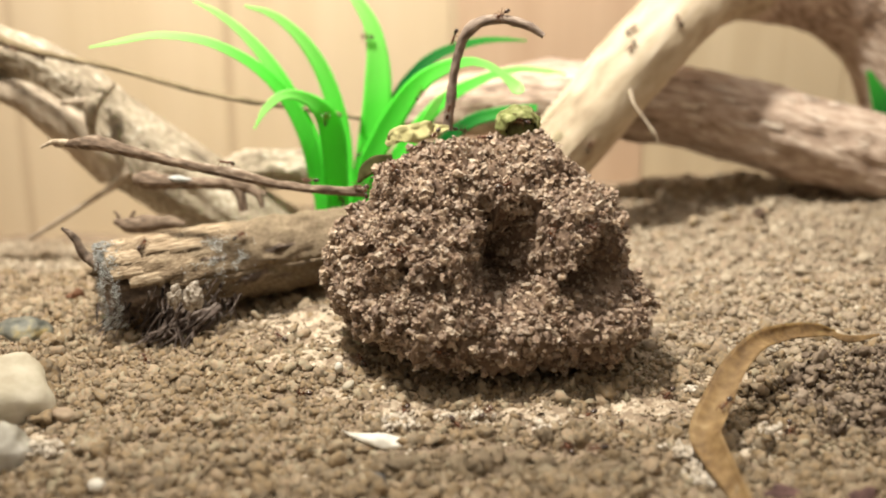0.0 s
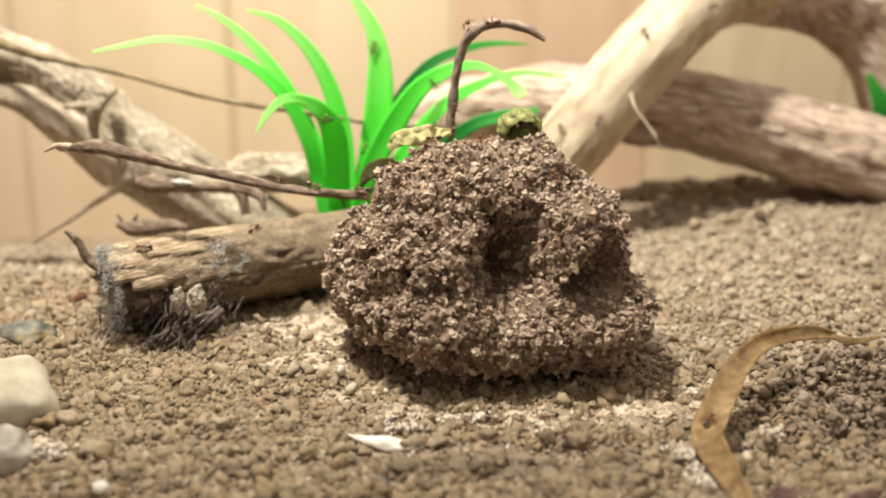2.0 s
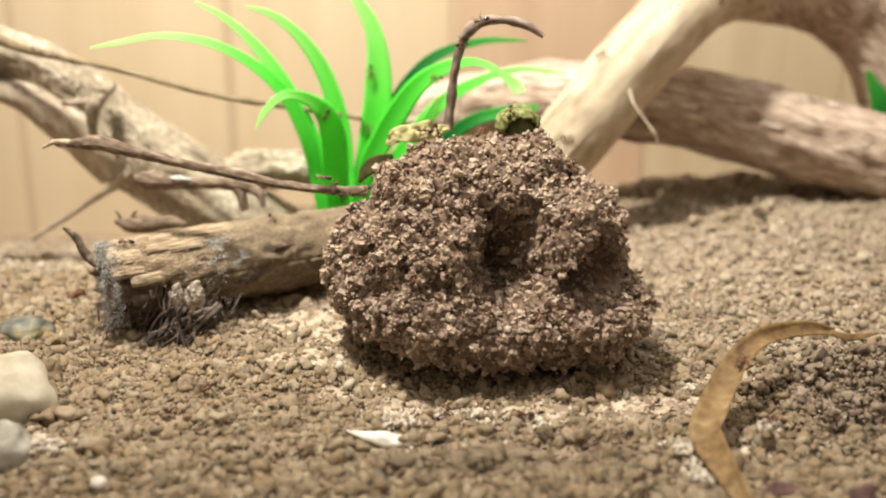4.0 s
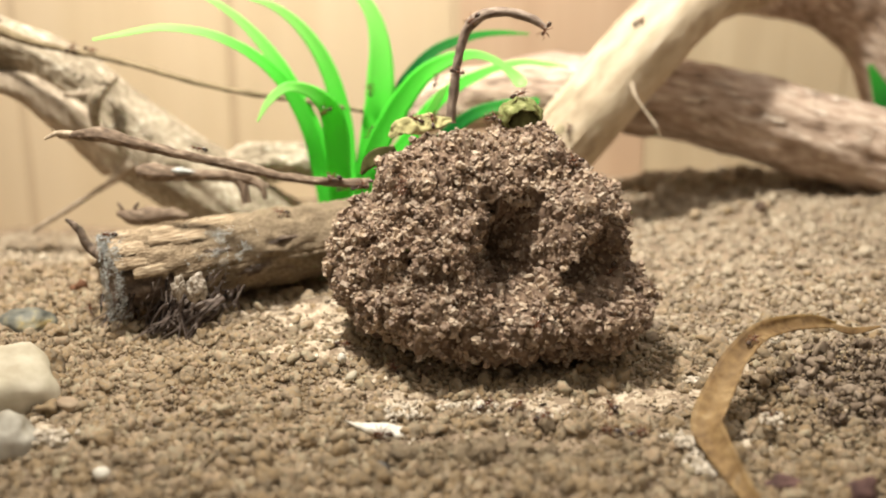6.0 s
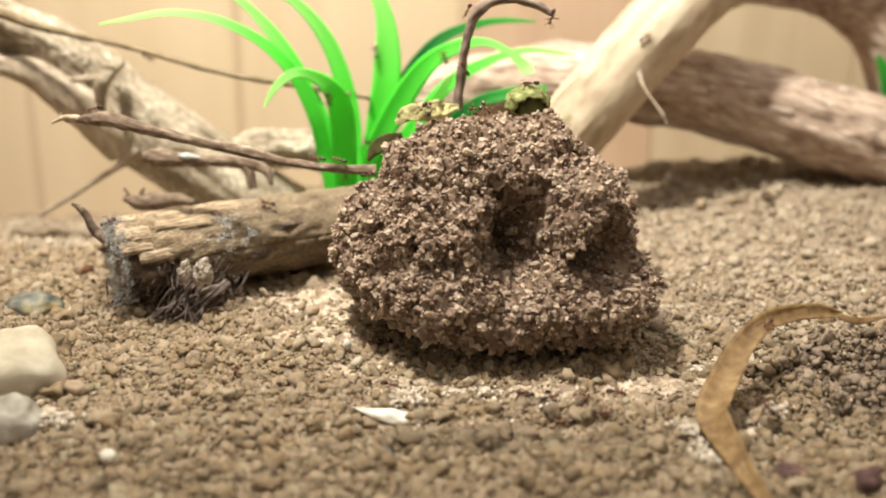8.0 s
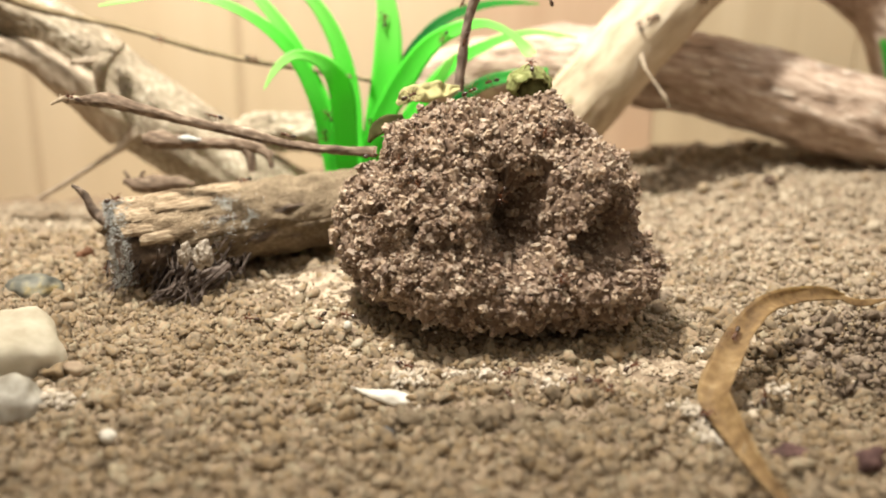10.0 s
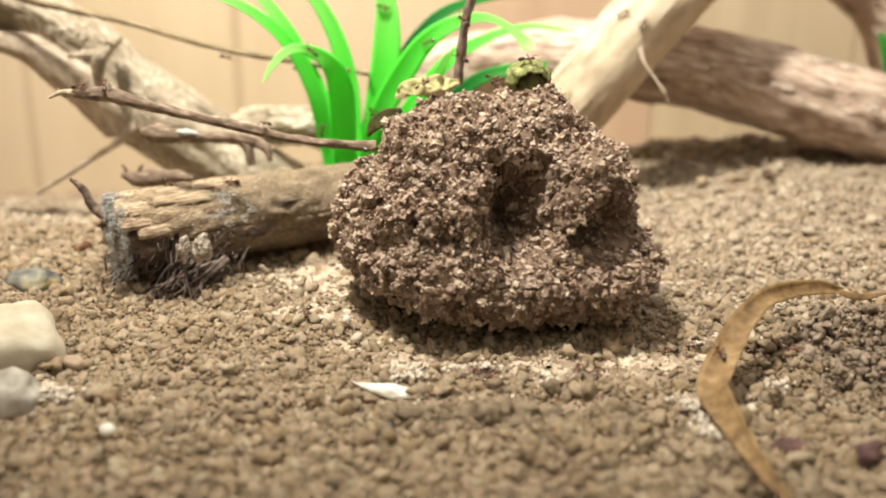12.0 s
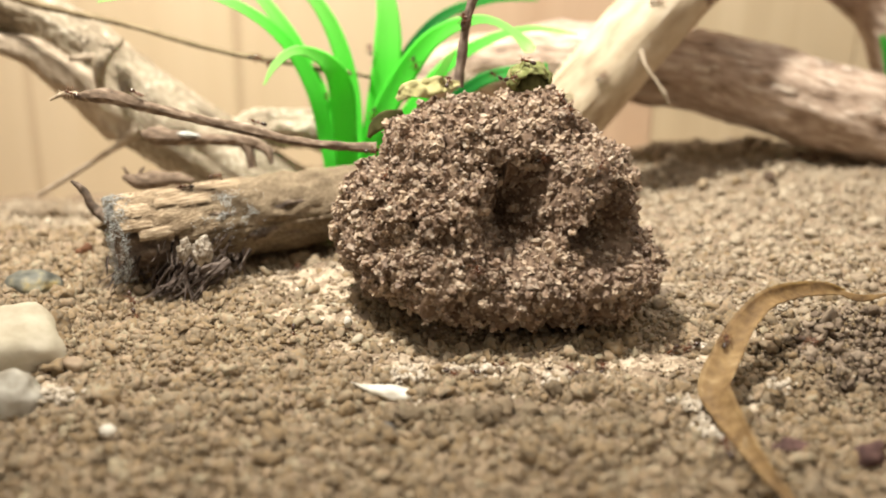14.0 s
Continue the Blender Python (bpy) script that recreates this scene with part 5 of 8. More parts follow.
def build_ant():
    """A worker about 4.6 mm long, facing +x, its feet at the root's height."""
    root = thing("ant", (0, 0, -0.05), "small dark reddish-brown worker ant", "ant", "ants")
    mm = 0.001
    head = ellipsoid("head", (1.75 * mm, 0, 0.95 * mm), (0.50 * mm, 0.46 * mm, 0.36 * mm), M_ANT, root, 25)
    ellipsoid("thorax", (0.72 * mm, 0, 1.02 * mm), (0.78 * mm, 0.30 * mm, 0.32 * mm), M_ANT, root)
    ellipsoid("waist", (-0.22 * mm, 0, 0.95 * mm), (0.20 * mm, 0.13 * mm, 0.24 * mm), M_ANT, root)
    ellipsoid("gaster", (-1.15 * mm, 0, 1.05 * mm), (0.92 * mm, 0.56 * mm, 0.54 * mm), M_ANTDARK, root, -8)
    for s in (1, -1):
        v, f, uv = tube([(2.05 * mm, s * 0.22 * mm, 1.05 * mm), (2.35 * mm, s * 0.75 * mm, 1.35 * mm), (3.1 * mm, s * 0.85 * mm, 0.85 * mm)], [0.07 * mm, 0.07 * mm, 0.06 * mm], 10, 6, 0.0)
        mesh_object("antenna", v, f, M_ANT, head)
        for x, reach in ((1.15, 0.95), (0.7, 0.05), (0.3, -1.05)):
            v, f, uv = tube([(0, 0, 0), (reach * 0.35 * mm, s * 0.75 * mm, 0.45 * mm), (reach * 0.75 * mm, s * 1.25 * mm, -0.25 * mm), (reach * 1.15 * mm, s * 1.65 * mm, -0.86 * mm)],
                            [0.10 * mm, 0.09 * mm, 0.07 * mm, 0.05 * mm], 12, 6, 0.0)
            leg = mesh_object("leg", v, f, M_ANT, root)
            leg.location = (x * mm, s * 0.2 * mm, 0.86 * mm)
    return root


build_ground()
build_walls()
build_lump()
build_log()
build_driftwood()
build_back_branch()
build_light_branch()
build_twigs()
build_plant()
build_stones()
build_dry_leaf()
build_chip()
build_lump_leaves()
build_debris()


ANT_PATHS = [
    [
        (0.00, pose(-0.05787, 0.25247, 0.04492, 15, -16, -150)),
        (0.13, pose(-0.05843, 0.25214, 0.04507, 5, -12, -93)),
        (0.27, pose(-0.05898, 0.25180, 0.04522, 2, -1, -39)),
        (0.40, pose(-0.05953, 0.25147, 0.04538, 10, 7, 15)),
        (0.80, pose(-0.05511, 0.25275, 0.04432, -19, 15, 6)),
        (1.20, pose(-0.04761, 0.25343, 0.04204, -8, 14, 6)),
        (1.60, pose(-0.04668, 0.25353, 0.04184, -10, 19, 5)),
        (2.00, pose(-0.04668, 0.25353, 0.04184, -10, 18, 4)),
        (2.40, pose(-0.04411, 0.25371, 0.04097, -3, 10, -2)),
        (2.80, pose(-0.03933, 0.25389, 0.04015, 45, 13, -2)),
        (3.20, pose(-0.03421, 0.25359, 0.03941, 57, 13, 0)),
        (3.70, pose(-0.02978, 0.25335, 0.03818, 83, 3, 2)),
        (4.20, pose(-0.02543, 0.25373, 0.03681, 98, -6, 0)),
        (14.00, pose(-0.02207, 0.25362, 0.03727, 93, -6, 4)),
    ],
    [
        (0.00, pose(-0.03574, 0.25508, 0.03959, 29, 2, 170)),
        (0.40, pose(-0.03646, 0.25504, 0.03970, 24, -16, -154)),
        (0.80, pose(-0.03785, 0.25429, 0.03999, 6, -13, -176)),
        (0.93, pose(-0.03834, 0.25426, 0.04012, -8, -11, -115)),
        (1.07, pose(-0.03883, 0.25423, 0.04025, -13, 1, -56)),
        (1.20, pose(-0.03932, 0.25420, 0.04038, -5, 12, 4)),
        (1.60, pose(-0.03785, 0.25429, 0.03999, -10, 10, -15)),
        (2.40, pose(-0.03421, 0.25359, 0.03941, 57, 13, 0)),
        (3.20, pose(-0.02999, 0.25333, 0.03846, 84, -18, 7)),
        (3.90, pose(-0.02952, 0.25348, 0.03859, 71, -64, 21)),
        (4.60, pose(-0.02907, 0.25363, 0.03872, 100, -118, -4)),
        (5.30, pose(-0.02861, 0.25383, 0.03884, -67, -16, 179)),
        (6.75, pose(-0.03290, 0.25439, 0.03929, -20, -10, -175)),
        (8.20, pose(-0.03719, 0.25495, 0.03975, 27, -10, -167)),
        (9.20, pose(-0.04164, 0.25400, 0.04075, 6, -5, -174)),
        (10.30, pose(-0.04582, 0.25357, 0.04142, 9, -20, -176)),
        (10.70, pose(-0.04761, 0.25343, 0.04204, 8, -14, -174)),
        (11.10, pose(-0.04855, 0.25333, 0.04222, 9, -15, -175)),
        (11.90, pose(-0.04949, 0.25325, 0.04249, 8, -22, -150)),
        (12.03, pose(-0.05007, 0.25292, 0.04276, -4, -9, -90)),
        (12.17, pose(-0.05065, 0.25259, 0.04303, 1, 8, -34)),
        (12.30, pose(-0.05123, 0.25226, 0.04329, 18, 12, 26)),
        (12.70, pose(-0.04949, 0.25325, 0.04249, -16, 17, 5)),
        (12.97, pose(-0.04918, 0.25327, 0.04240, -23, -2, -53)),
        (13.23, pose(-0.04886, 0.25330, 0.04231, -11, -18, -112)),
        (13.50, pose(-0.04855, 0.25333, 0.04222, 9, -15, -175)),
        (14.00, pose(-0.05231, 0.25300, 0.04337, 23, -17, -175)),
    ],
    [
        (0.00, pose(-0.02202, 0.25455, 0.03875, -61, -5, -177)),
        (3.20, pose(-0.02398, 0.25449, 0.03908, -34, -8, -177)),
        (5.30, pose(-0.05696, 0.25257, 0.04475, 18, -11, -175)),
        (5.70, pose(-0.06225, 0.25203, 0.04571, 17, -12, -175)),
        (6.10, pose(-0.06725, 0.25163, 0.04687, 15, -13, -176)),
        (6.50, pose(-0.07322, 0.25122, 0.04835, 0, -22, -172)),
        (6.90, pose(-0.08171, 0.25007, 0.05092, -4, -19, 168)),
        (7.30, pose(-0.08861, 0.25159, 0.05279, 11, -33, -134)),
        (7.40, pose(-0.08926, 0.25070, 0.05296, -17, -20, -150)),
        (7.50, pose(-0.08990, 0.24981, 0.05314, -46, -15, -169)),
        (7.70, pose(-0.09160, 0.24916, 0.05331, -41, -23, 166)),
        (7.85, pose(-0.09275, 0.24913, 0.05343, -50, -6, 176)),
        (8.00, pose(-0.09440, 0.25046, 0.05335, 21, 16, -177)),
        (8.10, pose(-0.09507, 0.24995, 0.05321, -20, 17, 178)),
        (8.20, pose(-0.09574, 0.24945, 0.05306, -62, 15, 174)),
        (9.20, pose(-0.09949, 0.24938, 0.05242, 107, -155, -7)),
        (10.30, pose(-0.09958, 0.24916, 0.05219, 98, -164, -3)),
        (10.70, pose(-0.09958, 0.24916, 0.05219, 98, -164, -3)),
        (11.10, pose(-0.09958, 0.24916, 0.05219, 98, -164, -3)),
        (11.14, pose(-0.09955, 0.24918, 0.05223, 98, -110, -3)),
        (11.19, pose(-0.09951, 0.24920, 0.05226, 98, -55, -2)),
        (11.23, pose(-0.09948, 0.24922, 0.05230, 99, 0, -2)),
        (11.37, pose(-0.09941, 0.24934, 0.05239, 74, 20, -8)),
        (11.50, pose(-0.09936, 0.24954, 0.05247, 66, -10, 1)),
        (12.30, pose(-0.09722, 0.24962, 0.05304, 2, -18, -3)),
        (12.57, pose(-0.09722, 0.24962, 0.05304, -15, -11, 58)),
        (12.83, pose(-0.09722, 0.24962, 0.05304, -17, 7, 116)),
        (13.10, pose(-0.09722, 0.24962, 0.05304, -2, 18, 177)),
        (13.50, pose(-0.09914, 0.24968, 0.05250, -64, 11, -180)),
        (14.00, pose(-0.09958, 0.24916, 0.05219, 98, -160, -4)),
    ],
    [
        (0.00, pose(-0.02080, 0.25384, 0.03747, 2, -68, 94)),
        (0.36, pose(-0.02080, 0.25388, 0.03755, -63, -33, 171)),
        (0.71, pose(-0.02079, 0.25392, 0.03763, -66, 17, -166)),
        (1.07, pose(-0.02079, 0.25395, 0.03771, -34, 62, -122)),
        (2.13, pose(-0.02077, 0.25409, 0.03796, -41, 48, -130)),
        (3.20, pose(-0.02076, 0.25422, 0.03820, -68, 32, -159)),
        (7.30, pose(-0.02271, 0.25372, 0.03792, -77, -4, -178)),
        (7.70, pose(-0.02534, 0.25368, 0.03807, 99, -164, -1)),
        (8.00, pose(-0.03063, 0.25420, 0.03942, -8, -12, 172)),
        (8.20, pose(-0.03574, 0.25508, 0.03959, 28, -9, -171)),
        (9.20, pose(-0.05417, 0.25285, 0.04407, 21, -17, -177)),
        (10.30, pose(-0.06805, 0.25158, 0.04708, 14, -13, -176)),
        (10.70, pose(-0.07649, 0.25111, 0.04925, 18, -8, -174)),
        (11.10, pose(-0.08740, 0.25067, 0.05285, 2, -20, -146)),
        (11.50, pose(-0.09120, 0.24924, 0.05329, -48, 6, -159)),
        (11.77, pose(-0.09120, 0.24924, 0.05329, -38, -33, 161)),
        (12.03, pose(-0.09120, 0.24924, 0.05329, 13, -47, 89)),
        (12.30, pose(-0.09120, 0.24924, 0.05329, 46, -18, 33)),
        (12.70, pose(-0.08973, 0.24996, 0.05311, 45, 15, 11)),
        (12.90, pose(-0.08917, 0.25078, 0.05295, 3, 10, -26)),
        (13.10, pose(-0.08861, 0.25159, 0.05279, -30, -17, -50)),
        (13.30, pose(-0.08794, 0.25059, 0.05292, -8, 9, -6)),
        (13.50, pose(-0.08727, 0.24959, 0.05304, 26, 9, 45)),
        (13.80, pose(-0.08628, 0.25074, 0.05257, -14, 17, -19)),
        (14.00, pose(-0.08398, 0.24992, 0.05167, -8, 23, -20)),
    ],
    [
        (0.00, pose(0.01610, 0.26020, 0.08436, -62, 31, -176)),
        (0.80, pose(0.01541, 0.25964, 0.08425, -49, 34, -162)),
        (1.20, pose(0.01529, 0.25886, 0.08369, -94, -1, 172)),
        (1.60, pose(0.01421, 0.25914, 0.08367, -91, 2, 175)),
        (2.00, pose(0.01314, 0.25939, 0.08362, -95, 6, 166)),
        (2.40, pose(0.01213, 0.25959, 0.08351, 86, 170, -7)),
        (2.80, pose(0.01123, 0.25978, 0.08330, 97, 166, -6)),
        (3.20, pose(0.01038, 0.25980, 0.08312, -75, 13, 178)),
        (5.30, pose(0.01054, 0.25948, 0.08243, 101, 160, -3)),
        (5.70, pose(0.00945, 0.25958, 0.08201, 101, 162, -5)),
        (6.10, pose(0.00690, 0.25994, 0.08126, 101, 135, 2)),
        (6.90, pose(0.00560, 0.26003, 0.07986, -90, -15, 161)),
        (7.30, pose(0.00526, 0.26107, 0.07994, -70, -7, 120)),
        (7.70, pose(0.00491, 0.26210, 0.08001, -59, 11, 83)),
        (7.95, pose(0.00477, 0.26213, 0.07979, -47, 44, 110)),
        (8.20, pose(0.00462, 0.26216, 0.07956, 3, 61, 171)),
        (10.30, pose(0.00348, 0.26231, 0.07677, 50, 59, -128)),
        (10.48, pose(0.00356, 0.26168, 0.07577, -3, 71, -136)),
        (10.65, pose(0.00364, 0.26106, 0.07477, 93, 107, 3)),
        (11.00, pose(0.00381, 0.26071, 0.07271, 95, 112, -1)),
        (11.50, pose(0.00339, 0.26070, 0.07169, 90, 168, 5)),
        (12.00, pose(0.00297, 0.26075, 0.07066, 88, -137, -1)),
        (12.50, pose(0.00255, 0.26085, 0.06962, 91, -81, 0)),
        (14.00, pose(0.00267, 0.26086, 0.07042, 98, -80, -7)),
    ],
    [
        (0.00, pose(0.00411, 0.26224, 0.07854, -36, 63, 136)),
        (0.40, pose(0.00435, 0.26220, 0.07908, -14, 63, 156)),
        (0.53, pose(0.00435, 0.26220, 0.07908, -61, 22, 94)),
        (0.67, pose(0.00435, 0.26220, 0.07908, -59, -29, 66)),
        (0.80, pose(0.00435, 0.26220, 0.07908, 2, -64, -11)),
        (1.20, pose(0.00538, 0.26201, 0.08096, -6, -57, -9)),
        (1.60, pose(0.00638, 0.26183, 0.08210, -2, -48, -10)),
        (1.80, pose(0.00655, 0.26181, 0.08230, 34, -33, -66)),
        (2.00, pose(0.00671, 0.26179, 0.08250, 43, -3, -102)),
        (2.20, pose(0.00678, 0.26113, 0.08230, 25, 34, -101)),
        (2.40, pose(0.00686, 0.26047, 0.08209, -16, 68, -130)),
        (3.20, pose(0.00652, 0.25989, 0.08095, 99, 112, -1)),
        (5.30, pose(0.00330, 0.26059, 0.07029, 91, 100, -4)),
        (5.70, pose(0.00303, 0.26084, 0.06877, 88, 55, -8)),
        (6.10, pose(0.00275, 0.26079, 0.06730, 89, 8, 15)),
        (6.80, pose(0.00340, 0.26097, 0.06723, 89, 58, -4)),
        (7.15, pose(0.00372, 0.26134, 0.06717, 31, 81, -17)),
        (7.50, pose(0.00405, 0.26171, 0.06711, 73, 111, 69)),
        (7.62, pose(0.00387, 0.26151, 0.06655, 76, 138, 43)),
        (7.73, pose(0.00370, 0.26130, 0.06598, -91, 18, -157)),
        (7.97, pose(0.00334, 0.26094, 0.06486, 90, -132, 2)),
        (8.20, pose(0.00299, 0.26066, 0.06373, -22, -87, 112)),
        (8.90, pose(0.00296, 0.26078, 0.06515, 95, -151, -11)),
        (9.60, pose(0.00292, 0.26081, 0.06658, 91, 150, 8)),
        (10.30, pose(0.00288, 0.26082, 0.06801, 3, 93, -83)),
        (11.00, pose(0.00288, 0.26063, 0.06236, 128, 95, 41)),
        (11.50, pose(0.00283, 0.26059, 0.06168, 87, 152, -3)),
        (12.00, pose(0.00277, 0.26054, 0.06101, 88, -145, -2)),
        (12.50, pose(0.00272, 0.26057, 0.06033, -33, -92, 121)),
        (14.00, pose(0.00247, 0.26137, 0.07130, 37, -85, 38)),
    ],
    [
        (0.00, pose(0.00175, 0.26066, 0.05845, 86, -79, -13)),
        (3.20, pose(0.00301, 0.26078, 0.06442, 81, -71, 8)),
        (4.40, pose(0.00980, 0.26004, 0.08134, 103, -11, 7)),
        (4.70, pose(0.01558, 0.25920, 0.08084, 92, -50, 63)),
        (5.00, pose(0.02136, 0.25860, 0.08032, 25, -39, 138)),
        (5.30, pose(0.02715, 0.25800, 0.07981, 5, 3, 171)),
        (5.50, pose(0.02685, 0.25765, 0.07945, -32, 26, -169)),
        (5.70, pose(0.02654, 0.25729, 0.07909, 106, 124, 13)),
        (6.10, pose(0.02654, 0.25729, 0.07909, 106, 124, 13)),
        (6.50, pose(0.02654, 0.25729, 0.07909, 106, 124, 13)),
        (7.30, pose(0.02654, 0.25729, 0.07909, 106, 124, 13)),
        (7.50, pose(0.02639, 0.25766, 0.07875, 121, 99, -22)),
        (7.70, pose(0.02624, 0.25802, 0.07840, 162, 71, -28)),
        (7.95, pose(0.02639, 0.25766, 0.07875, 121, 99, -22)),
        (8.20, pose(0.02654, 0.25729, 0.07909, 106, 124, 13)),
        (8.53, pose(0.02642, 0.25739, 0.07888, 73, 152, -25)),
        (8.70, pose(0.02637, 0.25749, 0.07876, 82, -170, -12)),
        (8.87, pose(0.02633, 0.25760, 0.07864, 84, -131, -2)),
        (9.04, pose(0.02628, 0.25781, 0.07852, 39, -118, -2)),
        (9.20, pose(0.02624, 0.25802, 0.07840, -31, -111, 24)),
        (10.40, pose(0.02596, 0.25775, 0.07900, 58, -105, -15)),
        (11.60, pose(0.02567, 0.25748, 0.07960, -50, -64, 144)),
        (14.00, pose(0.02519, 0.25781, 0.08075, 96, -128, -6)),
    ],
    [
        (0.00, pose(0.06443, 0.32955, 0.07135, -32, 58, -150)),
        (0.40, pose(0.06088, 0.32771, 0.06459, 113, 153, -2)),
        (0.80, pose(0.05622, 0.32800, 0.06194, 121, 141, 0)),
        (1.20, pose(0.04636, 0.32811, 0.05304, 126, 132, 1)),
        (1.60, pose(0.04245, 0.32774, 0.04801, -39, 63, -157)),
        (2.00, pose(0.04069, 0.32704, 0.04440, 46, 53, -60)),
        (3.20, pose(0.04232, 0.32426, 0.04060, 50, 58, -46)),
        (3.90, pose(0.04243, 0.32426, 0.04067, 69, 6, -11)),
        (4.60, pose(0.04254, 0.32426, 0.04074, 60, -44, 14)),
        (5.30, pose(0.04267, 0.32427, 0.04081, -18, -67, 103)),
        (6.50, pose(0.04253, 0.32471, 0.04195, 42, -60, 27)),
        (7.30, pose(0.04896, 0.32803, 0.05546, 60, -34, -9)),
        (7.70, pose(0.05862, 0.32737, 0.06223, 62, -40, 3)),
        (8.20, pose(0.06832, 0.32798, 0.07079, 69, -25, 0)),
        (8.60, pose(0.07482, 0.32902, 0.07318, 77, 4, 13)),
        (9.00, pose(0.08194, 0.33235, 0.07545, 84, 27, 26)),
        (14.00, pose(0.08639, 0.33551, 0.07328, 98, 22, 46)),
    ],
    [
        (0.00, pose(0.06414, 0.33263, 0.07605, 43, -39, 6)),
        (0.40, pose(0.06946, 0.33447, 0.08095, 46, -25, 1)),
        (0.80, pose(0.07668, 0.33608, 0.08527, 51, 8, -13)),
        (1.20, pose(0.08614, 0.33701, 0.08441, 65, -9, 30)),
        (3.20, pose(0.09430, 0.34242, 0.08639, 75, -2, 30)),
        (3.90, pose(0.09583, 0.34324, 0.08654, 71, 48, 16)),
        (4.60, pose(0.09739, 0.34419, 0.08670, -43, 73, -102)),
        (5.30, pose(0.09899, 0.34527, 0.08684, -79, 21, -139)),
        (8.20, pose(0.09122, 0.33976, 0.08388, -74, 28, -140)),
        (9.40, pose(0.07539, 0.32974, 0.07535, -67, 32, -156)),
        (9.70, pose(0.06888, 0.32787, 0.07069, -73, -17, 170)),
        (10.00, pose(0.06281, 0.32778, 0.06595, -44, -64, 125)),
        (10.30, pose(0.05672, 0.32752, 0.06123, 57, -49, 10)),
        (10.43, pose(0.05704, 0.32759, 0.06162, 69, 1, -17)),
        (10.57, pose(0.05736, 0.32767, 0.06200, 55, 52, -45)),
        (10.70, pose(0.05768, 0.32774, 0.06240, -45, 60, -155)),
        (10.90, pose(0.05677, 0.32724, 0.06059, -69, -1, 163)),
        (11.10, pose(0.05587, 0.32677, 0.05876, -43, -61, 121)),
        (11.50, pose(0.05501, 0.32860, 0.06221, 51, -49, 8)),
        (12.50, pose(0.06242, 0.33030, 0.07116, 60, -18, -13)),
        (14.00, pose(0.06768, 0.32906, 0.07276, 60, -15, -10)),
    ],
    [
        (0.00, pose(0.07985, 0.33215, 0.07909, 119, -127, -6)),
        (0.80, pose(0.07593, 0.33479, 0.08343, -53, 2, 173)),
        (1.00, pose(0.07212, 0.33487, 0.08255, -35, 42, -154)),
        (1.20, pose(0.06848, 0.33558, 0.08165, 24, 40, -92)),
        (1.33, pose(0.06909, 0.33335, 0.07944, -35, 42, -154)),
        (1.47, pose(0.06975, 0.33141, 0.07721, -53, 9, 170)),
        (1.60, pose(0.07042, 0.32950, 0.07498, -54, -32, 148)),
        (2.00, pose(0.06853, 0.33110, 0.07624, -38, -45, 119)),
        (2.40, pose(0.06656, 0.33700, 0.08113, -36, -26, 90)),
        (2.80, pose(0.06665, 0.33684, 0.08113, 2, -43, 30)),
        (3.20, pose(0.06674, 0.33666, 0.08112, 38, -23, -30)),
        (4.30, pose(0.08442, 0.33637, 0.08459, 60, -4, 24)),
        (4.63, pose(0.08803, 0.33842, 0.08522, 54, 42, 0)),
        (4.97, pose(0.09171, 0.34071, 0.08587, -23, 69, -86)),
        (5.30, pose(0.09544, 0.34304, 0.08651, -73, 29, -143)),
        (8.20, pose(0.09004, 0.33886, 0.08352, -73, 32, -138)),
        (9.30, pose(0.07748, 0.33046, 0.07561, -72, 28, -155)),
        (10.30, pose(0.06327, 0.32790, 0.06667, 110, 150, -3)),
        (10.43, pose(0.06202, 0.32799, 0.06592, -3, 70, -108)),
        (10.57, pose(0.06075, 0.32803, 0.06518, 65, 31, -28)),
        (10.70, pose(0.05949, 0.32807, 0.06443, 67, -22, -6)),
        (11.10, pose(0.06243, 0.32780, 0.06566, 68, 33, -25)),
        (11.50, pose(0.06305, 0.32746, 0.06523, 72, -10, -9)),
        (11.90, pose(0.06369, 0.32720, 0.06478, 68, -53, 12)),
        (12.30, pose(0.06430, 0.32728, 0.06562, -38, -75, 121)),
        (12.43, pose(0.06412, 0.32768, 0.06679, -71, -29, 156)),
        (12.57, pose(0.06397, 0.32813, 0.06796, -70, 17, 170)),
        (12.70, pose(0.06382, 0.32867, 0.06912, -44, 58, -158)),
        (13.30, pose(0.05880, 0.32665, 0.06033, 118, 129, 12)),
        (13.47, pose(0.05524, 0.32589, 0.05582, 42, 64, -57)),
        (13.63, pose(0.05171, 0.32527, 0.05130, 72, 15, -19)),
        (13.80, pose(0.04821, 0.32483, 0.04676, 70, -40, -2)),
        (14.00, pose(0.05037, 0.32470, 0.04793, 79, -37, 1)),
    ],
    [
        (0.00, pose(0.04994, 0.32470, 0.03768, 113, -71, -5)),
        (2.00, pose(0.05288, 0.32455, 0.04769, 74, -73, 15)),
        (2.40, pose(0.05416, 0.32501, 0.05214, 31, -77, 53)),
        (2.80, pose(0.05545, 0.32771, 0.06073, -41, -59, 116)),
        (3.00, pose(0.05477, 0.32968, 0.06396, 36, -57, 21)),
        (3.20, pose(0.05423, 0.33242, 0.06710, 49, -21, -32)),
        (5.30, pose(0.05692, 0.33166, 0.06889, 30, -46, 10)),
        (5.70, pose(0.06029, 0.33251, 0.07291, 43, -31, -14)),
        (6.10, pose(0.06757, 0.33253, 0.07777, 46, -30, 6)),
        (6.50, pose(0.07448, 0.33454, 0.08274, 52, -10, -4)),
        (7.00, pose(0.08410, 0.33678, 0.08531, 57, 21, 6)),
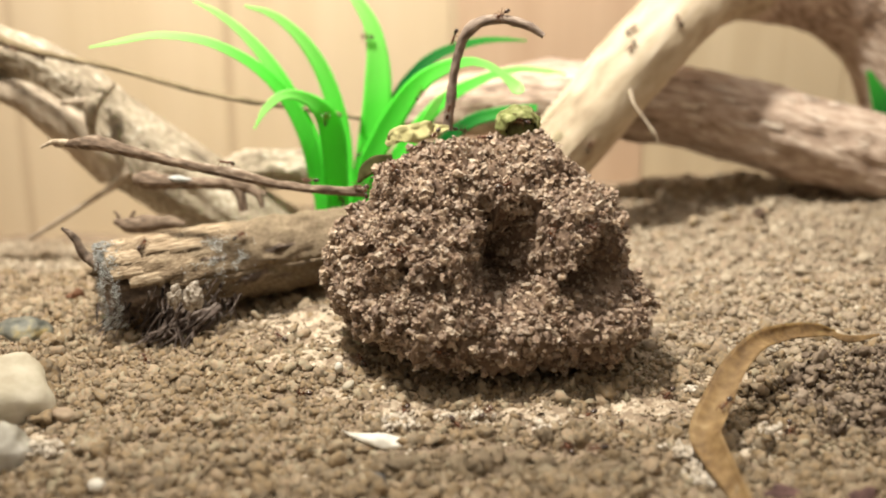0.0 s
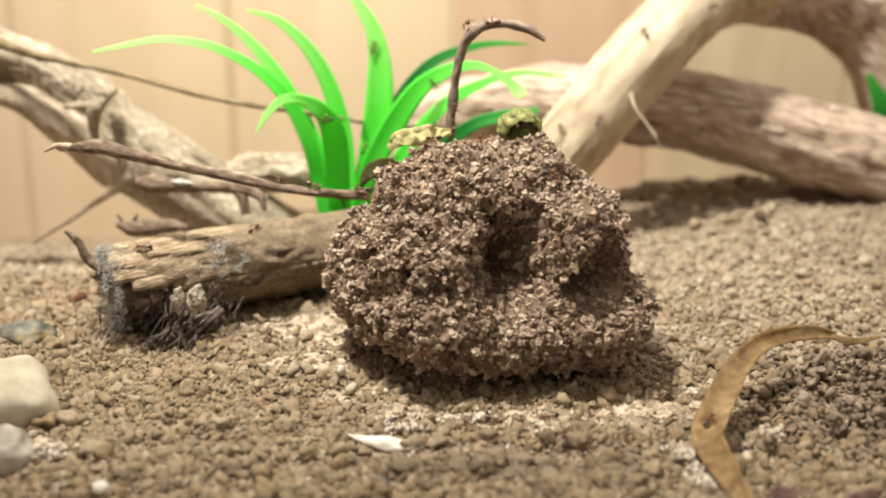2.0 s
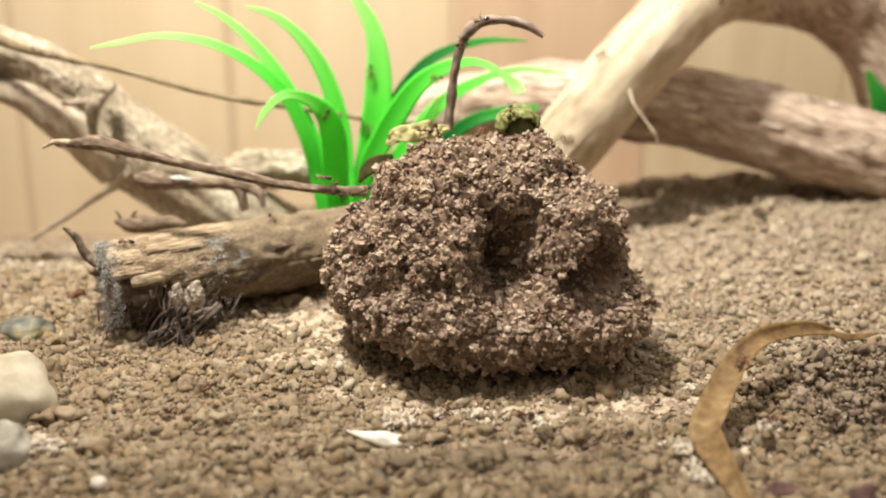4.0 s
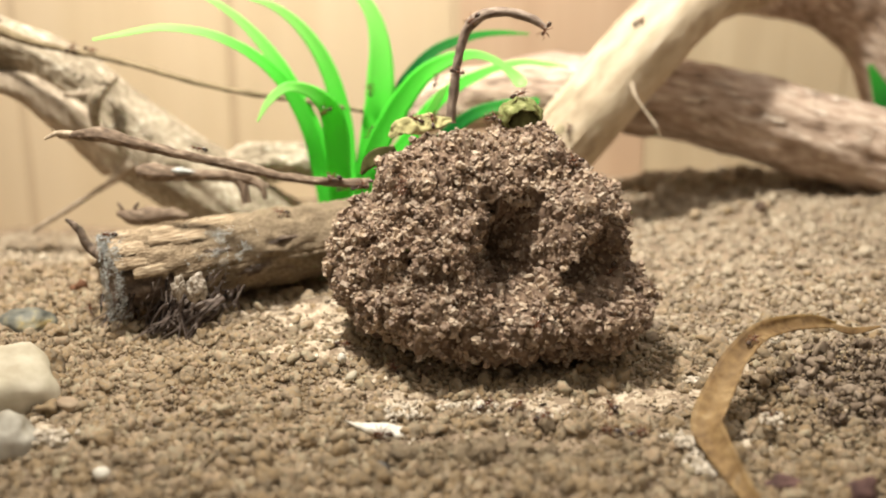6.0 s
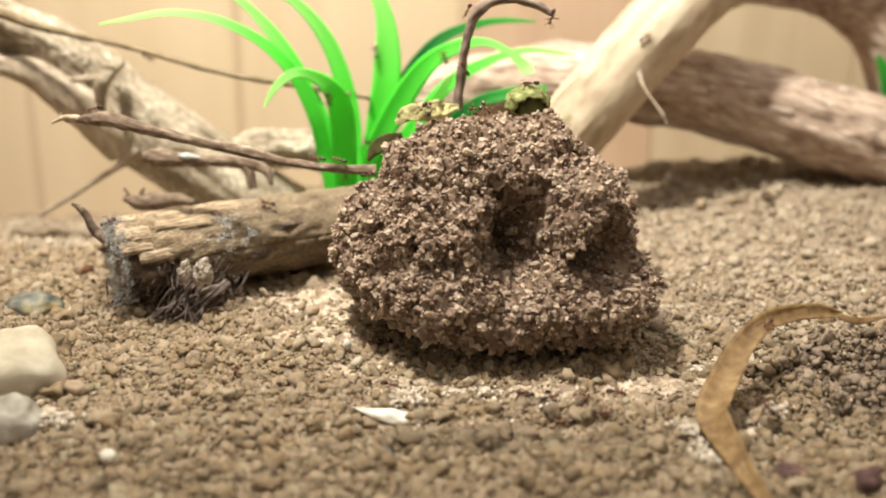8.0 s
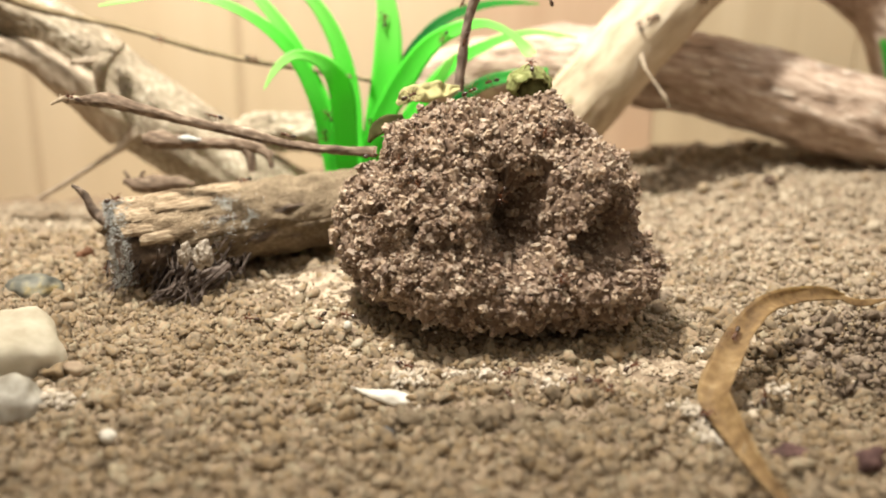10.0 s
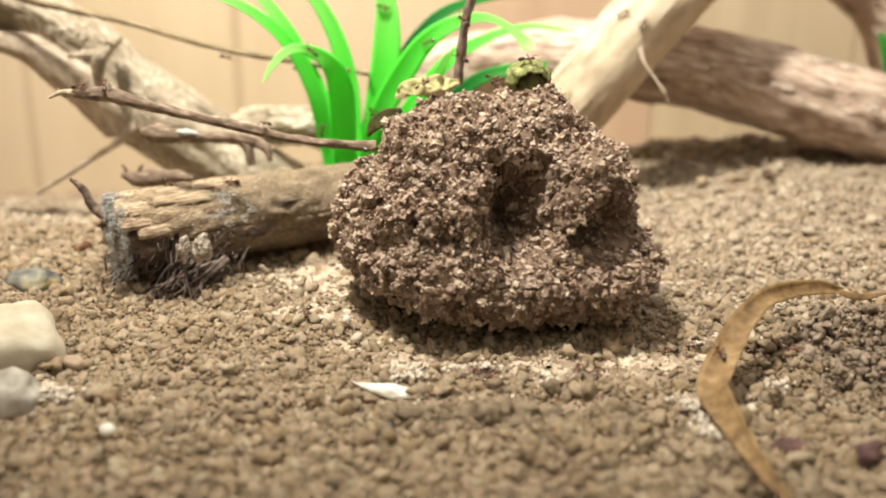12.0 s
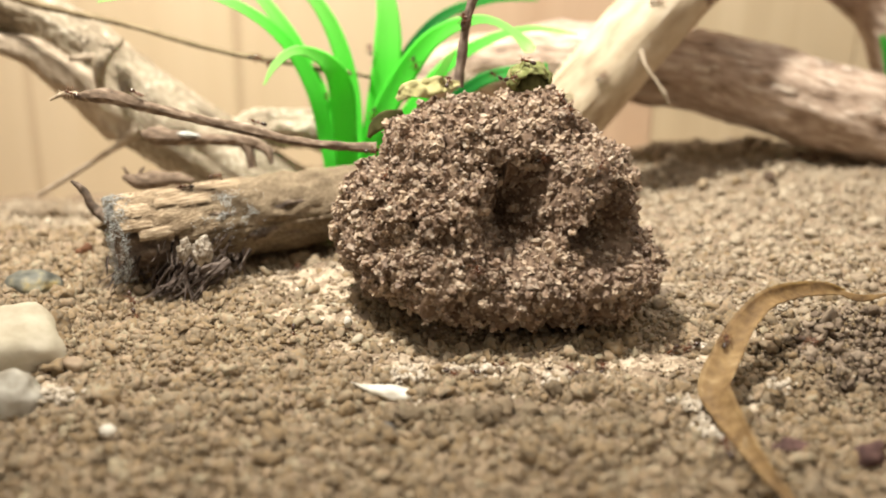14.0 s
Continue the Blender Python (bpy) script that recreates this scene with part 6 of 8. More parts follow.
        (7.60, pose(0.08585, 0.33703, 0.08489, 49, 48, -10)),
        (8.20, pose(0.08778, 0.33796, 0.08446, 7, 69, -55)),
        (8.90, pose(0.08776, 0.33745, 0.08314, 70, 31, 20)),
        (9.60, pose(0.08775, 0.33699, 0.08181, 74, -27, 37)),
        (10.30, pose(0.08774, 0.33656, 0.08049, 1, -80, 121)),
        (14.00, pose(0.08789, 0.33700, 0.08162, 1, -78, 122)),
    ],
    [
        (0.00, pose(-0.02484, 0.32065, 0.07466, -80, -8, -166)),
        (0.20, pose(-0.02485, 0.32061, 0.07443, 110, -119, -1)),
        (0.40, pose(-0.02485, 0.32056, 0.07420, 69, -63, 35)),
        (0.53, pose(-0.02470, 0.32069, 0.07458, 80, -15, 18)),
        (0.67, pose(-0.02455, 0.32083, 0.07496, 79, 34, 7)),
        (0.80, pose(-0.02439, 0.32094, 0.07534, 37, 78, -39)),
        (1.60, pose(-0.02404, 0.32068, 0.07324, 68, 67, -8)),
        (1.73, pose(-0.02390, 0.32067, 0.07292, 81, 22, 10)),
        (1.87, pose(-0.02377, 0.32065, 0.07261, 81, -25, 18)),
        (2.00, pose(-0.02363, 0.32064, 0.07230, 65, -70, 38)),
        (2.40, pose(-0.02337, 0.32087, 0.07328, 65, -70, 37)),
        (2.53, pose(-0.02340, 0.32084, 0.07316, 81, -15, 15)),
        (2.67, pose(-0.02343, 0.32081, 0.07303, 79, 41, 5)),
        (2.80, pose(-0.02346, 0.32079, 0.07290, -47, 78, -126)),
        (3.20, pose(-0.02375, 0.32031, 0.07028, -24, 81, -99)),
        (5.30, pose(-0.02454, 0.31803, 0.05135, -22, 86, -96)),
        (5.70, pose(-0.02462, 0.31773, 0.04638, 95, 126, 18)),
        (6.10, pose(-0.02427, 0.30605, 0.04240, 79, 111, 0)),
        (6.40, pose(-0.02505, 0.30627, 0.04052, 86, 163, 10)),
        (6.70, pose(-0.02585, 0.30650, 0.03864, 85, -146, 15)),
        (7.00, pose(-0.02663, 0.30672, 0.03676, 47, -97, 55)),
        (7.60, pose(-0.02662, 0.30685, 0.03602, 92, -32, 14)),
        (8.20, pose(-0.02655, 0.30703, 0.03509, 97, 31, 15)),
        (11.10, pose(-0.02607, 0.30676, 0.03701, 104, 65, 25)),
        (14.00, pose(-0.02572, 0.30661, 0.03813, 68, 102, -10)),
    ],
    [
        (0.00, pose(-0.02719, 0.31657, 0.03697, 94, -29, 10)),
        (3.20, pose(-0.02638, 0.31702, 0.04175, 92, -71, 14)),
        (5.30, pose(-0.02364, 0.31818, 0.05002, 107, -105, -4)),
        (6.50, pose(-0.02593, 0.31604, 0.05948, 90, -83, 23)),
        (6.90, pose(-0.02567, 0.31618, 0.06182, 76, -83, 38)),
        (7.70, pose(-0.02532, 0.31870, 0.06196, 129, -99, -18)),
        (8.00, pose(-0.02545, 0.31875, 0.06306, 129, -99, -19)),
        (8.20, pose(-0.02512, 0.31893, 0.06344, 79, -61, 30)),
        (10.30, pose(-0.02284, 0.32029, 0.06825, 2, -83, 101)),
        (11.50, pose(-0.02290, 0.32053, 0.07010, 0, -83, 102)),
        (11.77, pose(-0.02300, 0.32048, 0.06994, 81, -32, 18)),
        (12.03, pose(-0.02310, 0.32042, 0.06977, 82, 27, 11)),
        (12.30, pose(-0.02321, 0.32037, 0.06961, 32, 81, -42)),
        (13.10, pose(-0.02219, 0.31946, 0.05993, 105, 115, 23)),
        (13.30, pose(-0.02405, 0.31854, 0.05557, 80, 56, 8)),
        (13.50, pose(-0.02589, 0.31753, 0.05121, 87, 0, 20)),
        (13.75, pose(-0.02657, 0.31676, 0.05416, 59, -39, 43)),
        (14.00, pose(-0.02722, 0.31676, 0.05659, -10, -51, 104)),
    ],
    [
        (0.00, pose(-0.03293, 0.30558, 0.02357, 49, -108, 31)),
        (3.20, pose(-0.03315, 0.30537, 0.02456, 44, -110, 37)),
        (5.30, pose(-0.03283, 0.30523, 0.02484, 112, -50, -24)),
        (6.27, pose(-0.03162, 0.28714, 0.02920, 93, -5, -4)),
        (7.23, pose(-0.03402, 0.30194, 0.02620, 98, 41, 10)),
        (8.20, pose(-0.03491, 0.30194, 0.02662, -8, 105, -90)),
        (8.75, pose(-0.03577, 0.30276, 0.03171, 69, 135, -6)),
        (9.30, pose(-0.03628, 0.30167, 0.03628, 78, 179, 10)),
        (9.80, pose(-0.03817, 0.30071, 0.03855, 76, -142, 17)),
        (10.30, pose(-0.04136, 0.31029, 0.03893, 59, -101, 32)),
        (10.70, pose(-0.04235, 0.30974, 0.04477, 83, -101, 8)),
        (11.10, pose(-0.04390, 0.31637, 0.04711, 110, -101, -11)),
        (11.50, pose(-0.04462, 0.31525, 0.05213, -3, -103, 90)),
        (11.90, pose(-0.04291, 0.29464, 0.05745, 96, -134, 21)),
        (12.30, pose(-0.04378, 0.29428, 0.05840, 95, -151, 24)),
        (12.70, pose(-0.04466, 0.29385, 0.05891, -90, -13, -154)),
        (13.10, pose(-0.04591, 0.29320, 0.05923, -80, -17, -155)),
        (13.50, pose(-0.05232, 0.30787, 0.05858, -78, 27, -152)),
        (13.80, pose(-0.05651, 0.31249, 0.05545, 111, 116, 33)),
        (14.00, pose(-0.05931, 0.31557, 0.05336, 75, 144, -15)),
    ],
    [
        (0.00, pose(-0.03681, 0.29758, 0.05117, -11, -106, 119)),
        (1.07, pose(-0.03672, 0.29742, 0.05181, 72, -146, 25)),
        (2.13, pose(-0.03664, 0.29729, 0.05245, 75, 157, 8)),
        (3.20, pose(-0.03657, 0.29714, 0.05308, 32, 106, -43)),
        (5.30, pose(-0.03679, 0.29736, 0.05195, 75, 164, 11)),
        (6.75, pose(-0.03794, 0.29701, 0.05153, 64, 123, 0)),
        (8.20, pose(-0.03907, 0.29644, 0.05115, -43, 107, -108)),
        (10.30, pose(-0.04230, 0.31156, 0.03024, 37, 98, -44)),
        (10.83, pose(-0.04245, 0.31154, 0.03021, 83, 154, 7)),
        (11.37, pose(-0.04259, 0.31152, 0.03017, 83, -147, 14)),
        (11.90, pose(-0.04273, 0.31150, 0.03014, -27, -97, 129)),
        (12.70, pose(-0.04228, 0.31063, 0.03657, 132, -77, -37)),
        (13.50, pose(-0.04159, 0.31012, 0.04042, 115, -77, -22)),
        (14.00, pose(-0.04201, 0.31581, 0.04109, 101, -78, -14)),
    ],
    [
        (0.00, pose(-0.00690, 0.30277, 0.05766, 78, -52, -13)),
        (1.07, pose(-0.00485, 0.30235, 0.06037, 79, -1, -23)),
        (2.13, pose(-0.00279, 0.30219, 0.06305, 71, 53, -34)),
        (3.20, pose(-0.00073, 0.30220, 0.06571, 124, 112, 16)),
        (3.90, pose(-0.00142, 0.30185, 0.06367, -75, 13, 164)),
        (4.60, pose(-0.00209, 0.29974, 0.06183, 94, -137, -31)),
        (5.30, pose(-0.00277, 0.29974, 0.05977, 38, -74, 25)),
        (8.20, pose(-0.00195, 0.30190, 0.06322, -66, -52, 140)),
        (9.25, pose(-0.00231, 0.30221, 0.06373, -78, 8, 164)),
        (10.30, pose(-0.00267, 0.30247, 0.06426, 120, 112, 11)),
        (11.10, pose(-0.00316, 0.30227, 0.06277, 105, 139, -9)),
        (11.50, pose(-0.00484, 0.30257, 0.06122, -80, 18, 163)),
        (12.30, pose(-0.00798, 0.30354, 0.06023, 94, 150, -13)),
        (12.70, pose(-0.01034, 0.30402, 0.05884, 86, 113, -13)),
        (13.10, pose(-0.01268, 0.30437, 0.05747, 111, 75, 17)),
        (13.50, pose(-0.01219, 0.30442, 0.05567, 95, 74, -6)),
        (14.00, pose(-0.01193, 0.30437, 0.05487, 89, 74, -14)),
    ],
    [
        (0.00, pose(-0.14267, 0.32094, 0.07074, 76, 7, 5)),
        (1.60, pose(-0.14073, 0.32023, 0.07112, 73, 11, 3)),
        (3.20, pose(-0.13917, 0.32042, 0.07143, 61, 20, -1)),
        (4.25, pose(-0.13281, 0.31961, 0.06926, 73, 16, 1)),
        (5.30, pose(-0.13232, 0.33357, 0.06583, 48, 27, 13)),
        (5.57, pose(-0.12314, 0.31894, 0.06717, 86, 15, -4)),
        (5.83, pose(-0.11974, 0.31886, 0.06728, 86, 14, -1)),
        (5.96, pose(-0.11823, 0.31938, 0.06728, 33, 14, -11)),
        (6.10, pose(-0.11673, 0.31991, 0.06729, -19, 6, -17)),
        (6.20, pose(-0.11553, 0.31919, 0.06679, 25, 16, -17)),
        (6.30, pose(-0.11434, 0.31846, 0.06629, 71, 23, -9)),
        (6.50, pose(-0.11233, 0.31809, 0.06520, 76, 29, -7)),
        (6.90, pose(-0.11233, 0.31809, 0.06520, 78, -5, 2)),
        (7.30, pose(-0.10995, 0.31835, 0.06535, 66, 22, -7)),
        (7.50, pose(-0.10701, 0.31806, 0.06405, 65, 18, -5)),
        (7.70, pose(-0.10425, 0.31830, 0.06269, 105, 14, -1)),
        (8.00, pose(-0.10054, 0.31814, 0.06163, 114, 32, 4)),
        (8.20, pose(-0.09868, 0.31828, 0.06084, 167, 15, -5)),
        (8.72, pose(-0.08955, 0.31773, 0.05921, 119, 15, -5)),
        (9.25, pose(-0.08041, 0.31718, 0.05758, 71, 15, -5)),
        (10.30, pose(-0.06211, 0.31597, 0.05432, 64, 11, -9)),
        (10.90, pose(-0.05768, 0.31584, 0.05304, 108, 10, -2)),
        (11.50, pose(-0.05327, 0.31584, 0.05174, 164, 6, -1)),
        (14.00, pose(-0.04522, 0.31666, 0.05051, 91, 7, 3)),
    ],
    [
        (0.00, pose(-0.13782, 0.33084, 0.06713, -63, -23, -167)),
        (0.40, pose(-0.13782, 0.33084, 0.06713, -65, -12, -161)),
        (0.80, pose(-0.13782, 0.33085, 0.06713, -60, 35, -137)),
        (1.00, pose(-0.13782, 0.33085, 0.06713, 12, 65, -53)),
        (1.20, pose(-0.13782, 0.33085, 0.06713, 63, 26, 12)),
        (3.20, pose(-0.13144, 0.31982, 0.06815, 76, 7, 9)),
        (4.45, pose(-0.12779, 0.31928, 0.06821, 70, -5, 2)),
        (5.70, pose(-0.12433, 0.31926, 0.06822, 49, -8, 9)),
        (6.10, pose(-0.12340, 0.31945, 0.06818, 86, -48, -2)),
        (6.30, pose(-0.12295, 0.31956, 0.06816, 79, -103, 1)),
        (6.50, pose(-0.12249, 0.31968, 0.06814, 81, -159, -3)),
        (6.70, pose(-0.12241, 0.31945, 0.06799, -58, -24, 180)),
        (6.90, pose(-0.12233, 0.31921, 0.06783, -15, -28, -180)),
        (7.04, pose(-0.12227, 0.31906, 0.06773, -46, 9, -165)),
        (7.17, pose(-0.12222, 0.31890, 0.06762, 102, 132, 7)),
        (7.43, pose(-0.12328, 0.31901, 0.06704, 86, 68, -9)),
        (7.70, pose(-0.12261, 0.31900, 0.06678, 48, 34, 10)),
        (7.95, pose(-0.12199, 0.31899, 0.06654, 94, 8, -6)),
        (8.20, pose(-0.11954, 0.31863, 0.06663, 61, 12, -7)),
        (10.30, pose(-0.09340, 0.31780, 0.05969, 92, 14, -3)),
        (12.50, pose(-0.07073, 0.31685, 0.05411, 160, 6, -12)),
        (12.75, pose(-0.06923, 0.31642, 0.05429, 121, 1, -8)),
        (13.00, pose(-0.06774, 0.31599, 0.05446, 83, 1, -2)),
        (13.50, pose(-0.06497, 0.31615, 0.05470, 68, 1, 1)),
        (14.00, pose(-0.06505, 0.31589, 0.05419, 65, -2, 3)),
    ],
    [
        (0.00, pose(-0.08017, 0.24401, 0.02475, 31, -29, 70)),
        (0.60, pose(-0.08010, 0.24422, 0.02488, -19, -33, 155)),
        (1.20, pose(-0.08002, 0.24446, 0.02499, -39, -5, -151)),
        (3.20, pose(-0.08184, 0.24331, 0.02536, -34, -16, -167)),
        (5.30, pose(-0.08777, 0.24312, 0.02571, -21, 12, -148)),
        (6.27, pose(-0.08885, 0.24261, 0.02567, -55, -12, 161)),
        (6.75, pose(-0.08929, 0.24206, 0.02573, -23, -46, 144)),
        (7.23, pose(-0.08972, 0.24151, 0.02580, 48, -56, 86)),
        (8.20, pose(-0.09112, 0.24184, 0.02553, 79, -16, 20)),
        (10.30, pose(-0.09004, 0.24438, 0.02602, 50, -8, 33)),
        (10.70, pose(-0.08852, 0.24577, 0.02601, 38, 6, 30)),
        (10.90, pose(-0.08739, 0.24549, 0.02610, 22, -22, 56)),
        (11.10, pose(-0.08631, 0.24532, 0.02616, 2, -13, 93)),
        (11.37, pose(-0.08387, 0.24886, 0.02597, 2, -17, 98)),
        (11.63, pose(-0.08082, 0.24967, 0.02643, 3, -34, 113)),
        (11.72, pose(-0.08004, 0.25035, 0.02646, -19, -24, 179)),
        (11.81, pose(-0.07925, 0.25103, 0.02649, -20, -2, -125)),
        (11.90, pose(-0.07847, 0.25171, 0.02651, -3, 11, -68)),
        (12.17, pose(-0.07641, 0.25262, 0.02665, 9, 12, 2)),
        (12.43, pose(-0.07430, 0.25412, 0.02667, 20, -7, 57)),
        (12.70, pose(-0.07182, 0.25527, 0.02685, 3, -2, 40)),
        (14.00, pose(-0.06668, 0.25965, 0.02700, 12, -2, 40)),
    ],
    [
        (0.00, pose(-0.05723, 0.25657, 0.02404, 58, -20, 46)),
        (1.60, pose(-0.05536, 0.26039, 0.02485, 32, -28, 57)),
        (3.20, pose(-0.05168, 0.26816, 0.02601, 14, 13, 4)),
        (3.90, pose(-0.05009, 0.26840, 0.02584, 4, 23, -43)),
        (4.60, pose(-0.04849, 0.26866, 0.02567, -16, 20, -96)),
        (5.30, pose(-0.04688, 0.26883, 0.02552, -31, -1, -138)),
        (8.20, pose(-0.05287, 0.26195, 0.02539, -34, -16, -173)),
        (10.30, pose(-0.06005, 0.26528, 0.02598, -19, -1, -123)),
        (12.50, pose(-0.06258, 0.25566, 0.02546, -37, -11, -156)),
        (14.00, pose(-0.07300, 0.25316, 0.02577, -37, -5, -161)),
    ],
    [
        (0.00, pose(0.02015, 0.23989, 0.05910, -66, -19, 179)),
        (1.60, pose(0.01878, 0.24029, 0.05938, -37, -50, 127)),
        (3.20, pose(0.01725, 0.23859, 0.05998, -11, -73, 68)),
        (5.30, pose(0.01777, 0.24119, 0.06244, -8, -39, 77)),
        (5.70, pose(0.01821, 0.24113, 0.06265, -11, -38, 76)),
        (5.90, pose(0.01835, 0.24133, 0.06286, 19, -27, 42)),
        (6.10, pose(0.01842, 0.24162, 0.06300, 37, -16, -12)),
        (6.30, pose(0.01879, 0.24205, 0.06316, 89, -26, -23)),
        (6.50, pose(0.01915, 0.24248, 0.06332, 144, -24, -39)),
        (6.63, pose(0.01940, 0.24248, 0.06339, 136, 8, 3)),
        (6.77, pose(0.01966, 0.24248, 0.06346, 153, 37, 51)),
        (6.90, pose(0.01992, 0.24248, 0.06354, 15, 142, -62)),
        (7.17, pose(0.01972, 0.24248, 0.06324, 50, 180, -22)),
        (7.43, pose(0.01955, 0.24248, 0.06295, 60, -131, 0)),
        (7.56, pose(0.01939, 0.24194, 0.06290, -29, -71, 85)),
        (7.70, pose(0.01924, 0.24141, 0.06285, 16, -34, 34)),
        (7.79, pose(0.01939, 0.24140, 0.06282, -10, -39, 90)),
        (7.87, pose(0.01954, 0.24139, 0.06279, -30, -24, 140)),
        (8.03, pose(0.02001, 0.24214, 0.06262, -36, 3, -171)),
        (8.20, pose(0.02056, 0.24232, 0.06250, -28, 14, -126)),
        (8.90, pose(0.02012, 0.24162, 0.06240, -38, -9, -172)),
        (9.60, pose(0.01972, 0.24110, 0.06229, -18, -26, 135)),
        (10.30, pose(0.01930, 0.24053, 0.06218, 10, -40, 73)),
        (10.50, pose(0.02122, 0.24109, 0.06193, 30, -39, 83)),
        (10.60, pose(0.02189, 0.24159, 0.06180, 42, -15, 43)),
        (10.70, pose(0.02256, 0.24208, 0.06168, 36, 11, 8)),
        (10.77, pose(0.02254, 0.24205, 0.06168, 31, -17, 54)),
        (10.83, pose(0.02252, 0.24202, 0.06168, 4, -31, 112)),
        (10.90, pose(0.02249, 0.24199, 0.06168, -24, -17, 170)),
        (11.10, pose(0.02232, 0.24085, 0.06180, -33, -8, -161)),
        (11.30, pose(0.02004, 0.24081, 0.06205, -22, -33, 134)),
        (11.50, pose(0.01774, 0.24091, 0.06228, 4, -35, 52)),
        (11.90, pose(0.01827, 0.24086, 0.06248, 41, -15, 4)),
        (12.30, pose(0.01881, 0.24101, 0.06266, 24, 14, -32)),
        (12.70, pose(0.02032, 0.24128, 0.06212, 35, 32, -20)),
        (12.83, pose(0.02099, 0.24120, 0.06191, -15, 46, -91)),
        (12.97, pose(0.02161, 0.24033, 0.06180, -38, 6, -144)),
        (13.10, pose(0.02226, 0.23999, 0.06163, -32, -30, 159)),
        (13.50, pose(0.01943, 0.24092, 0.06232, -38, -24, 169)),
        (14.00, pose(0.01877, 0.24054, 0.06230, -47, -12, 156)),
    ],
    [
        (0.00, pose(-0.00198, 0.24429, 0.05489, -31, 23, -125)),
        (1.60, pose(-0.00270, 0.24323, 0.05496, -64, 4, -164)),
        (3.20, pose(-0.00343, 0.24228, 0.05502, -41, 0, 177)),
        (5.30, pose(-0.00663, 0.24483, 0.05661, -49, -22, 177)),
        (5.90, pose(-0.00748, 0.24467, 0.05665, 110, -156, 3)),
        (6.50, pose(-0.00830, 0.24311, 0.05690, -57, -13, -172)),
        (6.90, pose(-0.01035, 0.24244, 0.05745, -46, 24, -167)),
        (7.10, pose(-0.01023, 0.24218, 0.05735, -2, 57, -88)),
        (7.30, pose(-0.01012, 0.24208, 0.05723, 66, 35, 6)),
        (7.50, pose(-0.00867, 0.24255, 0.05688, 10, 59, -53)),
        (7.70, pose(-0.00728, 0.24435, 0.05631, -45, 52, -130)),
        (8.20, pose(-0.00859, 0.24217, 0.05638, -64, 49, -152)),
        (8.90, pose(-0.00971, 0.24212, 0.05574, 7, 64, -77)),
        (9.60, pose(-0.01080, 0.24090, 0.05527, 65, 18, -25)),
        (9.95, pose(-0.01135, 0.24063, 0.05498, 76, -15, 6)),
        (10.30, pose(-0.01191, 0.24036, 0.05469, 66, -48, 41)),
        (12.50, pose(-0.00615, 0.24422, 0.05596, 56, -27, 19)),
        (14.00, pose(-0.00194, 0.24571, 0.05624, 37, -36, 74)),
    ],
    [
        (0.00, pose(0.01087, 0.23727, 0.05467, -27, 2, 165)),
        (1.60, pose(0.00970, 0.24376, 0.05356, -53, -53, 151)),
        (2.40, pose(0.00884, 0.24043, 0.05413, 55, -53, 50)),
        (3.20, pose(0.00798, 0.23710, 0.05470, 85, -1, 29)),
        (3.75, pose(0.00877, 0.23844, 0.05518, 34, -21, 52)),
        (4.30, pose(0.00955, 0.23978, 0.05566, -23, -14, 83)),
        (5.40, pose(0.01108, 0.24132, 0.05680, -63, -6, 114)),
        (6.50, pose(0.01261, 0.24285, 0.05795, -96, 19, 135)),
        (7.50, pose(0.01021, 0.24132, 0.05715, -58, 10, 160)),
        (8.20, pose(0.00558, 0.24132, 0.05661, -79, 5, 164)),
        (8.90, pose(0.00500, 0.24132, 0.05647, 109, -129, -28)),
        (9.60, pose(0.00442, 0.24132, 0.05633, 66, -68, 10)),
        (10.30, pose(0.00383, 0.24132, 0.05618, 84, -12, -12)),
        (12.50, pose(0.01358, 0.24367, 0.05765, 83, -27, -51)),
        (13.80, pose(0.01449, 0.24063, 0.05854, 75, -27, -39)),
        (14.00, pose(0.01481, 0.24028, 0.05857, 72, -20, -38)),
    ],
    [
        (0.00, pose(-0.01097, 0.21392, 0.03324, 69, 32, 4)),
        (1.60, pose(-0.00972, 0.21243, 0.03121, 51, -36, 12)),
        (3.20, pose(-0.00858, 0.21431, 0.02808, 115, -112, -36)),
        (4.25, pose(-0.00902, 0.21735, 0.03607, -57, -15, 163)),
        (5.30, pose(-0.00947, 0.22117, 0.04346, -50, 24, -142)),
        (8.20, pose(-0.01077, 0.22022, 0.04225, -59, -24, 175)),
        (9.25, pose(-0.01169, 0.22280, 0.04213, 92, 173, -1)),
        (10.30, pose(-0.01261, 0.22538, 0.04201, 57, 144, -15)),
        (12.50, pose(-0.01363, 0.22082, 0.03916, 104, 141, -11)),
        (14.00, pose(-0.01530, 0.22436, 0.03731, -54, 39, -176)),
    ],
    [
        (0.00, pose(0.02589, 0.21336, 0.03629, -33, -59, 79)),
        (0.50, pose(0.02664, 0.21346, 0.03738, -16, -70, 47)),
        (0.75, pose(0.02698, 0.21332, 0.03799, 65, -19, -43)),
        (1.00, pose(0.02733, 0.21317, 0.03859, 64, 50, -65)),
        (1.50, pose(0.02801, 0.21289, 0.03980, 29, 86, -83)),
        (3.20, pose(0.02347, 0.20653, 0.02163, -22, 50, -135)),
        (5.30, pose(0.02282, 0.20448, 0.01815, -41, 18, -169)),
        (6.27, pose(0.02130, 0.20291, 0.01651, -24, 69, -130)),
        (6.75, pose(0.02058, 0.20236, 0.01560, 59, 52, -38)),
        (7.23, pose(0.01985, 0.20182, 0.01469, 70, 13, -16)),
        (8.20, pose(0.01861, 0.20289, 0.01198, 89, -34, 11)),
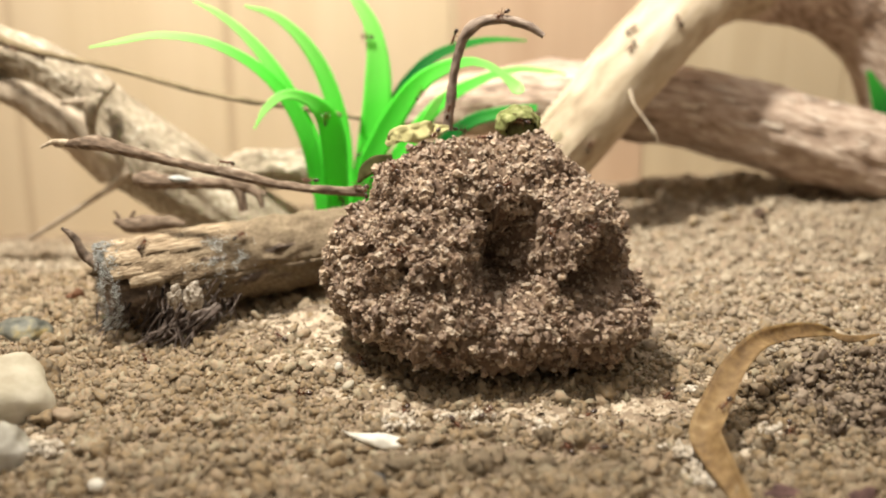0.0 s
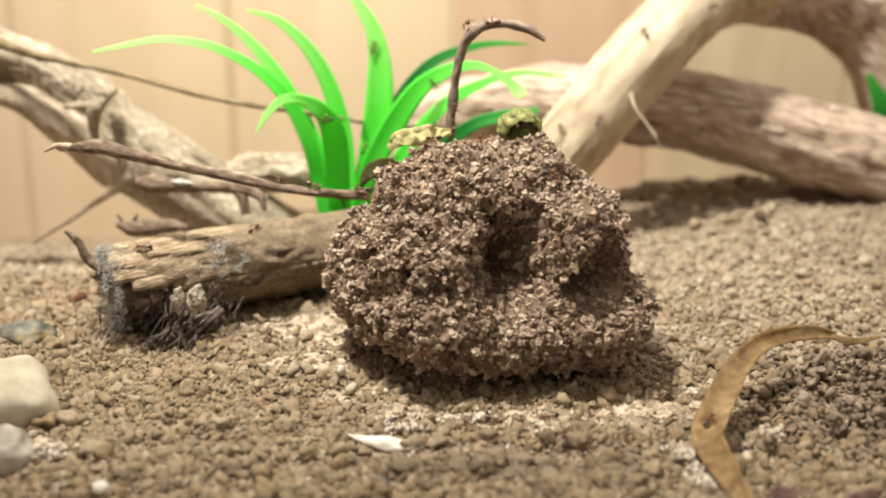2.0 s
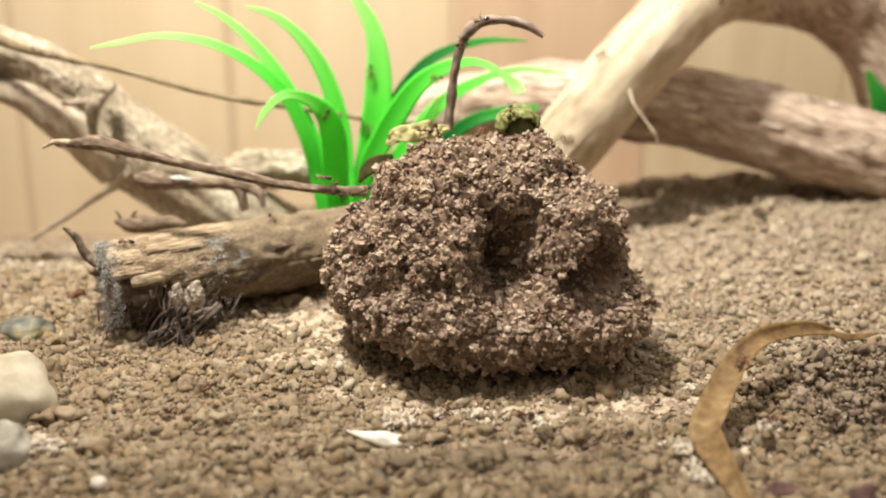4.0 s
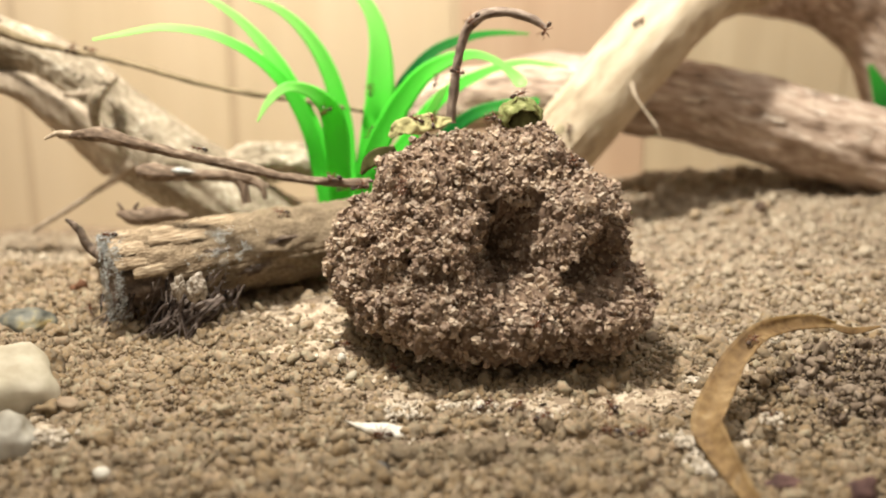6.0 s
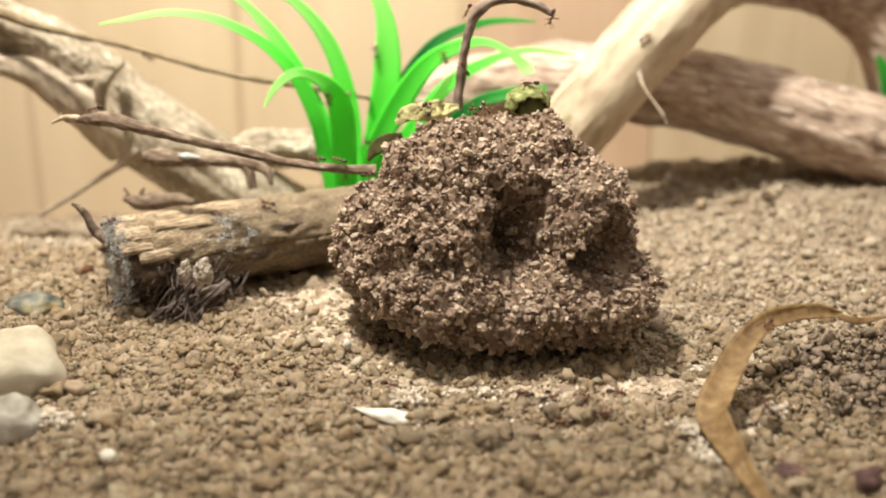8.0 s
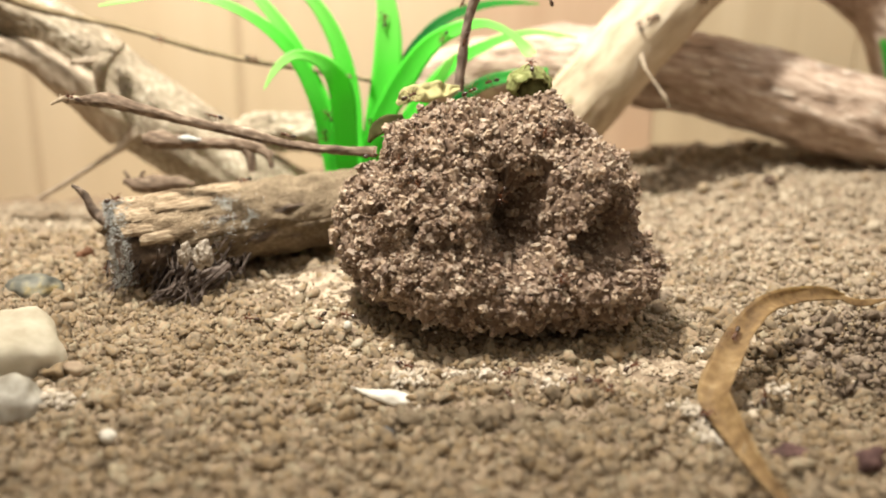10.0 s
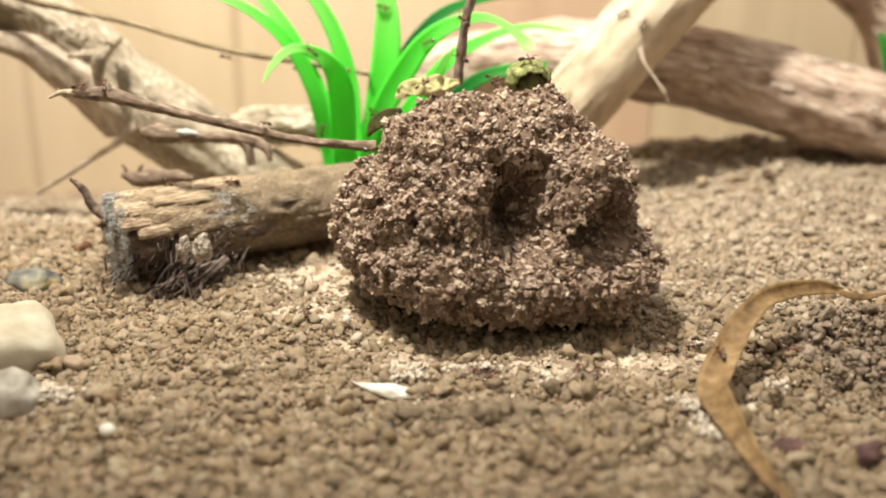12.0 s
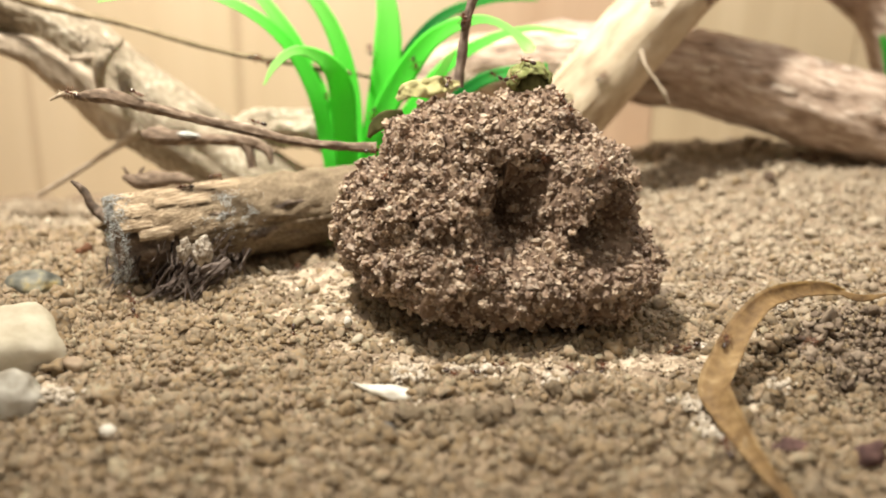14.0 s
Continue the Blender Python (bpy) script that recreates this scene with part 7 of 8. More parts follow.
        (10.30, pose(0.02594, 0.20554, 0.02045, 28, -65, 59)),
        (12.50, pose(0.03093, 0.21105, 0.03805, 72, -47, 35)),
        (14.00, pose(0.03309, 0.21064, 0.04253, 47, -64, 41)),
    ],
    [
        (0.00, pose(-0.00030, 0.20400, 0.01178, 77, -162, 15)),
        (3.20, pose(-0.00563, 0.19946, 0.01674, -38, -64, 105)),
        (5.30, pose(-0.00740, 0.21977, 0.04512, -47, -34, 167)),
        (5.90, pose(-0.00896, 0.22236, 0.04511, -62, 2, -176)),
        (6.50, pose(-0.01052, 0.22495, 0.04510, 112, 139, 15)),
        (6.83, pose(-0.01050, 0.22478, 0.04452, -23, 63, -131)),
        (7.17, pose(-0.01052, 0.22566, 0.04369, 33, 58, -55)),
        (7.50, pose(-0.01035, 0.22221, 0.04384, 87, 0, -5)),
        (7.85, pose(-0.01035, 0.22393, 0.04383, 83, 38, -16)),
        (8.20, pose(-0.01035, 0.22566, 0.04381, 51, 72, -52)),
        (10.30, pose(-0.00813, 0.21511, 0.03759, 81, 45, -7)),
        (12.50, pose(-0.00003, 0.20770, 0.02917, 53, 61, -31)),
        (14.00, pose(0.00515, 0.20503, 0.02101, 39, 61, -30)),
    ],
    [
        (0.00, pose(0.01420, 0.21948, 0.04698, 70, -19, 7)),
        (3.20, pose(0.02951, 0.22562, 0.05030, 78, 32, -27)),
        (3.90, pose(0.03049, 0.22658, 0.04988, 85, -36, -2)),
        (4.25, pose(0.03091, 0.22662, 0.04976, 76, -78, 14)),
        (4.60, pose(0.03134, 0.22665, 0.04964, 101, -122, -4)),
        (5.30, pose(0.03208, 0.22595, 0.04955, -73, -16, -172)),
        (8.20, pose(0.02589, 0.22687, 0.05094, -54, 27, -166)),
        (9.25, pose(0.02345, 0.22470, 0.05043, -30, 70, -115)),
        (10.30, pose(0.02107, 0.22299, 0.04981, 76, 33, -17)),
        (11.03, pose(0.02525, 0.22382, 0.04756, 80, 2, 0)),
        (11.77, pose(0.02930, 0.22287, 0.04561, 68, -64, -3)),
        (12.50, pose(0.03249, 0.21593, 0.04494, -22, -42, 100)),
        (14.00, pose(0.02806, 0.22655, 0.05261, -42, -68, 133)),
    ],
    [
        (0.00, pose(-0.00854, 0.19624, 0.00005, -27, 15, -117)),
        (0.50, pose(-0.00917, 0.19314, 0.00109, -11, 33, -67)),
        (1.00, pose(-0.00979, 0.18999, 0.00218, 34, 22, 3)),
        (1.50, pose(-0.01053, 0.18924, 0.00210, 27, -11, 39)),
        (3.00, pose(-0.00694, 0.19374, 0.00024, 43, 8, 0)),
        (4.15, pose(0.00133, 0.19172, 0.00080, 25, -37, 48)),
        (4.72, pose(0.00546, 0.19159, 0.00064, -4, -37, 96)),
        (5.30, pose(0.00959, 0.19146, 0.00048, -23, -21, 137)),
        (5.70, pose(0.00914, 0.19152, 0.00107, 18, -38, 72)),
        (6.10, pose(0.00869, 0.19180, 0.00155, 58, -19, 14)),
        (6.50, pose(0.00831, 0.19333, 0.00142, 50, 0, -17)),
        (7.00, pose(0.01272, 0.19533, 0.00001, 32, 28, -47)),
        (7.50, pose(0.01651, 0.18906, 0.00256, -13, 20, -95)),
        (7.85, pose(0.01654, 0.18904, 0.00214, -19, 2, -161)),
        (8.20, pose(0.01642, 0.18738, 0.00250, -39, -18, 143)),
        (10.30, pose(0.01275, 0.19104, 0.00169, -21, 13, -161)),
        (12.50, pose(0.00597, 0.19051, 0.00074, -31, 8, 176)),
        (14.00, pose(0.00482, 0.19270, -0.00017, -40, -7, -178)),
    ],
    [
        (0.00, pose(0.00293, 0.18785, 0.00134, 29, 30, -40)),
        (0.75, pose(0.00361, 0.18838, 0.00066, 62, 26, 28)),
        (1.50, pose(0.00427, 0.18712, 0.00089, 53, -12, 30)),
        (2.00, pose(0.00460, 0.18893, -0.00010, 4, -55, 105)),
        (2.50, pose(0.00486, 0.18763, 0.00049, -44, -13, 172)),
        (3.00, pose(0.00514, 0.18724, 0.00062, -36, 15, -158)),
        (5.30, pose(-0.01101, 0.17975, 0.00030, -84, -7, 178)),
        (5.90, pose(-0.01231, 0.18028, 0.00043, -70, 0, 173)),
        (6.50, pose(-0.01358, 0.18039, 0.00079, -60, -14, 160)),
        (6.75, pose(-0.01375, 0.18290, 0.00120, 4, -68, 78)),
        (7.00, pose(-0.01392, 0.18542, 0.00161, 74, -16, -9)),
        (7.50, pose(-0.01448, 0.19392, 0.00069, 33, -3, 22)),
        (8.20, pose(-0.01335, 0.19309, 0.00208, 26, 20, 1)),
        (10.30, pose(-0.00989, 0.19586, 0.00046, 19, 10, -11)),
        (12.50, pose(-0.00215, 0.19462, -0.00135, 72, 15, -7)),
        (14.00, pose(0.00025, 0.19062, 0.00047, 30, 4, -35)),
    ],
    [
        (0.00, pose(0.03323, 0.19508, -0.00041, -18, 19, -154)),
        (1.50, pose(0.02539, 0.19076, 0.00137, -13, 2, 171)),
        (2.25, pose(0.02219, 0.19063, 0.00155, -7, 11, -154)),
        (3.00, pose(0.01902, 0.19057, 0.00166, -20, 24, -126)),
        (4.15, pose(0.01794, 0.18956, 0.00148, -27, -16, -176)),
        (5.30, pose(0.01667, 0.18654, 0.00227, -4, -35, 110)),
        (5.90, pose(0.01565, 0.18745, 0.00259, 7, -32, 40)),
        (6.20, pose(0.01523, 0.18884, 0.00229, 23, -7, 8)),
        (6.50, pose(0.01481, 0.19023, 0.00199, 25, 22, -18)),
        (7.50, pose(0.02050, 0.18929, 0.00171, 31, 17, -31)),
        (8.20, pose(0.02199, 0.18756, 0.00184, 28, -21, 12)),
        (10.30, pose(0.02626, 0.18923, 0.00113, 40, -9, -3)),
        (11.40, pose(0.02757, 0.18966, 0.00121, 33, -28, 57)),
        (11.95, pose(0.02799, 0.18843, 0.00194, 6, -42, 105)),
        (12.50, pose(0.02841, 0.18719, 0.00266, -25, -34, 156)),
        (14.00, pose(0.02683, 0.18968, 0.00159, -21, -17, 145)),
    ],
    [
        (0.00, pose(0.05294, 0.20412, 0.00083, -25, 27, -143)),
        (1.50, pose(0.05220, 0.20452, 0.00040, -24, 12, -145)),
        (3.00, pose(0.04981, 0.20155, 0.00058, -21, 30, -137)),
        (5.30, pose(0.04232, 0.19226, -0.00047, -37, 23, -160)),
        (6.50, pose(0.03287, 0.18460, 0.00257, -16, 41, -126)),
        (7.50, pose(0.03052, 0.17995, 0.00246, -40, 38, -139)),
        (7.73, pose(0.03079, 0.18007, 0.00238, 1, 49, -64)),
        (7.97, pose(0.03104, 0.18004, 0.00239, 38, 11, -5)),
        (8.20, pose(0.03128, 0.18003, 0.00238, 65, -25, 26)),
        (10.30, pose(0.03365, 0.18192, 0.00240, 29, -47, 31)),
        (10.66, pose(0.03763, 0.18780, 0.00127, -5, -34, 81)),
        (11.03, pose(0.04162, 0.19367, 0.00013, -17, -8, 112)),
        (11.77, pose(0.04841, 0.20000, 0.00044, -20, -5, 174)),
        (12.50, pose(0.05495, 0.20591, 0.00085, -41, 47, -160)),
        (14.00, pose(0.05166, 0.20397, 0.00123, 112, 138, -3)),
    ],
    [
        (0.00, pose(0.00971, 0.19197, 0.00149, 27, -29, 35)),
        (1.50, pose(0.01058, 0.19204, 0.00074, 44, 11, -3)),
        (3.00, pose(0.01146, 0.19104, 0.00102, 59, 16, -18)),
        (5.30, pose(0.02032, 0.18608, 0.00048, 35, -35, -9)),
        (6.50, pose(0.02248, 0.18478, 0.00242, 31, -22, -1)),
        (7.50, pose(0.02816, 0.18651, 0.00235, 31, 16, -4)),
        (7.85, pose(0.02871, 0.18668, 0.00198, 33, -9, 26)),
        (8.20, pose(0.02921, 0.18650, 0.00179, 22, -45, 53)),
        (10.30, pose(0.03046, 0.18469, 0.00299, 34, 3, 7)),
        (11.40, pose(0.03133, 0.18616, 0.00242, 17, -38, 35)),
        (12.50, pose(0.03207, 0.18679, 0.00224, 14, -19, 80)),
        (14.00, pose(0.03418, 0.19702, -0.00126, 12, -13, 78)),
    ],
    [
        (0.00, pose(0.02676, 0.17869, -0.00031, -26, -10, 112)),
        (1.50, pose(0.02538, 0.18047, 0.00192, -16, -44, 117)),
        (2.25, pose(0.02501, 0.18051, 0.00191, 25, -44, 50)),
        (3.00, pose(0.02512, 0.18404, 0.00010, 32, -7, 19)),
        (5.30, pose(0.03378, 0.18647, 0.00171, 20, -30, 44)),
        (5.90, pose(0.03611, 0.18844, 0.00202, -36, -46, 126)),
        (6.50, pose(0.03959, 0.19622, -0.00052, -26, -9, 154)),
        (7.00, pose(0.03788, 0.19509, -0.00003, -24, 17, -152)),
        (7.25, pose(0.03717, 0.19515, -0.00008, 4, 38, -118)),
        (7.50, pose(0.03645, 0.19520, -0.00013, 44, 37, -73)),
        (7.85, pose(0.03692, 0.19475, 0.00001, 34, 26, -21)),
        (8.02, pose(0.03721, 0.19483, -0.00008, 31, -5, 0)),
        (8.20, pose(0.03751, 0.19492, -0.00016, 15, -33, 27)),
        (10.30, pose(0.04254, 0.19697, 0.00075, 6, -18, 28)),
        (11.03, pose(0.04899, 0.20135, 0.00062, 5, -22, 84)),
        (11.40, pose(0.05215, 0.20318, 0.00072, -34, -22, 124)),
        (11.77, pose(0.05531, 0.20501, 0.00082, -64, 0, 155)),
        (12.50, pose(0.06019, 0.20390, 0.00309, -15, 10, -163)),
        (14.00, pose(0.05653, 0.20515, 0.00134, -44, 26, -174)),
    ],
    [
        (0.00, pose(0.03170, 0.17345, 0.00252, -13, 3, -171)),
        (0.75, pose(0.03097, 0.17688, 0.00096, -37, 12, 133)),
        (1.50, pose(0.02971, 0.17755, 0.00089, -11, -43, 110)),
        (2.25, pose(0.02908, 0.17804, 0.00069, 45, -40, 24)),
        (3.00, pose(0.02831, 0.17762, 0.00096, 71, -14, -25)),
        (5.30, pose(0.03684, 0.17641, 0.00162, 26, -32, 27)),
        (6.50, pose(0.04156, 0.18118, 0.00116, 48, 6, 12)),
        (8.20, pose(0.04648, 0.18352, -0.00049, 39, 34, -42)),
        (9.25, pose(0.04913, 0.17645, 0.00111, 22, 9, -74)),
        (10.30, pose(0.05178, 0.16937, 0.00271, 20, -19, -99)),
        (10.66, pose(0.05245, 0.16891, 0.00133, -26, 23, -142)),
        (11.03, pose(0.05312, 0.16844, -0.00005, -89, 10, 157)),
        (11.77, pose(0.05118, 0.15732, 0.00276, -50, -5, 160)),
        (12.50, pose(0.05852, 0.17349, -0.01023, -16, -13, 99)),
        (14.00, pose(0.05063, 0.15379, 0.00333, -30, -32, 108)),
    ],
    [
        (0.00, pose(0.03838, 0.18509, 0.00162, 9, 57, -85)),
        (1.50, pose(0.03831, 0.18328, 0.00182, 2, 19, -92)),
        (3.00, pose(0.03865, 0.18187, 0.00175, -27, 7, -154)),
        (5.30, pose(0.03636, 0.18023, 0.00156, -49, 2, -179)),
        (6.50, pose(0.03329, 0.17814, 0.00205, -32, 3, 162)),
        (8.20, pose(0.02329, 0.18143, -0.00044, -50, 6, 178)),
        (10.30, pose(0.01223, 0.18193, 0.00074, -34, -39, 136)),
        (11.40, pose(0.00973, 0.18105, 0.00317, 37, -47, 51)),
        (12.50, pose(0.00794, 0.19182, -0.00012, 35, -17, 28)),
        (14.00, pose(0.01063, 0.19413, 0.00005, 31, -38, 32)),
    ],
    [
        (0.00, pose(-0.02034, 0.22407, 0.00057, -30, -43, 137)),
        (1.50, pose(-0.02265, 0.22829, 0.00147, -27, -37, 133)),
        (1.75, pose(-0.02271, 0.22826, 0.00152, 12, -48, 81)),
        (2.00, pose(-0.02278, 0.22823, 0.00158, 47, -32, 33)),
        (2.50, pose(-0.02291, 0.22819, 0.00167, 58, 2, 5)),
        (3.00, pose(-0.02305, 0.22830, 0.00170, 34, 37, -40)),
        (4.15, pose(-0.01824, 0.22391, -0.00035, 59, -4, 17)),
        (5.30, pose(-0.01279, 0.21190, 0.00082, 54, -31, 56)),
        (5.90, pose(-0.01195, 0.21261, 0.00080, -39, -58, 142)),
        (6.50, pose(-0.01111, 0.21332, 0.00077, 90, -174, 5)),
        (7.00, pose(-0.01276, 0.21994, -0.00023, -32, -23, 162)),
        (7.50, pose(-0.01434, 0.22471, -0.00040, -57, 3, -180)),
        (8.20, pose(-0.01816, 0.22442, -0.00016, -51, -15, -172)),
        (10.30, pose(-0.03390, 0.22246, 0.00178, -36, 39, -144)),
        (12.50, pose(-0.03574, 0.21679, 0.00284, -26, 11, -96)),
        (14.00, pose(-0.03721, 0.20783, 0.00264, 2, 52, -92)),
    ],
    [
        (0.00, pose(-0.04268, 0.23833, 0.00098, -39, -24, 154)),
        (0.75, pose(-0.04460, 0.23910, 0.00112, -54, -11, -163)),
        (1.50, pose(-0.04607, 0.23763, 0.00214, -41, 1, -124)),
        (1.88, pose(-0.04656, 0.23844, 0.00193, -9, 27, -96)),
        (2.25, pose(-0.04705, 0.23925, 0.00172, 37, 30, -53)),
        (3.00, pose(-0.04803, 0.24074, 0.00138, 26, 6, -12)),
        (5.30, pose(-0.03410, 0.23967, 0.00003, 31, 21, -47)),
        (5.90, pose(-0.02731, 0.22732, 0.00156, 20, 0, -8)),
        (6.50, pose(-0.02165, 0.22394, -0.00053, 28, -14, 30)),
        (7.00, pose(-0.02010, 0.22356, -0.00001, 52, 29, -12)),
        (7.25, pose(-0.01936, 0.22376, 0.00007, 17, 41, -59)),
        (7.50, pose(-0.01863, 0.22396, 0.00016, -18, 28, -105)),
        (7.85, pose(-0.01907, 0.22363, -0.00024, -33, 8, -155)),
        (8.20, pose(-0.01945, 0.22253, -0.00032, 109, -152, 0)),
        (10.30, pose(-0.02695, 0.22420, 0.00116, -15, -9, 166)),
        (12.50, pose(-0.03492, 0.23070, 0.00036, -16, -24, 114)),
        (14.00, pose(-0.04349, 0.25778, 0.00073, -21, -27, 116)),
    ],
    [
        (0.00, pose(0.07532, 0.18693, 0.00079, 26, 43, -99)),
        (1.50, pose(0.07287, 0.18389, 0.00303, -18, 30, -142)),
        (3.00, pose(0.07042, 0.18084, 0.00526, -41, 0, -164)),
        (5.30, pose(0.06925, 0.18047, 0.00487, -34, -29, 161)),
        (5.90, pose(0.07041, 0.18536, 0.00235, -47, 10, 178)),
        (6.50, pose(0.06817, 0.18135, 0.00423, -52, 36, -165)),
        (7.35, pose(0.06765, 0.18141, 0.00387, -57, -1, 153)),
        (8.20, pose(0.06658, 0.17995, 0.00425, -52, -41, 124)),
        (10.30, pose(0.06630, 0.18305, 0.00101, 6, -45, 56)),
        (11.40, pose(0.07502, 0.19708, 0.00077, 27, -27, -8)),
        (12.50, pose(0.07168, 0.18131, 0.01330, -1, 5, -54)),
        (14.00, pose(0.07362, 0.18131, 0.01287, 7, -6, -53)),
    ],
    [
        (0.00, pose(0.06054, 0.18430, 0.00734, 20, 21, -137)),
        (0.50, pose(0.05808, 0.18242, 0.00609, -6, 27, 163)),
        (1.00, pose(0.05553, 0.18023, 0.00498, -18, 2, 110)),
        (1.50, pose(0.05290, 0.17780, 0.00400, 2, -18, 56)),
        (3.00, pose(0.06460, 0.19447, 0.00988, 1, -20, 45)),
        (5.30, pose(0.06801, 0.19790, 0.01153, -9, -16, 58)),
        (6.50, pose(0.07110, 0.20284, 0.01307, 14, -7, 17)),
        (7.07, pose(0.07178, 0.20312, 0.01313, 11, 8, -34)),
        (7.63, pose(0.07247, 0.20346, 0.01317, 2, 11, -88)),
        (8.20, pose(0.07312, 0.20367, 0.01326, -12, 6, -141)),
        (10.30, pose(0.06117, 0.19341, 0.00943, -23, 23, -121)),
        (11.03, pose(0.05990, 0.19118, 0.00827, -30, -5, -171)),
        (11.77, pose(0.05855, 0.18869, 0.00722, -7, -28, 132)),
        (12.50, pose(0.05713, 0.18600, 0.00627, 15, -17, 68)),
        (14.00, pose(0.05931, 0.19099, 0.00838, 22, -23, 66)),
    ],
    [
        (0.00, pose(-0.03203, 0.20491, 0.00009, -37, -1, 173)),
        (3.00, pose(-0.04868, 0.20687, 0.00113, -27, -21, -157)),
        (4.15, pose(-0.05480, 0.20013, 0.00359, -40, 21, -126)),
        (5.30, pose(-0.06297, 0.20131, 0.00244, -14, 48, -71)),
        (5.90, pose(-0.06058, 0.19751, 0.00250, 59, 22, -4)),
        (6.50, pose(-0.05792, 0.19282, 0.00298, 36, 7, 17)),
        (7.35, pose(-0.05327, 0.19555, 0.00246, 48, -21, 30)),
        (8.20, pose(-0.04804, 0.19627, 0.00289, -2, -55, 93)),
        (9.25, pose(-0.04989, 0.21403, 0.00018, -53, -37, 168)),
        (10.30, pose(-0.05004, 0.22449, 0.00071, -47, 4, 177)),
        (11.40, pose(-0.06601, 0.22502, 0.00043, -31, 22, -120)),
        (12.50, pose(-0.08091, 0.22260, 0.00135, 4, 52, -45)),
        (14.00, pose(-0.07904, 0.22105, 0.00104, 24, 41, -41)),
    ],
    [
        (0.00, pose(-0.07416, 0.22233, 0.00118, -36, -54, 150)),
        (1.50, pose(-0.08045, 0.23436, -0.00018, -56, -20, -177)),
        (3.00, pose(-0.08374, 0.23776, 0.00190, -36, -8, -136)),
        (3.77, pose(-0.08712, 0.24060, 0.00186, -49, 11, -121)),
        (4.15, pose(-0.08757, 0.23855, 0.00318, -32, 9, -153)),
        (4.53, pose(-0.08802, 0.23651, 0.00451, -15, 16, 176)),
        (5.30, pose(-0.09587, 0.25072, 0.00027, -44, -28, 166)),
        (5.70, pose(-0.09891, 0.25331, 0.00003, -3, -58, 130)),
        (6.10, pose(-0.10089, 0.25341, 0.00067, -21, -54, 120)),
        (6.50, pose(-0.10327, 0.25469, 0.00085, 13, -32, 77)),
        (7.35, pose(-0.10261, 0.25604, 0.00168, 57, 7, 33)),
        (8.20, pose(-0.10274, 0.25939, 0.00180, 26, 59, -34)),
        (8.90, pose(-0.10100, 0.25869, 0.00147, -42, 51, -130)),
        (9.25, pose(-0.09510, 0.24526, 0.00593, 74, 162, 3)),
        (9.60, pose(-0.08920, 0.23183, 0.01038, 39, -148, 1)),
        (9.95, pose(-0.09237, 0.24232, 0.00638, 98, -152, -8)),
        (10.30, pose(-0.09553, 0.25282, 0.00237, -28, -19, 170)),
        (11.03, pose(-0.09611, 0.25104, 0.00025, -55, 7, -147)),
        (11.77, pose(-0.09110, 0.23469, 0.00368, -20, 55, -105)),
        (12.50, pose(-0.09334, 0.23750, 0.00009, 14, 30, -33)),
        (14.00, pose(-0.08308, 0.22951, 0.00230, -1, 46, -39)),
    ],
    [
        (0.00, pose(-0.01148, 0.22808, 0.04923, 117, -133, -20)),
        (0.80, pose(-0.01193, 0.22926, 0.04952, -4, -73, 95)),
        (1.60, pose(-0.01237, 0.23043, 0.04981, 65, -51, 19)),
        (3.20, pose(-0.01359, 0.23919, 0.04911, 88, -32, -60)),
        (5.30, pose(0.01367, 0.24293, 0.05710, 68, -59, -31)),
        (5.70, pose(0.01373, 0.24172, 0.05756, -71, -68, 115)),
        (6.10, pose(0.01387, 0.24176, 0.05782, -87, -19, 130)),
        (6.50, pose(0.01398, 0.24133, 0.05816, -93, 32, 126)),
        (7.50, pose(0.00970, 0.23665, 0.05854, 119, 140, 0)),
        (7.85, pose(0.00897, 0.23665, 0.05798, 23, 64, -85)),
        (8.20, pose(0.00827, 0.23665, 0.05738, 64, 19, -32)),
        (9.25, pose(0.01613, 0.24124, 0.05619, 84, 47, -31)),
        (9.78, pose(0.02118, 0.24182, 0.05591, 126, 123, 19)),
        (10.30, pose(0.02623, 0.24240, 0.05562, -80, -10, -174)),
        (10.50, pose(0.02524, 0.24016, 0.05605, -70, -7, 170)),
        (10.70, pose(0.02452, 0.24037, 0.05611, -68, -14, 173)),
        (10.84, pose(0.02421, 0.23878, 0.05639, -32, -58, 140)),
        (10.97, pose(0.02391, 0.23718, 0.05668, 62, -49, 49)),
        (11.23, pose(0.02361, 0.23693, 0.05680, 76, -9, 17)),
        (11.50, pose(0.02335, 0.23704, 0.05687, 69, 17, 0)),
        (12.00, pose(0.02566, 0.23682, 0.05472, 82, 38, -9)),
        (12.25, pose(0.02657, 0.23493, 0.05396, 24, 55, -73)),
        (12.50, pose(0.02749, 0.23304, 0.05319, -21, 28, -124)),
        (12.66, pose(0.02728, 0.23406, 0.05298, -54, 14, -167)),
        (12.83, pose(0.02707, 0.23509, 0.05277, -70, -15, 163)),
        (13.17, pose(0.02636, 0.23510, 0.05267, -60, -39, 151)),
        (13.50, pose(0.02527, 0.23184, 0.05312, 26, -49, 58)),
        (14.00, pose(0.02633, 0.23622, 0.05378, 63, -55, 23)),
    ],
    [
        (0.00, pose(0.00496, 0.26461, 0.05304, 79, 7, -18)),
        (0.80, pose(0.00369, 0.26276, 0.05333, 67, 59, -7)),
        (1.60, pose(0.00242, 0.26091, 0.05363, 60, 111, 4)),
        (3.20, pose(-0.00063, 0.24596, 0.05601, -36, 58, -143)),
        (3.90, pose(-0.00163, 0.24516, 0.05581, 21, 66, -50)),
        (4.60, pose(-0.00267, 0.24552, 0.05541, 49, 21, 4)),
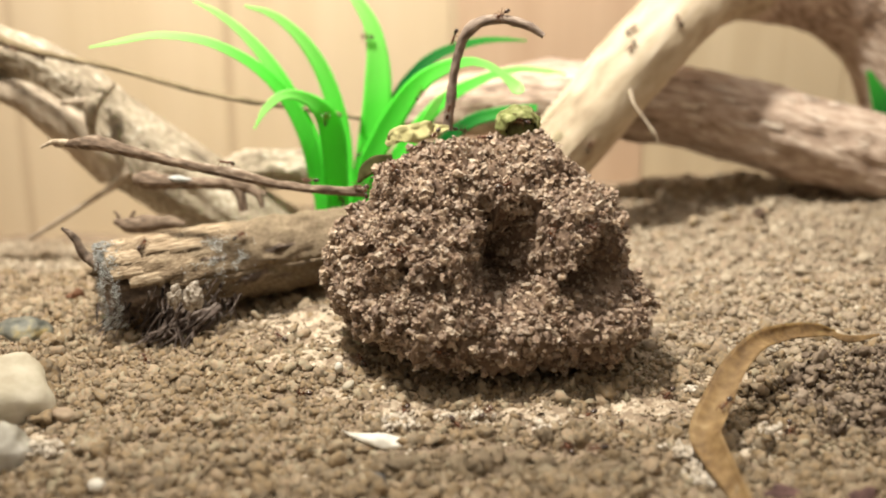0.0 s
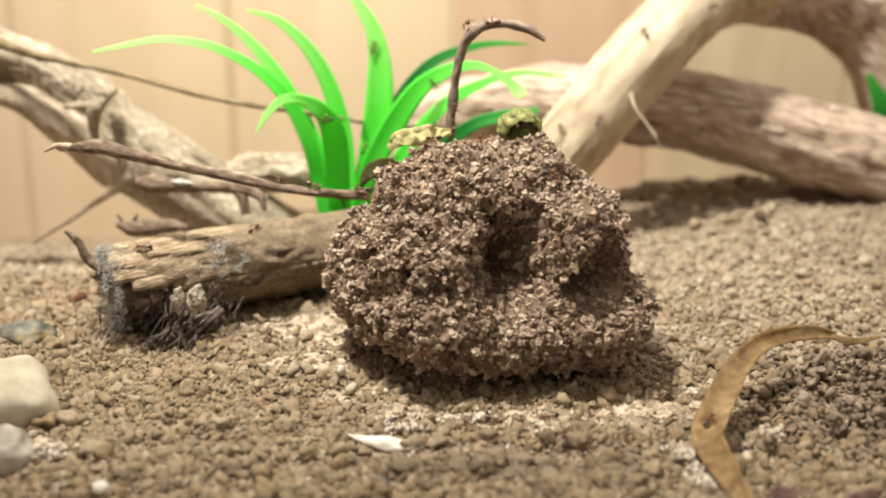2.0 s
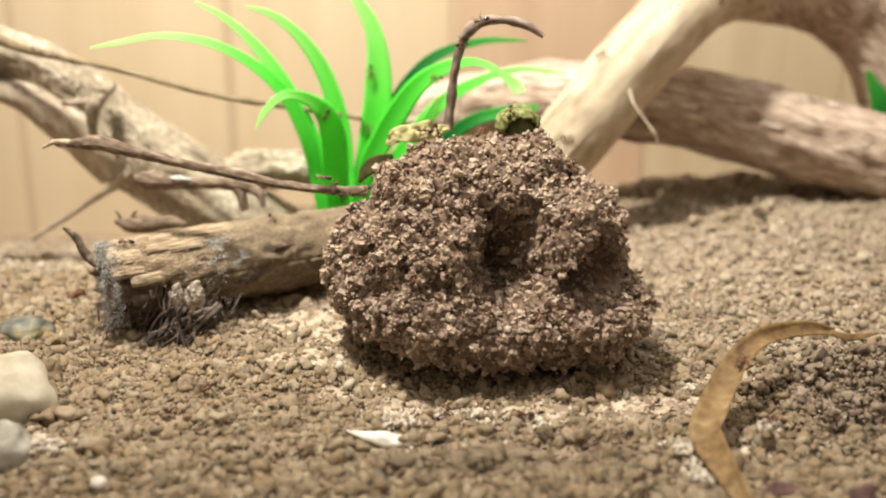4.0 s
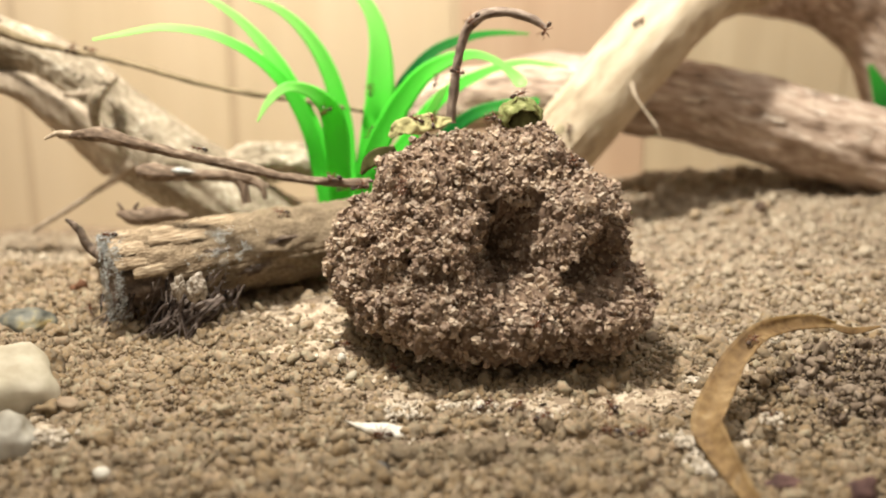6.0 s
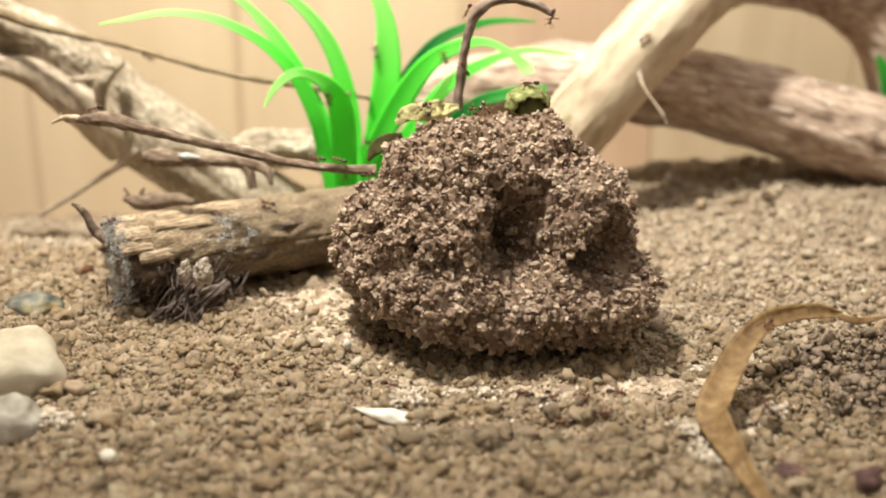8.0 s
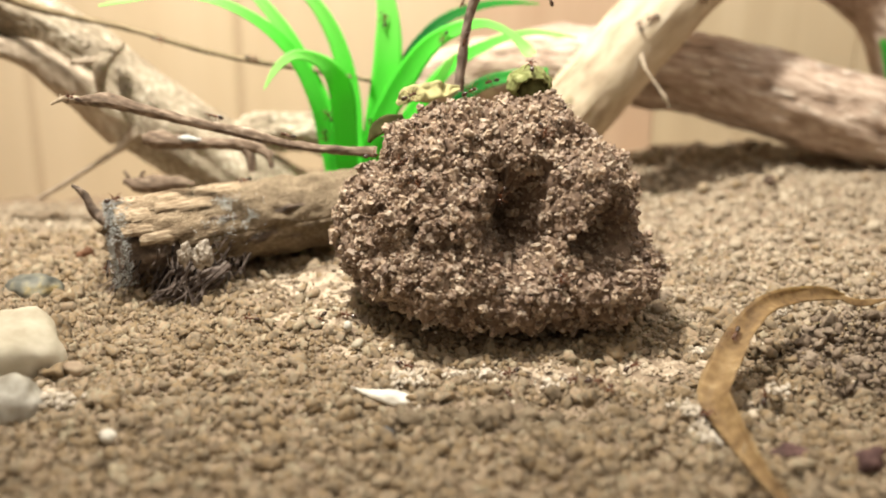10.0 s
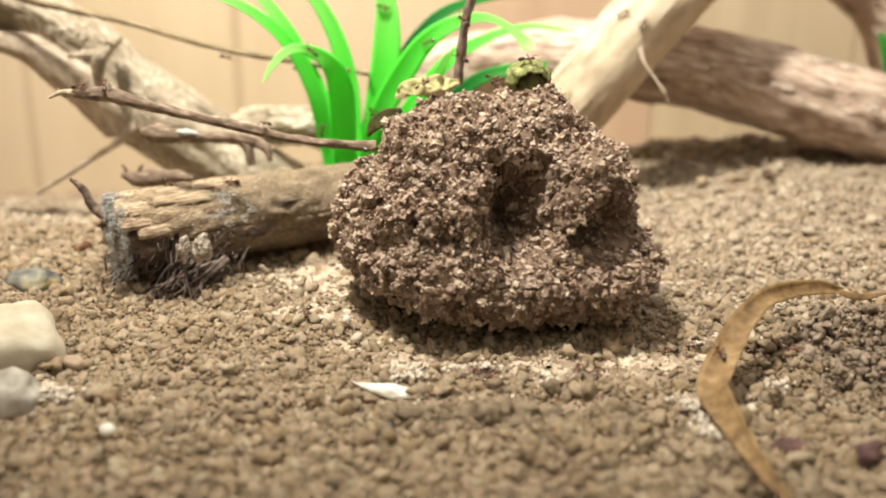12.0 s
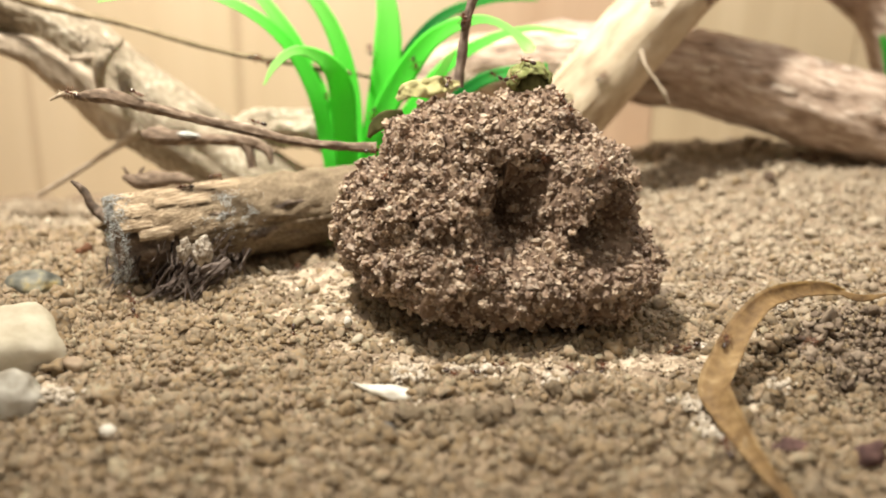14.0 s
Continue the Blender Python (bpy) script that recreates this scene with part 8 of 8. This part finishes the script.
        (4.95, pose(-0.00332, 0.25507, 0.05372, 70, -12, 12)),
        (5.30, pose(-0.00397, 0.26461, 0.05202, 93, -47, 7)),
        (5.90, pose(-0.00342, 0.24332, 0.05593, 4, -60, 90)),
        (6.50, pose(-0.00319, 0.24494, 0.05617, -51, -42, 160)),
        (7.35, pose(-0.00458, 0.24324, 0.05599, -34, -51, 138)),
        (8.20, pose(-0.00598, 0.24349, 0.05552, 4, -52, 81)),
        (9.25, pose(0.00411, 0.27584, 0.05279, -59, -8, 141)),
        (10.30, pose(0.01205, 0.26461, 0.05597, 113, 142, 0)),
        (10.70, pose(0.01137, 0.26461, 0.05543, 44, 65, -59)),
        (11.10, pose(0.01068, 0.26461, 0.05492, 74, 4, -17)),
        (12.50, pose(0.01223, 0.26461, 0.05472, 59, 39, -38)),
        (12.93, pose(0.01377, 0.28612, 0.05214, 13, 82, -103)),
        (13.37, pose(0.01309, 0.26461, 0.05556, -85, 46, 139)),
        (13.80, pose(0.01242, 0.26461, 0.05588, -77, 1, 120)),
        (14.00, pose(0.01210, 0.26461, 0.05603, -76, -25, 161)),
    ],
    [
        (0.00, pose(0.03336, 0.21165, 0.03946, 61, 21, -19)),
        (3.20, pose(0.03930, 0.21779, 0.03261, 43, 76, -75)),
        (4.25, pose(0.04071, 0.21925, 0.02903, -4, 85, -107)),
        (5.30, pose(0.04180, 0.21904, 0.02596, 96, 100, -19)),
        (6.75, pose(0.03895, 0.21907, 0.02323, -28, 39, -157)),
        (8.20, pose(0.03578, 0.21720, 0.02113, -51, -9, 150)),
        (8.72, pose(0.02948, 0.21694, 0.02521, -54, 30, 154)),
        (9.25, pose(0.02317, 0.21668, 0.02929, 127, 111, -20)),
        (10.30, pose(0.01047, 0.21806, 0.03710, 67, 100, -40)),
        (10.53, pose(0.01126, 0.22663, 0.03343, 115, 46, 25)),
        (10.77, pose(0.01164, 0.22746, 0.03173, 112, 11, -4)),
        (11.00, pose(0.01210, 0.22968, 0.02968, 111, -20, -21)),
        (12.50, pose(0.01738, 0.22126, 0.03945, 105, -17, -4)),
        (14.00, pose(0.02123, 0.22126, 0.04264, 99, -33, -22)),
    ],
]
FIRST_ANT = build_ant()
ANTS = [FIRST_ANT] + [copy_thing(FIRST_ANT, pose(0, 0, -0.05)) for _ in ANT_PATHS[1:]]


def motions():
    """Each ant walks its way; its legs swing three and three as far as it moves."""
    for ant, rows in zip(ANTS, ANT_PATHS):
        walk(ant, rows)
        legs = [p for p in ant.children if p.name.startswith("leg")]
        times = [0.2 * k for k in range(71)]
        at = [rows[0][1].translation]
        for t in times[1:]:
            later = [k for k, (tr, _) in enumerate(rows) if tr >= t - 1e-6]
            k = later[0] if later else len(rows) - 1
            (ta, ma), (tb, mb) = rows[max(k - 1, 0)], rows[k]
            at.append(ma.translation.lerp(mb.translation, (t - ta) / (tb - ta) if tb > ta else 1.0))
        gone = [0.0]
        for a, b in zip(at, at[1:]):
            gone.append(gone[-1] + (b - a).length)
        if gone[-1] < 0.0005:
            continue
        for n, leg in enumerate(legs):
            base, sign = leg.location.copy(), (1 if n < 3 else -1)
            beat = 0 if (n % 3 + (n >= 3)) % 2 == 0 else math.pi
            walk(leg, [(t, pose(*base, 0, 0, sign * 22 * math.sin(g / 0.0032 * 2 * math.pi + beat))) for t, g in zip(times, gone)])


motions()
